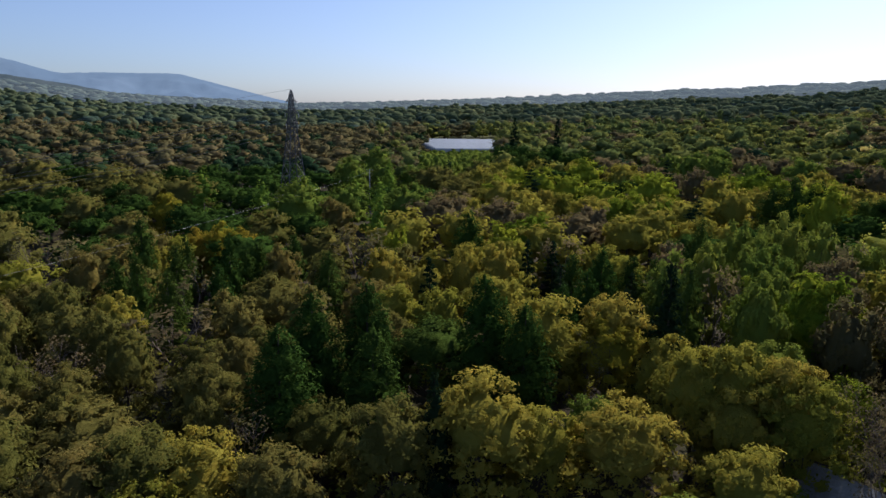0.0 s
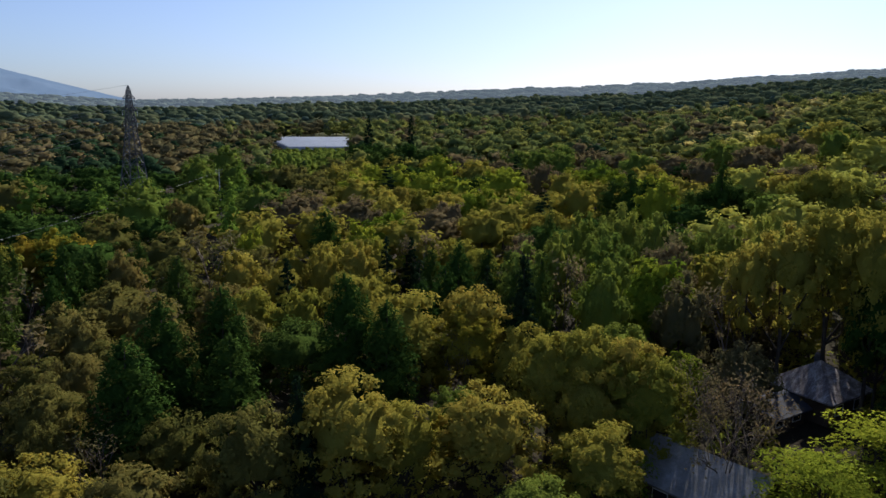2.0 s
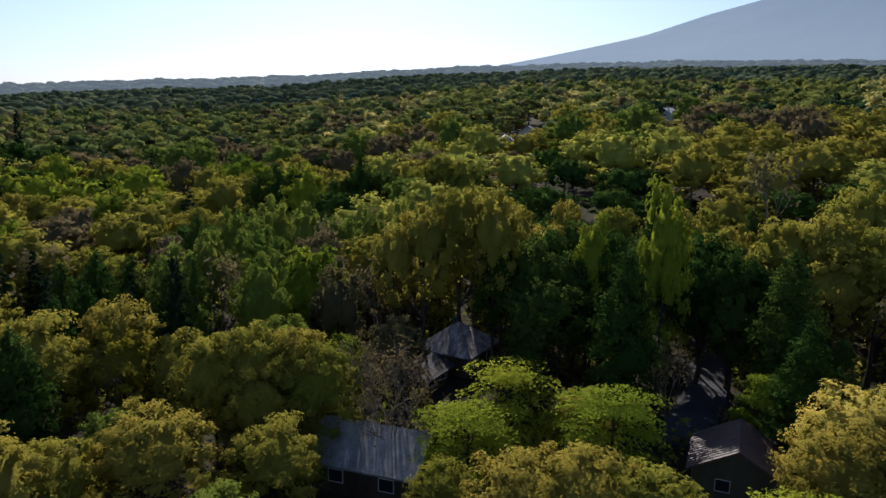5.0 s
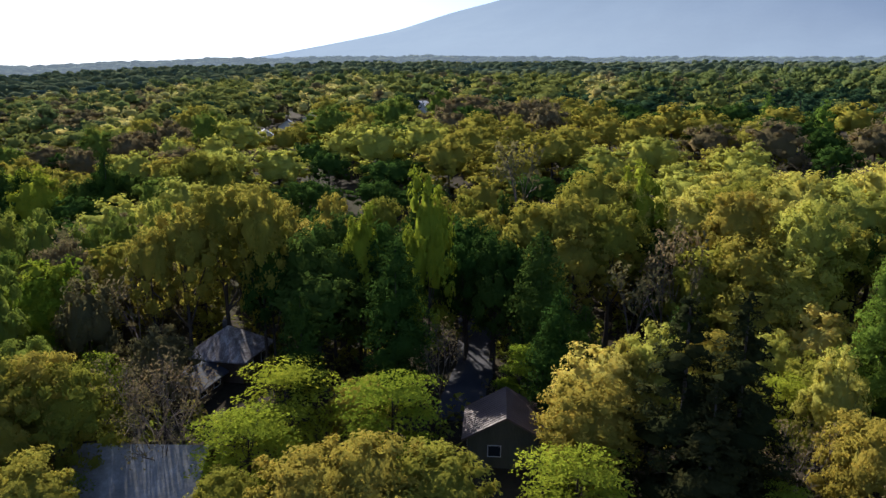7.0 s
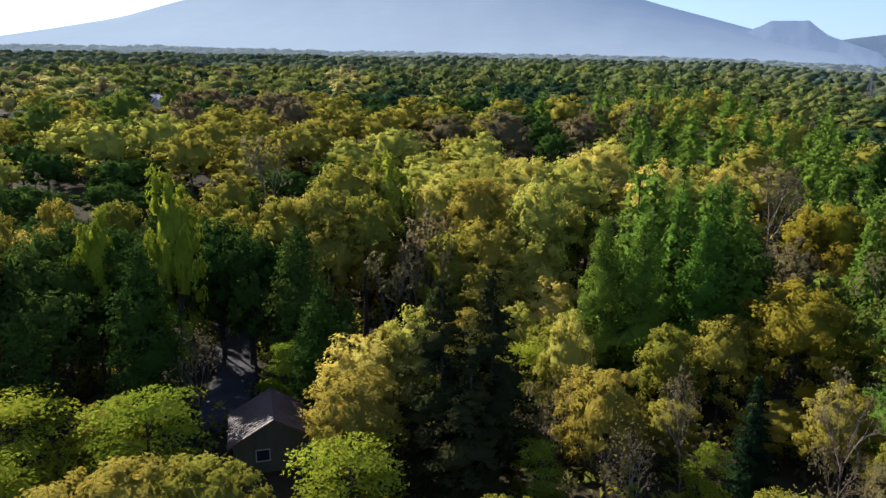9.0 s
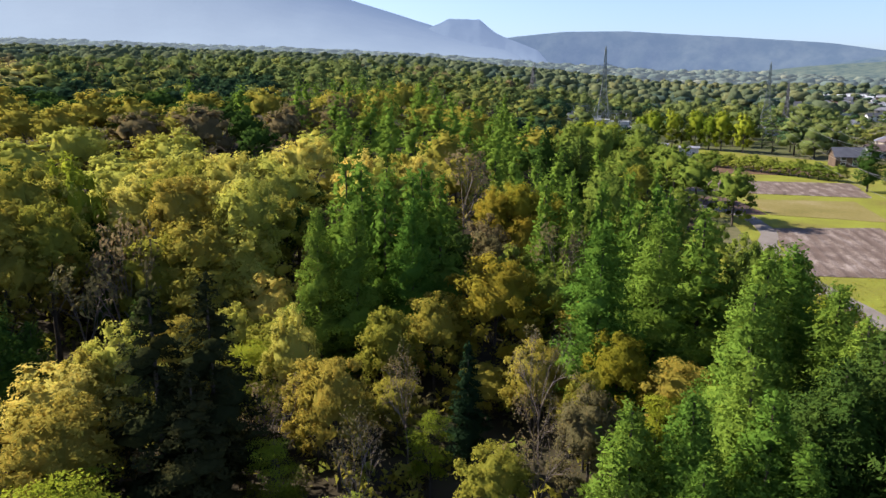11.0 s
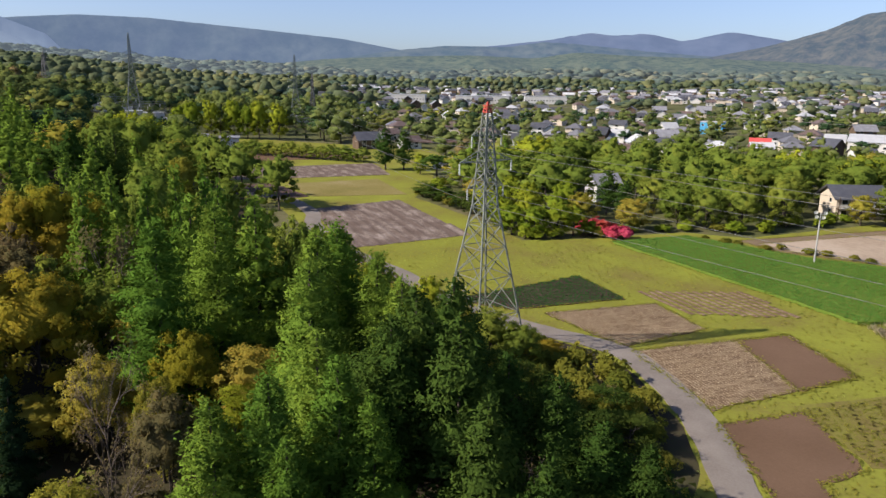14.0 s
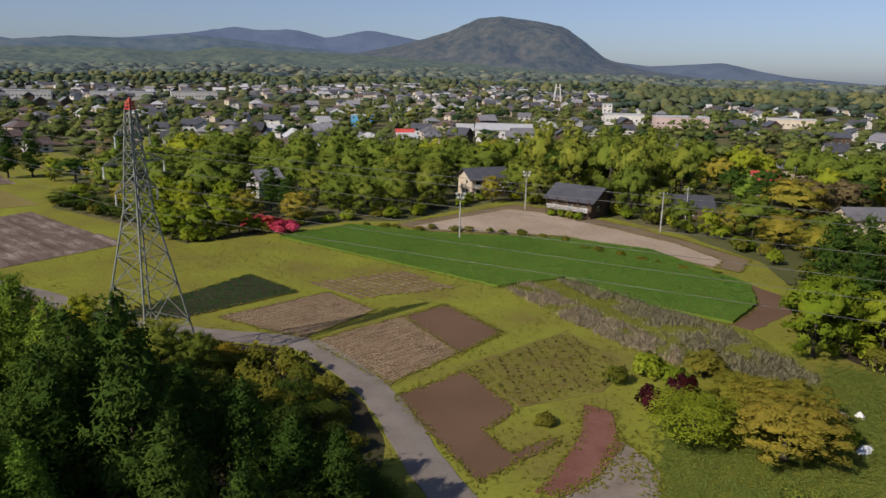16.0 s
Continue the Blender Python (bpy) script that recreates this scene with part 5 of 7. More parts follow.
class Spread:
    """Keeps random places apart, on a grid of cells."""

    def __init__(self, cell):
        self.cell, self.grid = cell, {}

    def ok(self, x, y, gap):
        i, j = int(x // self.cell), int(y // self.cell)
        for a in (-1, 0, 1):
            for b in (-1, 0, 1):
                for px, py, pr in self.grid.get((i + a, j + b), ()):
                    if (px - x) ** 2 + (py - y) ** 2 < (gap + pr) ** 2:
                        return False
        return True

    def put(self, x, y, r):
        self.grid.setdefault((int(x // self.cell), int(y // self.cell)), []).append((x, y, r))


taken = Spread(14.0)
for x, y, r in TREES:
    taken.put(x, y, r * 0.72)

# ---- buildings ----
def gable_walls(w, d, hw, hr):
    g = Geo()
    x, y = w / 2, d / 2
    for s in (-1, 1):
        g.add([(-x, s * y, 0), (x, s * y, 0), (x, s * y, hw), (-x, s * y, hw)], [(0, 1, 2, 3) if s < 0 else (3, 2, 1, 0)])
        g.add([(s * x, -y, 0), (s * x, y, 0), (s * x, y, hw), (s * x, -y, hw)], [(0, 1, 2, 3) if s > 0 else (3, 2, 1, 0)])
        g.add([(s * x, -y, hw), (s * x, 0, hw), (s * x, 0, hw + hr), (s * x, -y / 2, hw + hr / 2)], [(0, 1, 2, 3)])
        g.add([(s * x, 0, hw), (s * x, y, hw), (s * x, y / 2, hw + hr / 2), (s * x, 0, hw + hr)], [(0, 1, 2, 3)])
    return g


def slab(g, a, b, c, d, t):
    """A roof plane of thickness t over the quad a b c d."""
    top = [Vector(p) for p in (a, b, c, d)]
    low = [p - Vector((0, 0, t)) for p in top]
    g.add([tuple(p) for p in top + low], [(0, 1, 2, 3), (7, 6, 5, 4), (0, 4, 5, 1), (1, 5, 6, 2), (2, 6, 7, 3), (3, 7, 4, 0)])


def gable_roof(w, d, hw, hr, over=0.5, t=0.16):
    g = Geo()
    x, y = w / 2 + over, d / 2 + over
    k = hr / (d / 2)
    e, r = hw - over * k + t, hw + hr + t
    slab(g, (-x, -y, e), (x, -y, e), (x, 0, r), (-x, 0, r), t)
    slab(g, (-x, 0, r), (x, 0, r), (x, y, e), (-x, y, e), t)
    return g


def hip_roof(w, d, hw, hr, over=0.5, t=0.16):
    g = Geo()
    x, y = w / 2 + over, d / 2 + over
    i = max(0.15, x - y)
    e, r = hw + t, hw + hr + t
    slab(g, (-x, -y, e), (x, -y, e), (i, 0, r), (-i, 0, r), t)
    slab(g, (-i, 0, r), (i, 0, r), (x, y, e), (-x, y, e), t)
    slab(g, (x, -y, e), (x, y, e), (i, 0.02, r), (i, -0.02, r), t)
    slab(g, (-x, y, e), (-x, -y, e), (-i, -0.02, r), (-i, 0.02, r), t)
    return g


def seams(w, d, hw, hr, over=0.5, gap=0.45):
    """Raised standing seams on both slopes of a metal roof."""
    g = Geo()
    x, y = w / 2 + over, d / 2 + over
    k = hr / (d / 2)
    e, r = hw - over * k + 0.18, hw + hr + 0.18
    n = int(2 * x / gap)
    for i in range(n + 1):
        px = -x + 2 * x * i / n
        g.beam((px, -y, e), (px, 0, r), 0.05)
        g.beam((px, 0, r), (px, y, e), 0.05)
    return g


def window(parent, x, y, z, w, h, side):
    """A framed window on a wall; side: 's', 'n' (along x) or 'e', 'w' (along y)."""
    f, p, b = Geo(), Geo(), 0.06
    if side in "sn":
        s = -1 if side == "s" else 1
        y0, y1, y2 = y, y + s * 0.05, y + s * 0.02
        for lo, hi in (((x - w / 2, z), (x + w / 2, z + b)), ((x - w / 2, z + h - b), (x + w / 2, z + h)), ((x - w / 2, z + b), (x - w / 2 + b, z + h - b)), ((x + w / 2 - b, z + b), (x + w / 2, z + h - b))):
            f.box((lo[0], min(y0, y1), lo[1]), (hi[0], max(y0, y1), hi[1]))
        p.box((x - w / 2 + b, min(y0, y2), z + b), (x + w / 2 - b, max(y0, y2), z + h - b))
    else:
        s = -1 if side == "w" else 1
        x0, x1, x2 = x, x + s * 0.05, x + s * 0.02
        for lo, hi in (((y - w / 2, z), (y + w / 2, z + b)), ((y - w / 2, z + h - b), (y + w / 2, z + h)), ((y - w / 2, z + b), (y - w / 2 + b, z + h - b)), ((y + w / 2 - b, z + b), (y + w / 2, z + h - b))):
            f.box((min(x0, x1), lo[0], lo[1]), (max(x0, x1), hi[0], hi[1]))
        p.box((min(x0, x2), y - w / 2 + b, z + b), (max(x0, x2), y + w / 2 - b, z + h - b))
    win = part("window", f.mesh("window", [TRIM]), parent)
    part("pane", p.mesh("pane", [GLASS]), win)


def house(name, label, x, y, rot, w, d, hw, hr, wall, roof, style="gable", floors=1, chimney=False, clear=True, seamed=False, category="house", group="", over=0.5, windows=True, plain=False):
    ob = new(name)
    ob.matrix_basis = pose(x, y, zat(x, y) - 0.05, 0, 0, rot)
    if style == "gable":
        wg, rg = gable_walls(w, d, hw, hr), gable_roof(w, d, hw, hr, over)
    else:
        wg = Geo()
        wg.box((-w / 2, -d / 2, 0), (w / 2, d / 2, hw))
        if style == "hip":
            rg = hip_roof(w, d, hw, hr, over)
        else:
            rg = Geo()
            rg.box((-w / 2 - 0.2, -d / 2 - 0.2, hw), (w / 2 + 0.2, d / 2 + 0.2, hw + 0.5))
    part("wall", wg.mesh("wall", [wall]), ob)
    rf = part("roof", rg.mesh("roof", [roof]), ob)
    if seamed:
        part("seams", seams(w, d, hw, hr, over).mesh("seams", [roof]), rf)
    if chimney:
        c = Geo()
        c.box((w * 0.18, d * 0.12, hw), (w * 0.18 + 0.55, d * 0.12 + 0.55, hw + hr + 0.3))
        part("chimney", c.mesh("chimney", [RUSTSTEEL]), rf)
    if plain:
        for fl in (0.18, 0.62):
            for px, side in ((-w * 0.22, -1), (w * 0.22, -1), (0.0, 1)):
                g = Geo()
                y0, y1, y2 = sorted((side * d / 2, side * (d / 2 + 0.05))), sorted((side * d / 2, side * (d / 2 + 0.07))), 0
                g.box((px - 1.0, y0[0], hw * fl), (px + 1.0, y0[1], hw * fl + 1.25), 0)
                g.box((px - 0.9, y1[0], hw * fl + 0.1), (px + 0.9, y1[1], hw * fl + 1.15), 1)
                part("window", g.mesh("window", [TRIM, GLASS]), ob)
    elif windows:
        step = hw / floors
        n = max(2, int(w / 3.2))
        for fl in range(floors):
            z = fl * step + step * 0.38
            for i in range(n):
                px = -w / 2 + w * (i + 0.5) / n
                for side, py in (("s", -d / 2), ("n", d / 2)):
                    window(ob, px, py, z, 1.4, min(1.2, step * 0.45), side)
            for side, px in (("e", w / 2), ("w", -w / 2)):
                window(ob, px, d * 0.15, z, 1.2, min(1.1, step * 0.45), side)
    tagged(ob, label, category, group)
    if clear:
        CLEARINGS.append((x, y, max(w, d) * 0.55 + 0.8))
    return ob


# cottages in the wood
house("cottage", "cottage under the trees with worn grey shingle roof", 31.6, 46.6, -60, 9.2, 6.4, 3.0, 2.2, BROWNWALL, SHINGLE, chimney=False, category="cottage")
house("cabin", "peaked cabin with peeling pale roof and small chimney", 53.6, 61.5, 20, 6.8, 6.8, 2.5, 2.8, BROWNWALL, PATCHROOF, style="hip", chimney=True, category="cabin")
house("cabin_annex", "low annex with dark metal roof beside the cabin", 46.9, 60.2, 20, 5.6, 4.6, 1.9, 1.0, BROWNWALL, DARKROOF, category="cabin")
house("shed_house", "small gabled house with brown ribbed metal roof", 54.2, 26.2, 27, 5.8, 6.8, 3.0, 1.9, SHADEDWALL, BROWNROOF, seamed=True, category="house")
ribbon("drive", [(57, 33), (63, 35.5), (70, 38), (78, 42.5), (88, 48)], 4.6, ASPHALT, 0.10, "shaded dark asphalt drive between trees", "road")
CLEARINGS += [(62, 35, 2.6), (68, 37, 2.6), (74, 40, 2.6)]
# by the sports ground
def balcony(ob, w, d, z):
    """A timber balcony with a white slatted railing along the front, on posts."""
    g = Geo()
    g.box((-w / 2, d / 2, z - 0.15), (w / 2, d / 2 + 1.3, z))
    part("deck", g.mesh("deck", [BROWNWALL]), ob)
    g = Geo()
    g.box((-w / 2, d / 2 + 1.22, z + 0.92), (w / 2, d / 2 + 1.30, z + 1.02))
    for k in range(int(w / 0.3)):
        x = -w / 2 + 0.15 + k * 0.3
        g.box((x - 0.05, d / 2 + 1.24, z), (x + 0.05, d / 2 + 1.28, z + 0.92))
    part("railing", g.mesh("railing", [TRIM]), ob, "white slatted railing")
    for k in range(5):
        g = Geo()
        x = -w / 2 + 0.15 + k * (w - 0.3) / 4
        g.box((x - 0.09, d / 2 + 1.1, 0), (x + 0.09, d / 2 + 1.28, z + 3.0))
        part("post", g.mesh("post", [BROWNWALL]), ob)


lodge = house("lodge", "raised timber lodge with dark grey metal roof", 12.3, -174.5, -24, 11.6, 10.0, 4.4, 2.6, BROWNWALL, DARKROOF, seamed=True, over=1.0, floors=1, category="lodge")
balcony(lodge, 11.6, 10.0, 1.7)
timber = house("timber_house", "timber house with cream gable and dark roof", 40.8, -195.0, 38, 11.5, 9.0, 5.2, 2.4, BEIGEWALL, DARKROOF, over=0.9, floors=2)
balcony(timber, 11.5, 9.0, 2.6)
house("grey_house", "low house with dark grey roof among trees", -13.0, -178.0, 8, 10.5, 8.0, 3.4, 2.2, BROWNWALL, DARKROOF)
house("white_house", "white gabled house half hidden by trees", 96.0, -171.0, 60, 7.5, 6.5, 4.8, 2.4, WHITEWALL, GREYROOF, floors=2)
house("grey_house", "low house with brown roof among trees", -50.0, -174.0, 15, 10.0, 8.0, 3.6, 2.0, BEIGEWALL, GREYROOF)
house("red_house", "small house with red roof", -37.0, -226.0, 10, 7.0, 6.0, 4.6, 2.2, WHITEWALL, REDROOF)
house("garden_shed", "white garden shed on a lawn", 170.5, -189.0, 15, 7.0, 4.0, 2.4, 0.8, WHITEWALL, PALEROOF, category="shed")
house("garden_shed", "dark wooden field shed", 240.5, -146.0, 30, 6.0, 3.5, 2.4, 0.6, BROWNWALL, DARKROOF, category="shed")
house("open_shed", "grey farm shed behind the pylon", 152.0, -181.0, 20, 9.0, 4.5, 2.6, 0.8, BROWNWALL, GREYROOF, category="shed")
for az, d, w in ((-113.5, 455, 16), (-114.4, 440, 12), (-115.8, 450, 14), (-117.3, 430, 9), (-112.6, 470, 14), (-118.8, 345, 10), (-121.2, 335, 8)):
    x, y = polar(az, d)
    house("substation_building", "pale low substation building below the far pylons", x, y, az, w, 8, 4.6, 0.5, WHITEWALL, PALEROOF if w > 11 else GREYROOF, style="flat" if w > 11 else "gable", floors=1, category="building", clear=True)
for az, d in ((-44.7, 248), (-46.5, 282), (-48.4, 312), (-57.0, 348), (-99.0, 720), (-104.5, 760), (-103.0, 740), (-92.0, 800), (-30.5, 900), (-27.0, 950)):
    x, y = polar(az, d)
    house("forest_house", "white house far off in the wood", x, y, az * 3, 9, 7, 3.6, 2.2, WHITEWALL, PALEROOF if d > 340 else GREYROOF, floors=2)
    CLEARINGS.append((x * 0.97, y * 0.97, 11))
SIGHT = [(-44.7, 18.0, 248), (-46.5, 22.5, 282), (-48.4, 24.5, 312), (-57.0, 27.0, 348)]      # houses seen over lower trees: direction, height, distance


# greenhouses far off
def greenhouse(x, y, rot, length, width, h, label):
    ob = new("greenhouse")
    ob.matrix_basis = pose(x, y, zat(x, y), 0, 0, rot)
    g, a = Geo(), np.linspace(0, math.pi, 9)
    prof = [(-math.cos(t) * width / 2, math.sin(t) ** 0.7 * h) for t in a]
    for (y0, z0), (y1, z1) in zip(prof, prof[1:]):
        g.add([(-length / 2, y0, z0), (length / 2, y0, z0), (length / 2, y1, z1), (-length / 2, y1, z1)], [(0, 1, 2, 3)])
    part("film", g.mesh("film", [PLASTICFILM]), ob)
    r = Geo()
    for k in range(9):
        px = -length / 2 + length * k / 8
        r.tube([(px, q[0], q[1] + 0.03) for q in prof], [0.05] * 9, 4)
    part("hoops", r.mesh("hoops", [STEEL]), ob)
    tagged(ob, label, "greenhouse", "greenhouses")


for i in range(12):
    greenhouse(18 - i * 0.9, 446 + i * 8.0, 2, 46 + i * 1.0, 7.6, 3.4, "long white plastic-film greenhouse tunnel")
WEDGE = [polar(1.5, 245), polar(1.8, 600), polar(-4.9, 600), polar(-4.6, 245)]
CLEAR.append(WEDGE)

# town houses: x, y, width, turn
TOWN_A = [(208, -316, 10, 20), (198, -322, 9, -10), (190, -330, 10, 12), (182, -338, 9, 5), (147, -274, 11, 10), (141, -305, 10, 18), (127, -318, 9, -8), (117, -303, 11, 12), (97, -303, 12, 8), (104, -318, 8, 30), (93, -390, 9, 10), (108, -405, 9, 0), (58, -372, 10, 20), (86, -350, 10, -15)]
TOWN_B = [(268, -304, 24, 32), (330, -420, 9, 10), (318, -425, 9, 20), (280, -430, 10, 5), (246, -330, 10, 25), (236, -345, 11, 20), (300, -400, 10, 0), (262, -440, 10, 12), (226, -365, 12, 15), (222, -410, 11, 8), (-52, -262, 9, 10), (-70, -300, 10, 5), (-12, -300, 10, 20), (-85, -350, 12, 8)]
WALLS = [WHITEWALL, BEIGEWALL, WHITEWALL, WHITEWALL, BEIGEWALL, BROWNWALL]
ROOFS = [GREYROOF, DARKROOF, GREYROOF, PALEROOF, BROWNROOF, GREYROOF, DARKROOF]
LABELS = {id(WHITEWALL): "white", id(BEIGEWALL): "beige", id(PINKWALL): "pinkish", id(BROWNWALL): "brown"}
ROOFLAB = {id(GREYROOF): "grey tiled roof", id(DARKROOF): "dark metal roof", id(PALEROOF): "pale metal roof", id(BROWNROOF): "brown roof"}
town_rng = np.random.default_rng(21)
TYPES = []
for i in range(14):
    wl, rf = WALLS[i % 6], ROOFS[(i * 3) % 7]
    st = ("gable", "hip", "gable")[i % 3]
    w = (8.5, 10.0, 9.0, 11.0)[i % 4]
    lab = "two-storey " + LABELS[id(wl)] + " town house with " + ROOFLAB[id(rf)]
    TYPES.append((wl, rf, st, w, lab))
BUILT = {}


def town_house(i, x, y, rot):
    wl, rf, st, w, lab = TYPES[i]
    CLEARINGS.append((x, y, 6.5))
    m = pose(x, y, zat(x, y) - 0.05, 0, 0, rot)
    if i in BUILT:
        return copy_thing(BUILT[i], m)
    BUILT[i] = house("town_house", lab, x, y, rot, w, 7.0 + (i % 3), 3.6 + (i % 2) * 1.0, 2.2 + (i % 3) * 0.4, wl, rf, style=st, floors=2, clear=False, group="town houses", plain=True, over=0.8)
    return BUILT[i]


sites = Spread(30.0)
for x, y, w, rot in TOWN_A + TOWN_B:
    town_house(int(town_rng.integers(0, 14)), x, y, rot)
    sites.put(x, y, 7)
house("blue_house", "bright blue box-shaped building", 170, -430, 10, 13, 9, 7.0, 0.5, BLUEWALL, PALEROOF, style="flat", floors=2, category="building")
house("hall", "large hall with low pale grey gabled roof", 70, -385, 8, 30, 20, 5.0, 2.8, WHITEWALL, PALEROOF, category="hall")
house("store", "wide pink and white flat-roofed store", -27, -505, 6, 34, 18, 7.5, 0.5, PINKWALL, PALEROOF, style="flat", category="store")
house("store", "wide white flat-roofed store", 10, -520, 6, 26, 16, 7.0, 0.5, WHITEWALL, PALEROOF, style="flat", category="store")
house("warehouse", "long beige flat-roofed warehouse", -105, -560, -8, 32, 14, 6.5, 0.5, BEIGEWALL, PALEROOF, style="flat", category="warehouse")
house("warehouse", "low warehouse with a dark roof", -95, -425, -4, 28, 14, 4.5, 2.0, BROWNWALL, DARKROOF, category="warehouse")
house("barn", "grey barn with big gable", -118, -395, -70, 14, 12, 5.5, 3.4, WHITEWALL, GREYROOF, category="barn")
house("red_roof_house", "house with steep red roof", 106, -322, 20, 8, 7, 5.0, 3.0, WHITEWALL, REDROOF, floors=2)
for x, y, w in ((520, -640, 60), (455, -670, 46), (560, -560, 40)):
    house("factory", "long white factory with pale flat roof", x, y, 38, w, 18, 8.0, 0.5, WHITEWALL, PALEROOF, style="flat", category="factory")
for x, y, r in ((70, -385, 19), (-27, -505, 20), (10, -520, 16), (-105, -560, 18), (-95, -425, 16)):
    sites.put(x, y, r)
placed = 0
for _ in range(9000):
    az, d = town_rng.uniform(-198, -125), math.sqrt(town_rng.uniform(300 ** 2, 1000 ** 2))
    x, y = polar(az, d)
    if placed >= 330 or not sites.ok(x, y, 7.8) or noise.noise(Vector((x / 120.0, y / 120.0, 20.0))) < -0.34 + town_rng.normal(0, 0.1):
        continue
    if az < -183 and d < 430 or az > -131 and d < 420 or (az < -172 and d < 360):
        continue
    sites.put(x, y, 7.8)
    town_house(int(town_rng.integers(0, 14)), x, y, az + town_rng.choice([0, 90, 20, 110]) + town_rng.normal(0, 5))
    placed += 1


def far_town():
    """Houses too far off to tell apart."""
    g = Geo()
    for _ in range(3600):
        az, d = town_rng.uniform(-196, -128), math.sqrt(town_rng.uniform(900 ** 2, 1380 ** 2))
        x, y = polar(az, d)
        if g.n > 9000 or az < -181 or noise.noise(Vector((x / 190.0, y / 190.0, 20.0))) < -0.08 or not sites.ok(x, y, 8.0):
            continue
        sites.put(x, y, 8.0)
        a = radians(az) + town_rng.choice([0, 1.57]) + town_rng.normal(0, 0.15)
        w, dd, hw, hr = town_rng.uniform(4.5, 8), town_rng.uniform(3.6, 5), town_rng.uniform(2.8, 5.0), town_rng.uniform(1.8, 3.0)
        c, s, z = math.cos(a), math.sin(a), zat(x, y)
        P = lambda u, v, h: (x + u * c - v * s, y + u * s + v * c, z + h)
        wi, ri = int(town_rng.integers(0, 3)), 3 + int(town_rng.choice([0, 0, 1, 1, 2]))
        b = [P(u, v, h) for h in (0, hw) for u, v in ((-w, -dd), (w, -dd), (w, dd), (-w, dd))]
        g.add(b, [(0, 1, 5, 4), (1, 2, 6, 5), (2, 3, 7, 6), (3, 0, 4, 7)], wi)
        o = 0.5
        r = [P(-w - o, -dd - o, hw), P(w + o, -dd - o, hw), P(w + o, 0, hw + hr), P(-w - o, 0, hw + hr), P(w + o, dd + o, hw), P(-w - o, dd + o, hw)]
        g.add(r, [(0, 1, 2, 3), (3, 2, 4, 5)], ri)
    tagged(new("distant_town", g.mesh("distant_town", [WHITEWALL, BEIGEWALL, BROWNWALL, GREYROOF, DARKROOF, PALEROOF])), "distant town of many small pale houses", "town", kind="stuff")


far_town()

# bushes along the wood's edge behind the plots
bush_rng = np.random.default_rng(19)
for (x0, y0), (x1, y1) in zip(OPEN[20:34], OPEN[21:35]):
    n = int(math.hypot(x1 - x0, y1 - y0) / 4.2)
    dx, dy = (y1 - y0), -(x1 - x0)
    ln = math.hypot(dx, dy)
    for i in range(n):
        f, off = (i + bush_rng.uniform(0, 1)) / n, bush_rng.uniform(1.0, 6.0)
        x, y = x0 + (x1 - x0) * f + dx / ln * off, y0 + (y1 - y0) * f + dy / ln * off
        if inside(x, y, OPEN):
            x, y = x - 2 * dx / ln * off, y - 2 * dy / ln * off
        if not free(x, y, 1.0) or math.hypot(x, y) > 240 or (10 < x < 24 and -56 < y < -34):
            continue
        plant("usu"[int(bush_rng.integers(0, 3))], x, y, bush_rng.uniform(1.8, 3.6), bush_rng.uniform(1.8, 3.0), False, bush_rng, "bushes along the wood")

# fill between the single trees, near by
wood_rng = np.random.default_rng(11)
count = 0
for _ in range(9000):
    az, d = wood_rng.uniform(-200, 36), math.sqrt(wood_rng.uniform(34 ** 2, 112 ** 2))
    x, y = polar(az, d)
    if count >= 190 or not free(x, y, 4.0) or (8 < x < 26 and -56 < y < -28):
        continue
    if not taken.ok(x, y, 2.5):
        continue
    k = species(x, y, wood_rng)
    if az < -92 and k in "lg":
        k = "r" if wood_rng.random() < 0.4 else "n"
    tall = k in "glf"
    h = wood_rng.uniform(9.5, 13.0) if d < 75 else wood_rng.uniform(10.5, 14.5)
    if -62 < az < -20 and d > 70:
        h += 3
    if d < 64 and -110 < az < 8:
        h = wood_rng.uniform(4.5, 8.0)
        k = "o" if k == "r" else k
    if hides(x, y, h):
        continue
    r = wood_rng.uniform(2.2, 3.0) if tall else wood_rng.uniform(2.8, 4.0)
    plant(k, x, y, h, r, d < 72, wood_rng, "woodland trees")
    taken.put(x, y, r * 0.72)
    count += 1


def template(kind, n, size, seed):
    name, build, h, r, leaf, label, opt = KINDS["j" if kind == "g" or n < 5 and kind in "lf" else kind]
    rng = np.random.default_rng(seed)
    opt = dict(opt)
    opt.update(n=n, size=size)
    if build is maple_geo:
        build = oak_geo
    if build is cone_geo:
        opt.update(branches=max(8, n // 16))
    if build is oak_geo:
        opt.update(clumps=34 if n > 300 else 8 if n > 30 else 2 if n > 2 else 1, low=-0.8, heart=0.58 if n > 300 else 0.72 if n > 30 else 0.95)
        if kind != "g":
            opt.update(middle=0.48, half=0.50)
    wood, crown = build(rng, **opt)
    g = Geo()
    v, f, m = crown.triangles()
    g.add(v / np.array([r, r, h]), f, 0, crown.normals())
    if n > 100:
        g.tube([(0, 0, 0), (0.01, 0.0, 0.6)], [0.06, 0.025], 3, 1)
    return (*g.triangles(), g.normals())


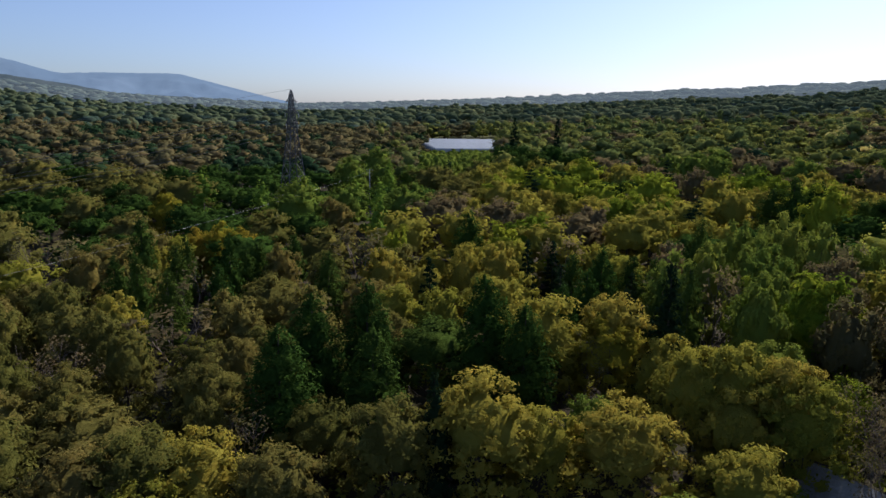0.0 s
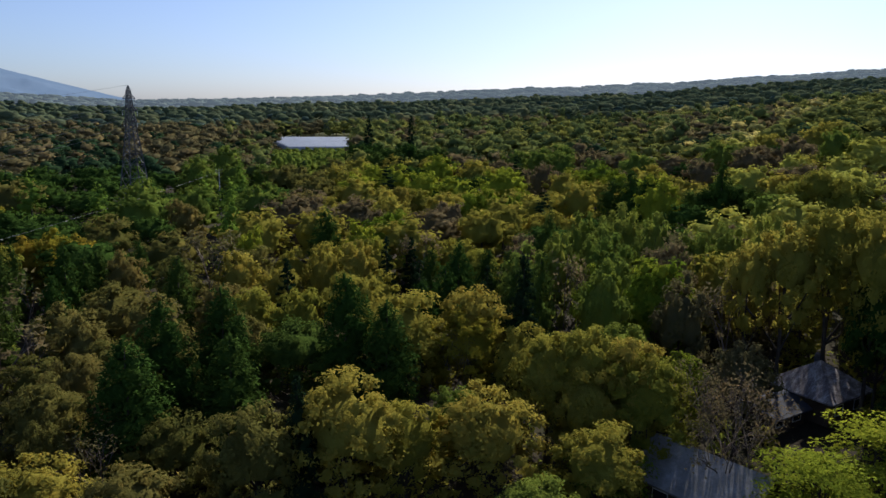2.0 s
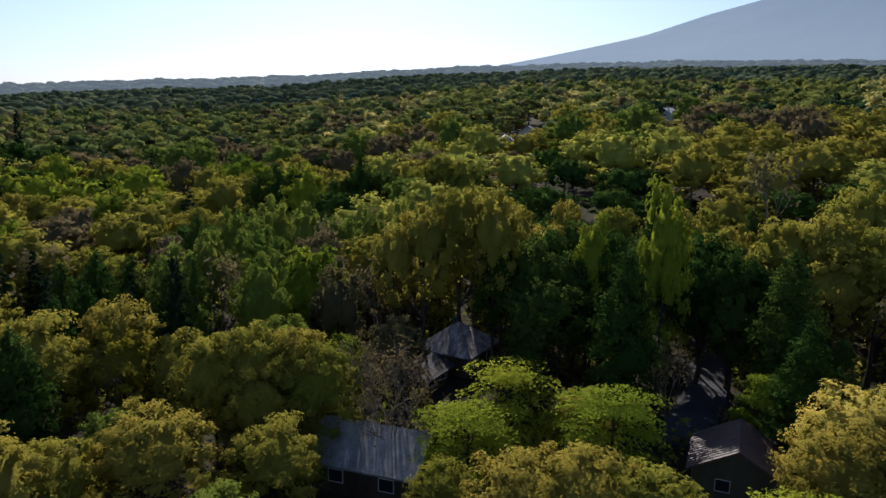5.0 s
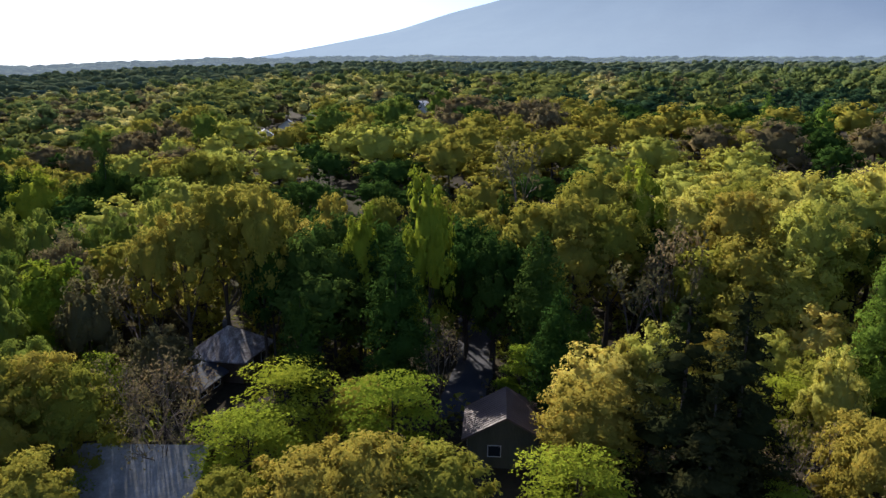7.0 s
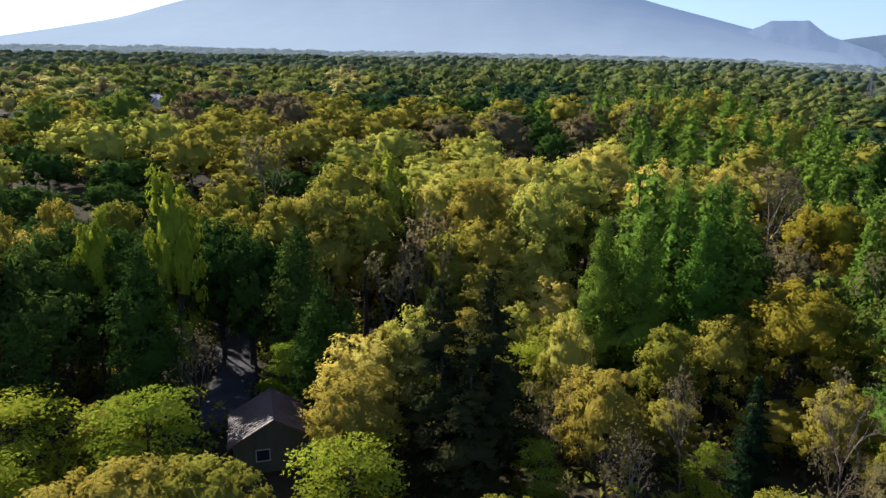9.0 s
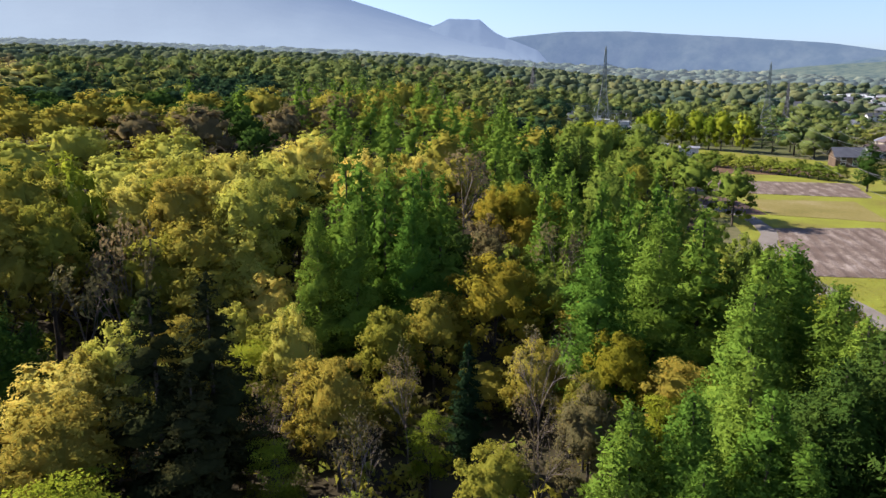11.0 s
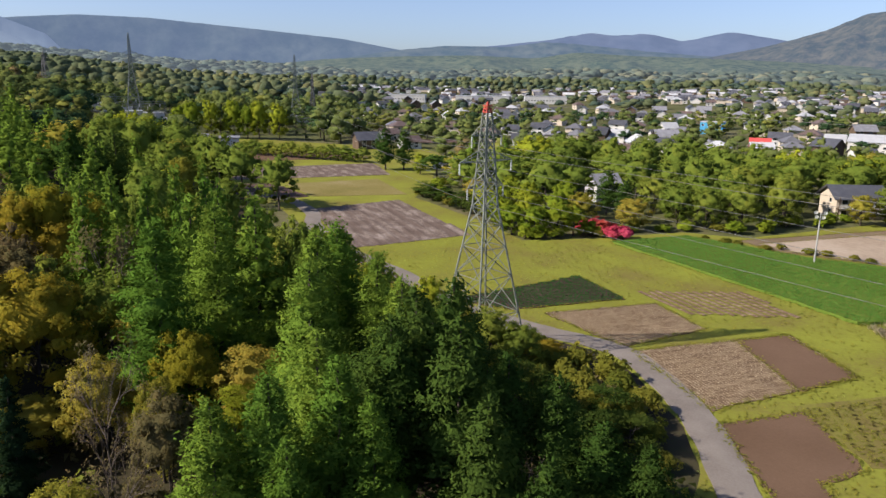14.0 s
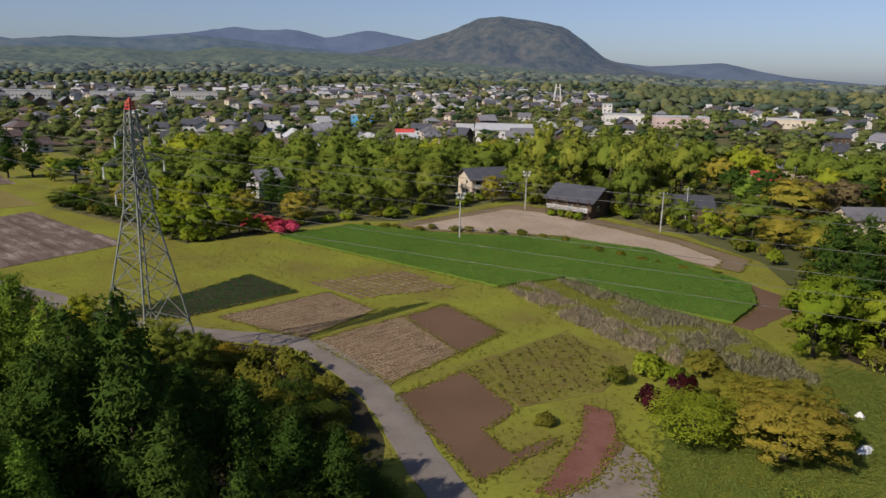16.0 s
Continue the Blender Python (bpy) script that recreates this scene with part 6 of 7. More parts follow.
def woods(name, kind, spots, n, size, label, rng, variants=4, leaf=None):
    """Many trees of one kind that nobody could count, joined."""
    if not spots:
        return
    temps = [template(kind, n, size, 100 + i) for i in range(variants)]
    vs, fs, ms, ns, base = [], [], [], [], 0
    for x, y, h, r in spots:
        v, f, m, nr = temps[int(rng.integers(0, variants))]
        a = rng.uniform(0, 2 * math.pi)
        ca, sa = math.cos(a), math.sin(a)
        ns.append(np.column_stack([nr[:, 0] * ca - nr[:, 1] * sa, nr[:, 0] * sa + nr[:, 1] * ca, nr[:, 2]]))
        c, s = math.cos(a) * r, math.sin(a) * r
        p = np.column_stack([v[:, 0] * c - v[:, 1] * s + x, v[:, 0] * s + v[:, 1] * c + y, v[:, 2] * h + zat(x, y) - 0.1])
        vs.append(p)
        fs.append(f + base)
        ms.append(m)
        base += len(p)
    me = face_mesh(name, np.concatenate(vs), np.concatenate(fs), [leaf or KINDS[kind][4], BARK], np.concatenate(ms), normals=np.concatenate(ns))
    tagged(new(name, me), label, "woods", kind="stuff")


WOOD_NAMES = {"o": "olive_oak_woods", "p": "pale_oak_woods", "r": "rusty_oak_woods", "q": "dull_oak_woods", "m": "maple_woods", "n": "green_broadleaf_woods", "g": "pine_woods", "l": "larch_woods", "f": "fir_woods"}


def scatter(dmin, dmax, gap, tries, rng):
    spots = {k: [] for k in WOOD_NAMES}
    apart = Spread(gap * 2 + 8)
    for x, y, r in TREES:
        apart.put(x, y, r * 0.6)
    for _ in range(tries):
        az, d = rng.uniform(-202, 38), math.sqrt(rng.uniform(dmin ** 2, dmax ** 2))
        x, y = polar(az, d)
        g = gap
        if town_share(x, y) > rng.random():
            continue
        if not free(x, y, gap * 1.2) or not apart.ok(x, y, g * 0.5):
            continue
        k = species(x, y, rng)
        h = rng.uniform(12, 17) * (1.12 if k in "glf" else 1.0)
        r = gap * (rng.uniform(0.56, 0.86) if d < 640 else rng.uniform(0.44, 0.76)) * (0.85 if k in "glf" else 1.0)
        if town_share(x, y) > 0.3:
            h, r = h * 0.62, r * 0.74
        if d < 270 and az < -135:
            h *= 0.8
        bearing = math.degrees(math.atan2(-x, y))
        if 162 < bearing < 182 and math.hypot(x, y) < 175:
            h, r = h * 0.55, r * 0.7
        for a0, z0, d0 in SIGHT:
            if abs(az - a0) < 1.1 and 100 < d < d0:
                h = min(h, 32 + (z0 - 32) * d / d0 - zat(x, y))
        if h < 3 or hides(x, y, h):
            continue
        apart.put(x, y, g * 0.5)
        spots[k].append((x, y, h, r))
    return spots


def town_share(x, y):
    """How much of the land is built up."""
    az, d = math.degrees(math.atan2(-x, y)), math.hypot(x, y)
    if az > 160:
        az -= 360
    if az > -128 or az < -200 or d < 250 or d > 1400 or (az < -178 and d > 750):
        return 0.0
    v = noise.noise(Vector((x / 120.0, y / 120.0, 20.0)))
    edge = min(1.0, (-128 - az) / 6.0) * min(1.0, (d - 230) / 60.0) * min(1.0, (1400 - d) / 300.0)
    return max(0.0, min(0.95, (0.62 if d < 480 else 0.82) + 0.5 * v)) * edge


# leaf colours by distance; past the near woods haze is painted into them
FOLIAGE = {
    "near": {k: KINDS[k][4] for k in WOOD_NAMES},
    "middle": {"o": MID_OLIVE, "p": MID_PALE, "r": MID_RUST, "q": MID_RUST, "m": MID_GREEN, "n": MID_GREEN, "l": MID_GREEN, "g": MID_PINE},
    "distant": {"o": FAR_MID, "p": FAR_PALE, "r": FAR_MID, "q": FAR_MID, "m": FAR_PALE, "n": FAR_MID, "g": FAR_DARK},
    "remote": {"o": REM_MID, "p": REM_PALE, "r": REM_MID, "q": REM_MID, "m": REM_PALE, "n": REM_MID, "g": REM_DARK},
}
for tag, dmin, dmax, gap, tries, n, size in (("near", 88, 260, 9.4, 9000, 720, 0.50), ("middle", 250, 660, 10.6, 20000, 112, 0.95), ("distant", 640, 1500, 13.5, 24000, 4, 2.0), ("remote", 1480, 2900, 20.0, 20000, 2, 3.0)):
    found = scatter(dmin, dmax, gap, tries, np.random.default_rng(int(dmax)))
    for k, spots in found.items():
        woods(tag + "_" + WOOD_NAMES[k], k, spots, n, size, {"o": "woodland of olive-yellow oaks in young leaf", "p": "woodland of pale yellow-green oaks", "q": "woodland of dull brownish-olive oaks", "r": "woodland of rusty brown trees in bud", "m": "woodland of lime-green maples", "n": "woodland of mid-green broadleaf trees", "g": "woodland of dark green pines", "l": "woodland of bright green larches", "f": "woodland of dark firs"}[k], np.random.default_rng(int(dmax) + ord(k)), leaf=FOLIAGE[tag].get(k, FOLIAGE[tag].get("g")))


# ---- pylons and wires ----
def pylon(name, label, x, y, rot, h, base, arms, mat, top_red=False, thin=1.0, single=False):
    """A lattice tower: legs, braced panels, arms with insulators. arms: (height, reach) pairs."""
    ob = new(name)
    ob.matrix_basis = pose(x, y, zat(x, y), 0, 0, rot)
    waist = arms[-1][0] - 2.0 if arms else h * 0.6

    def half(z):
        if z < waist:
            return base / 2 + (base * 0.13 - base / 2) * z / waist
        return base * 0.13 + (0.28 - base * 0.13) * (z - waist) / (h - waist)
    for sx, sy in ((-1, -1), (1, -1), (1, 1), (-1, 1)):
        g = Geo()
        for z0, z1 in ((0, waist), (waist, h - 1.2)):
            g.beam((sx * half(z0), sy * half(z0), z0), (sx * half(z1), sy * half(z1), z1), 0.20 * thin)
        part("leg", g.mesh("leg", [mat]), ob)
    zs = [0.0]
    while zs[-1] < h - 2.2:
        zs.append(min(h - 1.2, zs[-1] + max(1.2, half(zs[-1]) * 1.45)))
    g = Geo()
    for z0, z1 in zip(zs, zs[1:]):
        a, b = half(z0), half(z1)
        ca, cb = [(-a, -a), (a, -a), (a, a), (-a, a)], [(-b, -b), (b, -b), (b, b), (-b, b)]
        for i in range(4):
            j = (i + 1) % 4
            g.beam((*ca[i], z0), (*cb[j], z1), 0.10 * thin)
            g.beam((*ca[j], z0), (*cb[i], z1), 0.10 * thin)
            g.beam((*cb[i], z1), (*cb[j], z1), 0.09 * thin)
            if single:
                for k in range(3):
                    one = Geo()
                    one.add(g.v[k], [(0, 1, 5, 4), (1, 2, 6, 5), (2, 3, 7, 6), (3, 0, 4, 7), (3, 2, 1, 0), (4, 5, 6, 7)])
                    part("brace", one.mesh("brace", [mat]), ob)
                g = Geo()
    if g.n:
        tagged(part("bracing", g.mesh("bracing", [mat]), ob), kind="stuff")
    for z, reach in arms:
        for s in (-1, 1):
            g, w = Geo(), half(z)
            tip = (0, s * reach, z)
            for sx in (-1, 1):
                g.beam((sx * w, s * w, z), tip, 0.11 * thin)
                g.beam((sx * w, s * w, z + 1.1), tip, 0.09 * thin)
                for f in (0.35, 0.68):
                    p = Vector((sx * w, s * w, z)).lerp(Vector(tip), f)
                    q = Vector((sx * w, s * w, z + 1.1)).lerp(Vector(tip), f)
                    g.beam(p, q, 0.07 * thin)
            arm = part("cross_arm", g.mesh("cross_arm", [mat]), ob)
            ins = Geo()
            for k in range(7):
                ins.tube([(0, s * reach, z - 0.12 - k * 0.17), (0, s * reach, z - 0.18 - k * 0.17), (0, s * reach, z - 0.26 - k * 0.17)], [0.04, 0.14, 0.04], 7)
            part("insulator", ins.mesh("insulator", [CERAMIC]), arm, "pale ceramic insulator string")
    g = Geo()
    for sx, sy in ((-1, -1), (1, -1), (1, 1), (-1, 1)):
        q = half(h - 1.2)
        g.beam((sx * q, sy * q, h - 1.2), (0, 0, h), 0.14 * thin)
    part("peak", g.mesh("peak", [REDPAINT if top_red else mat]), ob)
    if top_red:
        g = Geo()
        for k in range(3):
            g.box((-0.36, -0.36, h - 1.2 + k * 0.34), (0.36, 0.36, h - 1.05 + k * 0.34))
        part("warning_collar", g.mesh("warning_collar", [REDPAINT]), ob, "red and white painted tower top")
    for sx, sy in ((-1, -1), (1, -1), (1, 1), (-1, 1)):
        g = Geo()
        g.box((sx * base / 2 - 0.4, sy * base / 2 - 0.4, -0.3), (sx * base / 2 + 0.4, sy * base / 2 + 0.4, 0.35))
        part("footing", g.mesh("footing", [CONCRETE]), ob)
    tagged(ob, label, "pylon", "power pylons")
    return ob


def wire(a, b, sag, radius, label, name="power_line"):
    a, b = np.array(a, dtype=float), np.array(b, dtype=float)
    t = np.linspace(0, 1, 40)
    p = a + (b - a) * t[:, None]
    p[:, 2] -= 4 * sag * t * (1 - t)
    g = Geo()
    g.tube(p, [radius] * 40, 4)
    tagged(new(name, g.mesh(name, [WIRE])), label, "cable", "overhead wires")


B, P2, A, Q = np.array([49.6, -62.0]), np.array([-232.9, -6.6]), np.array(polar(11.85, 195)), np.array([-240.0, 30.0])
ARMS_B = ((25.85, 2.13), (22.98, 3.77), (20.11, 2.62))
ARMS_Q = ((24.5, 2.6), (21.0, 4.6), (17.5, 3.2))
ARMS_A = ((33.2, 3.2), (30.4, 3.8), (27.6, 3.4))


def turn(a, b):
    return math.degrees(math.atan2(b[1] - a[1], b[0] - a[0]))


pylon("pylon", "galvanised lattice pylon with red top in the field", B[0], B[1], turn(B, P2), 29.5, 7.7, ARMS_B, STEEL, True, thin=0.8, single=True)
pylon("pylon", "galvanised lattice pylon out in the wood", P2[0], P2[1], turn(B, P2), 34.0 - zat(*P2), 7.2, tuple((z + 4.0 - zat(*P2), r) for z, r in ARMS_B), STEEL)
pylon("pylon", "dark weathered lattice pylon rising from the wood", A[0], A[1], turn(A, Q), 36.6 - zat(*A), 7.4, ARMS_A, RUSTSTEEL, single=True)
pylon("pylon", "dark weathered lattice pylon beyond the wood", Q[0], Q[1], turn(A, Q), 30.0, 7.0, ARMS_Q, RUSTSTEEL)


def span(p, q, zp, zq, reach_p, reach_q, sag, radius, ground_wire):
    u = (q - p) / np.linalg.norm(q - p)
    n = np.array([-u[1], u[0]])
    for (z0, r0, z1, r1) in zip(zp, reach_p, zq, reach_q):
        for s in (-1, 1):
            a, b = p + n * r0 * s, q + n * r1 * s
            wire((*a, z0 - 1.35), (*b, z1 - 1.35), sag, radius, "bare aluminium power line between pylons")
    wire((*p, ground_wire[0]), (*q, ground_wire[1]), sag * 0.8, radius * 0.7, "thin earth wire between pylon tops")


span(B, P2, [z for z, r in ARMS_B], [z + 4.0 for z, r in ARMS_B], [r for z, r in ARMS_B], [r for z, r in ARMS_B], 2.5, 0.016, (29.5, 34.0))
span(A, Q, [z + zat(*A) for z, r in ARMS_A], [z + zat(*Q) for z, r in ARMS_Q], [3.2, 3.8, 3.4], [2.6, 4.6, 3.2], 13.0, 0.035, (36.6, 30.0 + zat(*Q)))
# onward lines from the first field pylon to the far pylons by the substation
C = np.array(polar(-114.65, 450))
D = np.array(polar(-126.3, 470))
E2 = np.array(polar(-127.6, 520))
pylon("pylon", "distant grey lattice pylon above the substation", C[0], C[1], turn(C, B), 54.5 - zat(*C), 8.5, ((36.5, 4.0), (32.5, 4.6), (28.5, 4.2)), STEEL, thin=1.6)
pylon("pylon", "distant grey lattice pylon above the trees", D[0], D[1], turn(D, B), 45.0 - zat(*D), 8.5, ((30.5, 4.0), (27.0, 4.6), (23.5, 4.2)), STEEL, thin=1.6)
pylon("pylon", "slim distant lattice pylon above the trees", E2[0], E2[1], 30, 34.0 - zat(*E2), 5.0, ((26.0, 3.0), (22.0, 3.0)), RUSTSTEEL, thin=1.4)
F = np.array(polar(-109.2, 560))
pylon("pylon", "slim distant lattice pylon above the trees", F[0], F[1], 30, 46.0 - zat(*F), 6.0, ((30.0, 3.0), (26.0, 3.0)), RUSTSTEEL, thin=1.4)
span(B, D, [z for z, r in ARMS_B], [z + zat(*D) for z in (30.5, 27.0, 23.5)], [r for z, r in ARMS_B], [4.0, 4.6, 4.2], 7.0, 0.02, (29.5, 45.0))
# single cable across the wood to a small timber pole line
wire((-62.0, 40.0, 13.0), (-21.0, 205.0, 14.0), 1.5, 0.018, "single cable strung across the wood", "overhead_cable")


def pole(name, x, y, h, label, lamps=0):
    ob = new(name)
    ob.matrix_basis = pose(x, y, zat(x, y), 0, 0, 12)
    g = Geo()
    g.tube([(0, 0, -0.3), (0, 0, h * 0.5), (0, 0, h)], [0.16, 0.13, 0.10], 8)
    part("mast", g.mesh("mast", [CONCRETE]), ob)
    g = Geo()
    g.box((-0.9, -0.06, h - 0.5), (0.9, 0.06, h - 0.38))
    g.box((-0.7, -0.06, h - 1.3), (0.7, 0.06, h - 1.18))
    bar = part("crossbar", g.mesh("crossbar", [STEEL]), ob)
    for k in range(lamps):
        g = Geo()
        px, pz = (-0.75, 0.75, -0.55, 0.55)[k % 4], (h - 0.38, h - 0.38, h - 1.18, h - 1.18)[k % 4]
        g.tube([(px, 0.02, pz), (px, 0.10, pz + 0.12), (px, 0.32, pz + 0.34)], [0.10, 0.24, 0.34], 10)
        part("floodlight", g.mesh("floodlight", [TRIM]), bar, "white round floodlight")
    if not lamps:
        for px in (-0.8, 0.0, 0.8):
            g = Geo()
            g.tube([(px, 0, h - 0.38), (px, 0, h - 0.25), (px, 0, h - 0.12)], [0.05, 0.09, 0.04], 6)
            part("insulator", g.mesh("insulator", [CERAMIC]), bar)
    tagged(ob, label, "pole", "poles")


pole("floodlight_pole", 33.2, -136.6, 9.6, "tall pole with four white floodlights", 4)
pole("floodlight_pole", 25.8, -175.4, 9.6, "tall pole with four white floodlights", 4)
pole("utility_pole", -6.5, -158.0, 9.0, "concrete utility pole by the sports ground")
pole("utility_pole", -12.0, -166.5, 9.0, "concrete utility pole beside low houses")
pole("utility_pole", -21.0, 205.0, 14.5, "concrete utility pole standing in the wood")
pole("utility_pole", -62.0, 40.0, 13.3, "concrete utility pole standing in the wood")


def mast_tower(x, y, h):
    ob = new("slanted_tower")
    ob.matrix_basis = pose(x, y, zat(x, y), 0, 0, 10)
    for s in (-1, 1):
        g = Geo()
        g.beam((s * 4.5, 0, -0.5), (s * 2.0, 0, h), 1.5)
        part("leg", g.mesh("leg", [WHITEWALL]), ob)
    g = Geo()
    g.beam((-2.4, 0, h * 0.8), (2.4, 0, h * 0.8), 1.2)
    part("crossbeam", g.mesh("crossbeam", [WHITEWALL]), ob)
    tagged(ob, "white concrete tower with two slanting legs", "tower")


mast_tower(*polar(-173.75, 900), 21)
house("white_block", "tall slim white tower block", *polar(-177.6, 560), 5, 7, 7, 12.5, 0.5, WHITEWALL, PALEROOF, style="flat", floors=4, category="building")


# ---- crops, reeds, hedges ----
def blades(name, spots, size, h, mat, label, rng, n=5, slim=0.18, category="crop", foot=0.05):
    """Tufts of upright blades."""
    sp = np.asarray(spots)
    c = np.repeat(sp, n, 0)
    a = rng.uniform(0, 2 * math.pi, len(c))
    hh = h * rng.uniform(0.6, 1.15, len(c))
    off = rng.normal(0, size * 0.5, (len(c), 2))
    lean = rng.normal(0, 0.45, (len(c), 2)) * hh[:, None]
    wv = np.column_stack([np.cos(a), np.sin(a)]) * (size * slim * rng.uniform(0.7, 1.4, len(c)))[:, None]
    z = ground_z(c[:, 0], c[:, 1]) + foot
    p = c[:, :2] + off
    v = np.stack([np.column_stack([p - wv, z]), np.column_stack([p + wv, z]), np.column_stack([p + lean + wv * 0.5, z + hh]), np.column_stack([p + lean - wv * 0.5, z + hh * 0.97])], 1).reshape(-1, 3)
    up = np.array([0, 0, 1.0]) + rng.normal(0, 0.25, (len(c), 3))
    up /= np.linalg.norm(up, axis=1)[:, None]
    v = v.reshape(-1, 4, 3)[:, [0, 1, 2]].reshape(-1, 3)
    me = face_mesh(name, v, np.arange(len(v)).reshape(-1, 3), [mat], normals=np.repeat(up, 3, 0))
    tagged(new(name, me), label, category, kind="stuff")


def fill(poly, n, rng, row=None):
    """Random places inside a polygon, or places in rows."""
    p = np.array(poly)
    lo, hi = p.min(0), p.max(0)
    out = []
    if row:
        ang, gap, step = row
        ca, sa = math.cos(radians(ang)), math.sin(radians(ang))
        m, ext = (lo + hi) / 2, float(np.linalg.norm(hi - lo)) / 2
        for i in range(int(2 * ext / gap)):
            for j in range(int(2 * ext / step)):
                u, v = -ext + i * gap + rng.normal(0, gap * 0.06), -ext + j * step + rng.normal(0, step * 0.2)
                x, y = m[0] + u * ca - v * sa, m[1] + u * sa + v * ca
                if inside(x, y, poly):
                    out.append((x, y))
    else:
        while len(out) < n:
            x, y = rng.uniform(lo[0], hi[0]), rng.uniform(lo[1], hi[1])
            if inside(x, y, poly):
                out.append((x, y))
    return out


crop_rng = np.random.default_rng(31)


def road_gap(x, y):
    best = 99.0
    for (x0, y0), (x1, y1) in zip(ROAD, ROAD[1:]):
        u = max(0.0, min(1.0, ((x - x0) * (x1 - x0) + (y - y0) * (y1 - y0)) / ((x1 - x0) ** 2 + (y1 - y0) ** 2)))
        best = min(best, math.hypot(x - x0 - u * (x1 - x0), y - y0 - u * (y1 - y0)))
    return best



FIELD = {nm + str(i): poly for i, (nm, poly, *_) in enumerate(FIELDS)}


def turf(name, spots, size, lift, mat, label, rng, category="grass", flat=1.5, slim=0.5):
    """Low sprays of blades that lie open to the light."""
    sp = np.asarray(spots)
    c = np.column_stack([sp, ground_z(sp[:, 0], sp[:, 1]) + lift + rng.uniform(0, size * 0.3, len(sp))])
    g = Geo()
    up = np.tile([0, 0, 1.0], (len(c), 1))
    g.leaves(c, size, rng, flat, slim=slim, out=up, loose=0.8, keep=0.5)
    tagged(new(name, g.mesh(name, [mat])), label, category, kind="stuff")


def along(poly, gap, width, rng):
    """Ragged places along a plot's edge."""
    out = []
    for (x0, y0), (x1, y1) in zip(poly, poly[1:] + poly[:1]):
        for f in np.arange(0, 1, gap / max(0.5, math.hypot(x1 - x0, y1 - y0))):
            out.append((x0 + (x1 - x0) * f + rng.normal(0, width), y0 + (y1 - y0) * f + rng.normal(0, width)))
    return out


turf("barley", fill(FIELD["barley_plot7"], 46000, crop_rng), 0.46, 0.46, BARLEY, "tall green barley standing thick", crop_rng, "crop", 0.9, 0.35)
dark = FIELD["crop_plot3"]
turf("crop_rows", [p for p in fill(dark, 0, crop_rng, (-35, 0.8, 0.28)) for _ in range(4)], 0.40, 0.15, CROP, "rows of dark green leafy crop", crop_rng, "crop", 0.8, 0.6)
REEDS = [(18.6, -106.3), (14.9, -108.9), (3.2, -97.2), (-7.5, -86.0), (-6.7, -81.0), (-0.9, -85.4), (7.6, -93.2)]
REEDS_FAR = [(10.8, -112.6), (4.9, -112.2), (-3.8, -103.6), (-13.7, -95.6), (-16.4, -88.5), (-22.4, -85.5), (-20.5, -78.6), (-13.5, -80.2), (-8.4, -87.0), (-1.2, -96.9)]
DITCH = [(19.5, -106.4), (9.5, -113.2), (-15.7, -96.8), (-21.0, -86.0), (-19.0, -79.0), (-8.0, -81.0), (3.6, -91.0)]


def patchy(q, lo):
    return noise.noise(Vector((q[0] / 4, q[1] / 4, 1))) + 0.4 * noise.noise(Vector((q[0], q[1], 4))) > lo


for strip, count in ((REEDS, 1500), (REEDS_FAR, 2600)):
    blades("reeds", [q for q in fill(strip, count, crop_rng) if patchy(q, -0.12)], 0.7, 0.8, REED, "pale dry reeds along a ditch", crop_rng, 5, 0.08, "reeds")
    turf("fallen_reeds", [q for q in fill(strip, count * 3, crop_rng) if patchy(q, -0.15)], 0.6, 0.15, REED, "pale fallen reeds along a ditch", crop_rng, "reeds", 1.0, 0.2)
turf("reed_grass", fill(DITCH, 13000, crop_rng), 0.42, 0.08, RANK, "green grass among the reeds", crop_rng)


def on_meadow(q):
    return not any(inside(*q, f[1]) for f in FIELDS) and math.hypot(*q) < 150 and road_gap(*q) > 2.2


MEAD = OPEN[:18] + OPEN[30:]
turf("meadow_grass", [q for q in fill(MEAD, 42000, crop_rng) if on_meadow(q)], 0.42, 0.05, TURF, "yellow-green meadow grass", crop_rng)
turf("meadow_herbs", [q for q in fill(MEAD, 16000, crop_rng) if on_meadow(q) and patchy((q[0] / 2, q[1] / 2), 0.1)], 0.45, 0.05, RANK, "greener patches of herbs in the meadow", crop_rng)
edge = [q for i, f in enumerate(FIELDS) if i < 10 for q in along(f[1], 0.09, 0.30, crop_rng)]
turf("field_margins", edge, 0.36, 0.12, TURF, "ragged grass margins round the plots", crop_rng)
lane = [(x + crop_rng.normal(0, 0.25), y + crop_rng.normal(0, 0.25)) for x, y in fill(MEAD, 30000, crop_rng) if 1.7 < road_gap(x, y) < 2.5]
turf("lane_verge", lane, 0.45, 0.06, RANK, "green grass verge along the lane", crop_rng)
TUFTS = [(17.0, -72.8), (7.0, -88.1), (-1.0, -79.0), (1.8, -71.8), (8.7, -65.5)]
turf("fallow_turf", fill(TUFTS, 2600, crop_rng), 0.34, 0.04, TURF, "thin grass on the fallow plot", crop_rng)
turf("seedling_rows", [p for p in fill(TUFTS, 0, crop_rng, (24, 1.4, 0.9)) if crop_rng.random() < 0.75 for _ in range(int(crop_rng.integers(1, 4)))], 0.46, 0.11, DARKTUFT, "rows of dark tufts in the meadow", crop_rng, "crop", 0.5)
VERGE = [(-4, -43), (-12, -46), (-26, -60), (-31, -84), (-24, -86), (-20, -76), (-12, -74), (-5, -66), (-4.2, -58), (-4.8, -50)]
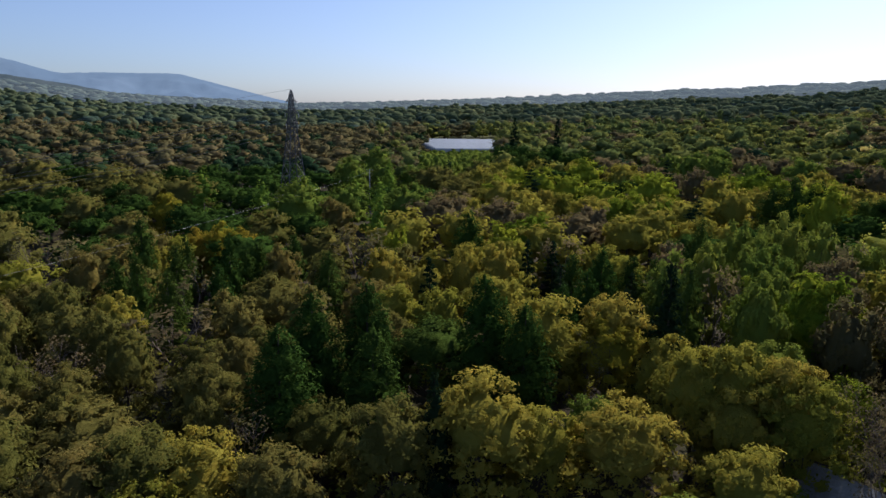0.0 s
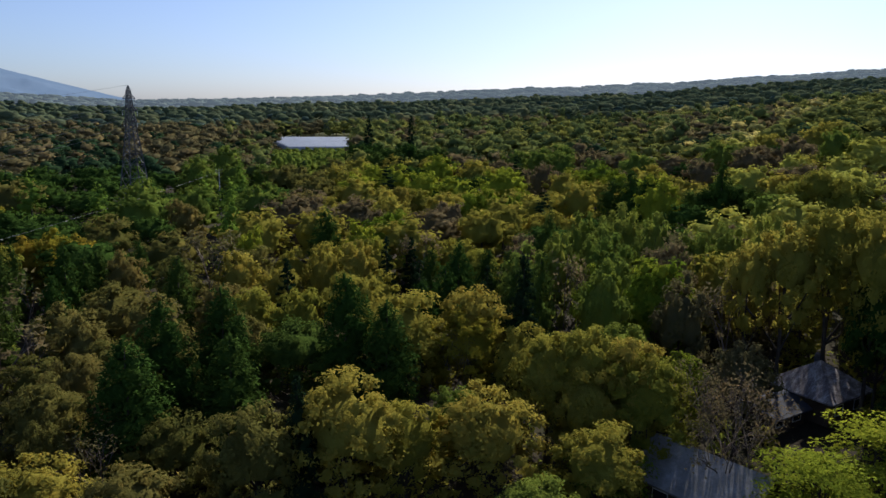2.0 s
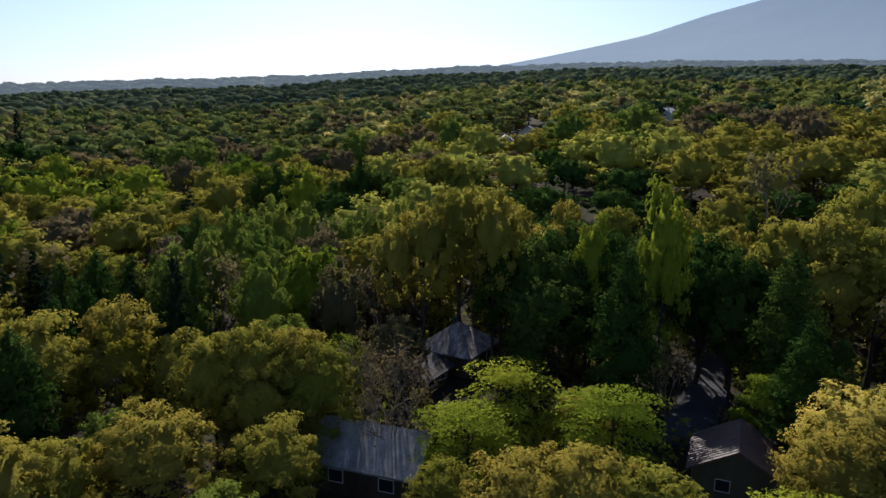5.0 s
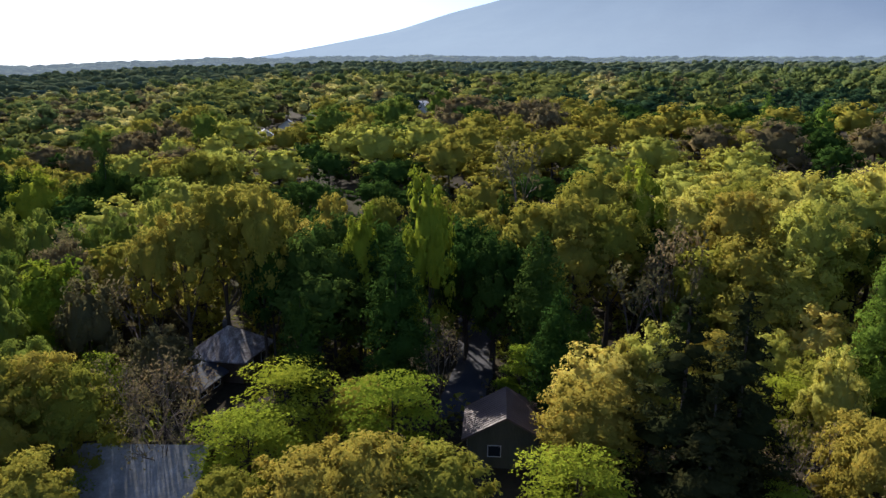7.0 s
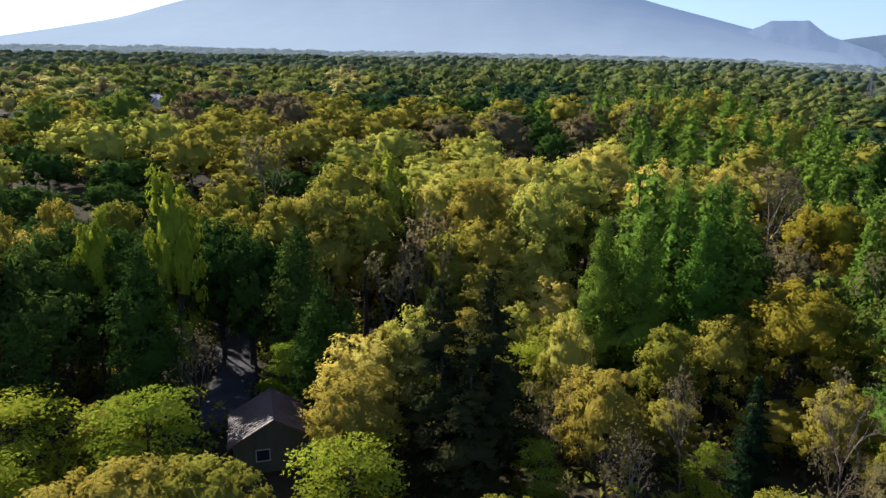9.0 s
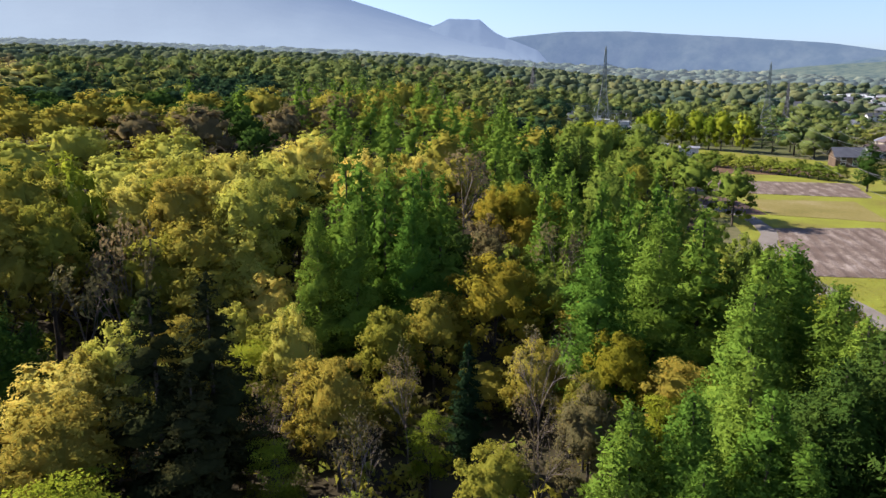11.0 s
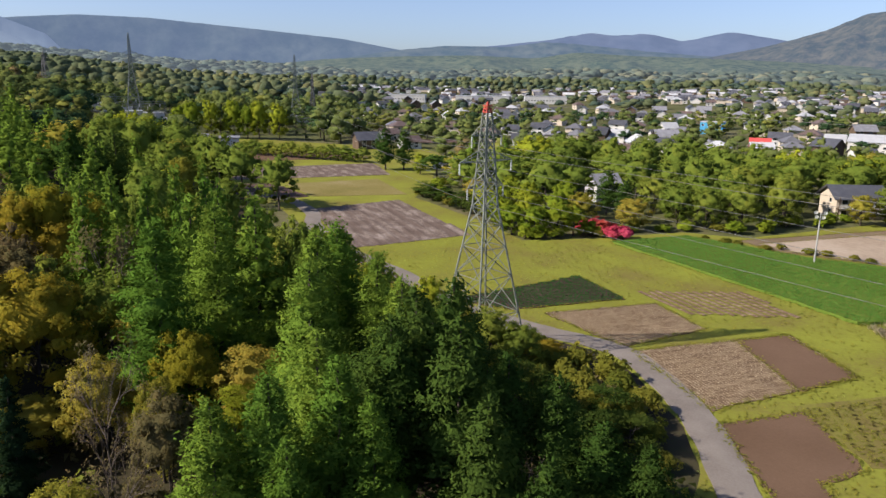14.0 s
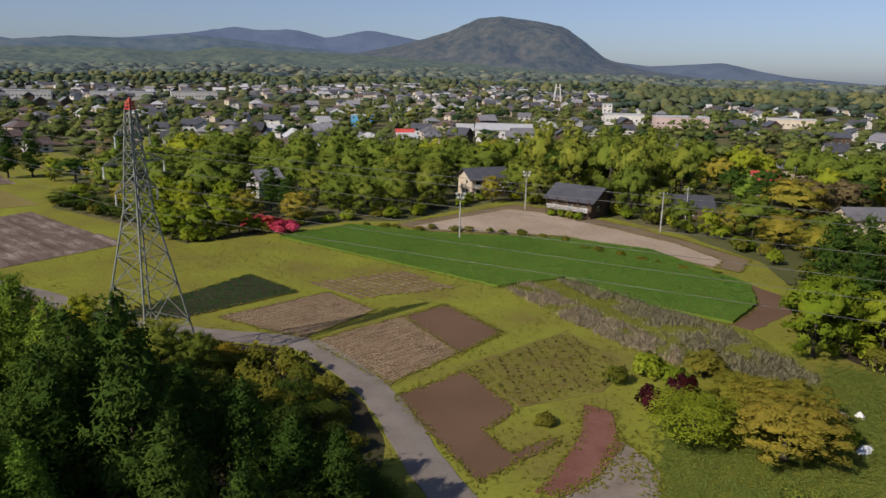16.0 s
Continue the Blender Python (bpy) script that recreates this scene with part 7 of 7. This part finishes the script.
turf("verge_grass", fill(VERGE, 24000, crop_rng) + along(VERGE, 0.03, 1.1, crop_rng), 0.42, 0.10, RANK, "rank green grass on waste ground", crop_rng)
turf("gravel_weeds", [q for q in fill(FIELD["gravel_patch6"], 900, crop_rng) if patchy(q, 0.15)], 0.38, 0.10, TURF, "sparse weeds on pale gravel", crop_rng)
for key in ("straw_plot0", "straw_plot2"):
    turf("straw", [q for q in fill(FIELD[key], 0, crop_rng, (57.7, 0.42, 0.16)) if not inside(*q, FIELD["tilled_plot1"])], 0.26, 0.11, STRAWBIT, "scattered straw in rows on the plot", crop_rng, "straw", 1.4, 0.3)

# furrows: low ridges of earth on the bare plots
FURROWS = [("mulched_field10", -28, 2.2, GREYFIELD, "grey mulch"), ("mulched_field13", -28, 2.2, GREYFIELD, "grey mulch")]
ROWS = [(48.6, -98.8), (35.9, -110.3), (25.5, -102.7), (37.3, -93.3)]
FIELD["rows"] = ROWS
FURROWS.append(("rows", -25, 1.3, STRAW, "straw"))
for key, ang, gap, mat, what in FURROWS:
    poly = FIELD[key]
    p = np.array(poly)
    m, ext = p.mean(0), float(np.ptp(p, axis=0).max()) * 0.75
    ca, sa = math.cos(radians(ang)), math.sin(radians(ang))
    g = Geo()
    for i in range(int(2 * ext / gap)):
        u = -ext + i * gap
        run = []
        for v in np.arange(-ext, ext, 0.8):
            x, y = m[0] + u * sa + v * ca + crop_rng.normal(0, 0.04), m[1] - u * ca + v * sa
            if inside(x, y, poly):
                run.append((x, y))
        if len(run) > 3:
            run = np.array(run)
            z = ground_z(run[:, 0], run[:, 1]) + 0.10
            hh = 0.05 + 0.05 * crop_rng.random(len(run))
            side = np.array([sa, -ca]) * gap * 0.36
            a, b, c = np.column_stack([run - side, z]), np.column_stack([run, z + hh]), np.column_stack([run + side, z])
            v = np.stack([a, b, c], 1).reshape(-1, 3)
            k = np.arange(len(run) - 1)
            q = np.concatenate([np.stack([k * 3, (k + 1) * 3, (k + 1) * 3 + 1, k * 3 + 1], 1), np.stack([k * 3 + 1, (k + 1) * 3 + 1, (k + 1) * 3 + 2, k * 3 + 2], 1)])
            g.add(v, q)
    tagged(new("furrows", g.mesh("furrows", [mat])), "low parallel furrows of " + what, "furrows", kind="stuff")


# low thicket before the greenhouses
thick_rng = np.random.default_rng(77)
spots = []
for _ in range(260):
    az, d = thick_rng.uniform(-4.8, 1.6), thick_rng.uniform(245, 438)
    x, y = polar(az, d)
    spots.append((x, y, float(np.interp(d, [245, 440], [13.0, 3.0])) * thick_rng.uniform(0.8, 1.1), thick_rng.uniform(2.5, 4.0)))
woods("low_thicket", "n", spots, 40, 1.2, "low green thicket before the greenhouses", thick_rng)


# sheets thrown over heaps on the waste ground
def tarp_heap(x, y, rot, w, d, h, seed):
    rng = np.random.default_rng(seed)
    nx, ny = 14, 10
    u, v = np.meshgrid(np.linspace(-1, 1, nx), np.linspace(-1, 1, ny), indexing="ij")
    lump = np.clip(1 - np.abs(u) ** 2.4, 0, 1) * np.clip(1 - np.abs(v) ** 2.0, 0, 1)
    z = h * lump * (0.75 + 0.25 * np.sin(u * 5 + v * 3 + seed)) + rng.normal(0, 0.03, u.shape) * lump + 0.02
    p = np.stack([u * w / 2 + rng.normal(0, 0.04, u.shape), v * d / 2 + rng.normal(0, 0.04, u.shape), z], -1).reshape(-1, 3)
    i, j = np.meshgrid(np.arange(nx - 1), np.arange(ny - 1), indexing="ij")
    q = np.stack([i * ny + j, (i + 1) * ny + j, (i + 1) * ny + j + 1, i * ny + j + 1], -1).reshape(-1, 4)
    ob = new("tarp_heap", face_mesh("tarp_heap", p, q, [TRIM], smooth=True))
    ob.matrix_basis = pose(x, y, zat(x, y) + 0.05, 0, 0, rot)
    tagged(ob, "crumpled white plastic sheet over a low heap", "tarpaulin", "tarpaulins")


for x, y, rot, w, d, h, seed in ((-21.6, -72.6, 10, 1.6, 0.9, 0.5, 1), (-23.4, -72.9, -20, 1.0, 0.8, 0.6, 2), (-21.9, -65.6, 60, 2.6, 1.2, 0.45, 3)):
    tarp_heap(x, y, rot, w, d, h, seed)


# steel frames of the substation
def gantry(x, y, rot, w, h):
    ob = new("substation_gantry")
    ob.matrix_basis = pose(x, y, zat(x, y), 0, 0, rot)
    for s in (-1, 1):
        g = Geo()
        for a, b in ((-1, -1), (1, -1), (1, 1), (-1, 1)):
            g.beam((s * w / 2 + a * 0.7, b * 0.7, 0), (s * w / 2 + a * 0.35, b * 0.35, h), 0.16)
        for k in range(6):
            z = h * k / 6
            g.beam((s * w / 2 - 0.6, -0.6, z), (s * w / 2 + 0.6, -0.6, z + h / 6), 0.10)
            g.beam((s * w / 2 + 0.6, 0.6, z), (s * w / 2 - 0.6, 0.6, z + h / 6), 0.10)
        part("post", g.mesh("post", [STEEL]), ob)
    g = Geo()
    for b in (-0.4, 0.4):
        g.beam((-w / 2, b, h), (w / 2, b, h), 0.18)
        g.beam((-w / 2, b, h - 1.2), (w / 2, b, h - 1.2), 0.18)
        for k in range(8):
            g.beam((-w / 2 + w * k / 8, b, h), (-w / 2 + w * (k + 1) / 8, b, h - 1.2), 0.1)
    part("crossbeam", g.mesh("crossbeam", [STEEL]), ob)
    for k in range(3):
        g = Geo()
        px = -w / 3 + w * k / 3
        g.tube([(px, 0, h - 1.2), (px, 0, h - 2.2), (px, 0, h - 3.2)], [0.12, 0.2, 0.12], 6)
        part("insulator", g.mesh("insulator", [CERAMIC]), ob)
    tagged(ob, "grey steel substation gantry with hanging insulators", "gantry", "substation gantries")


for az, d, w, h in ((-112.4, 430, 16, 12), (-113.2, 415, 14, 10), (-114.0, 425, 18, 13), (-114.9, 410, 14, 11), (-115.7, 432, 16, 12), (-116.6, 418, 12, 9)):
    gantry(*polar(az, d), az, w, h)

# undergrowth below the trees
def undergrowth(name, n, mat, label, seed, h, size):
    rng = np.random.default_rng(seed)
    g, made = Geo(), 0
    for _ in range(n * 6):
        az, d = rng.uniform(-202, 36), math.sqrt(rng.uniform(26 ** 2, 120 ** 2))
        x, y = polar(az, d)
        if made >= n or not free(x, y, 0.5):
            continue
        made += 1
        k, r = 40, rng.uniform(0.9, 2.0)
        e = unit(rng.normal(size=(k, 3)) + np.array([0, 0, 0.6]))
        pts = np.array([x, y, zat(x, y) + 0.3]) + e * np.array([r, r, h * rng.uniform(0.6, 1.2)]) * rng.uniform(0.5, 1.0, (k, 1))
        g.leaves(pts, size, rng, 0.3, out=e * 0.6)
    tagged(new(name, g.mesh(name, [mat])), label, "undergrowth", kind="stuff")


undergrowth("olive_undergrowth", 1000, OLIVE, "olive-green undergrowth on the woodland floor", 41, 2.2, 0.6)
undergrowth("brown_undergrowth", 800, RUST, "brown leafless undergrowth on the woodland floor", 42, 1.8, 0.55)
undergrowth("green_undergrowth", 700, GREEN, "dark green undergrowth on the woodland floor", 43, 1.6, 0.55)
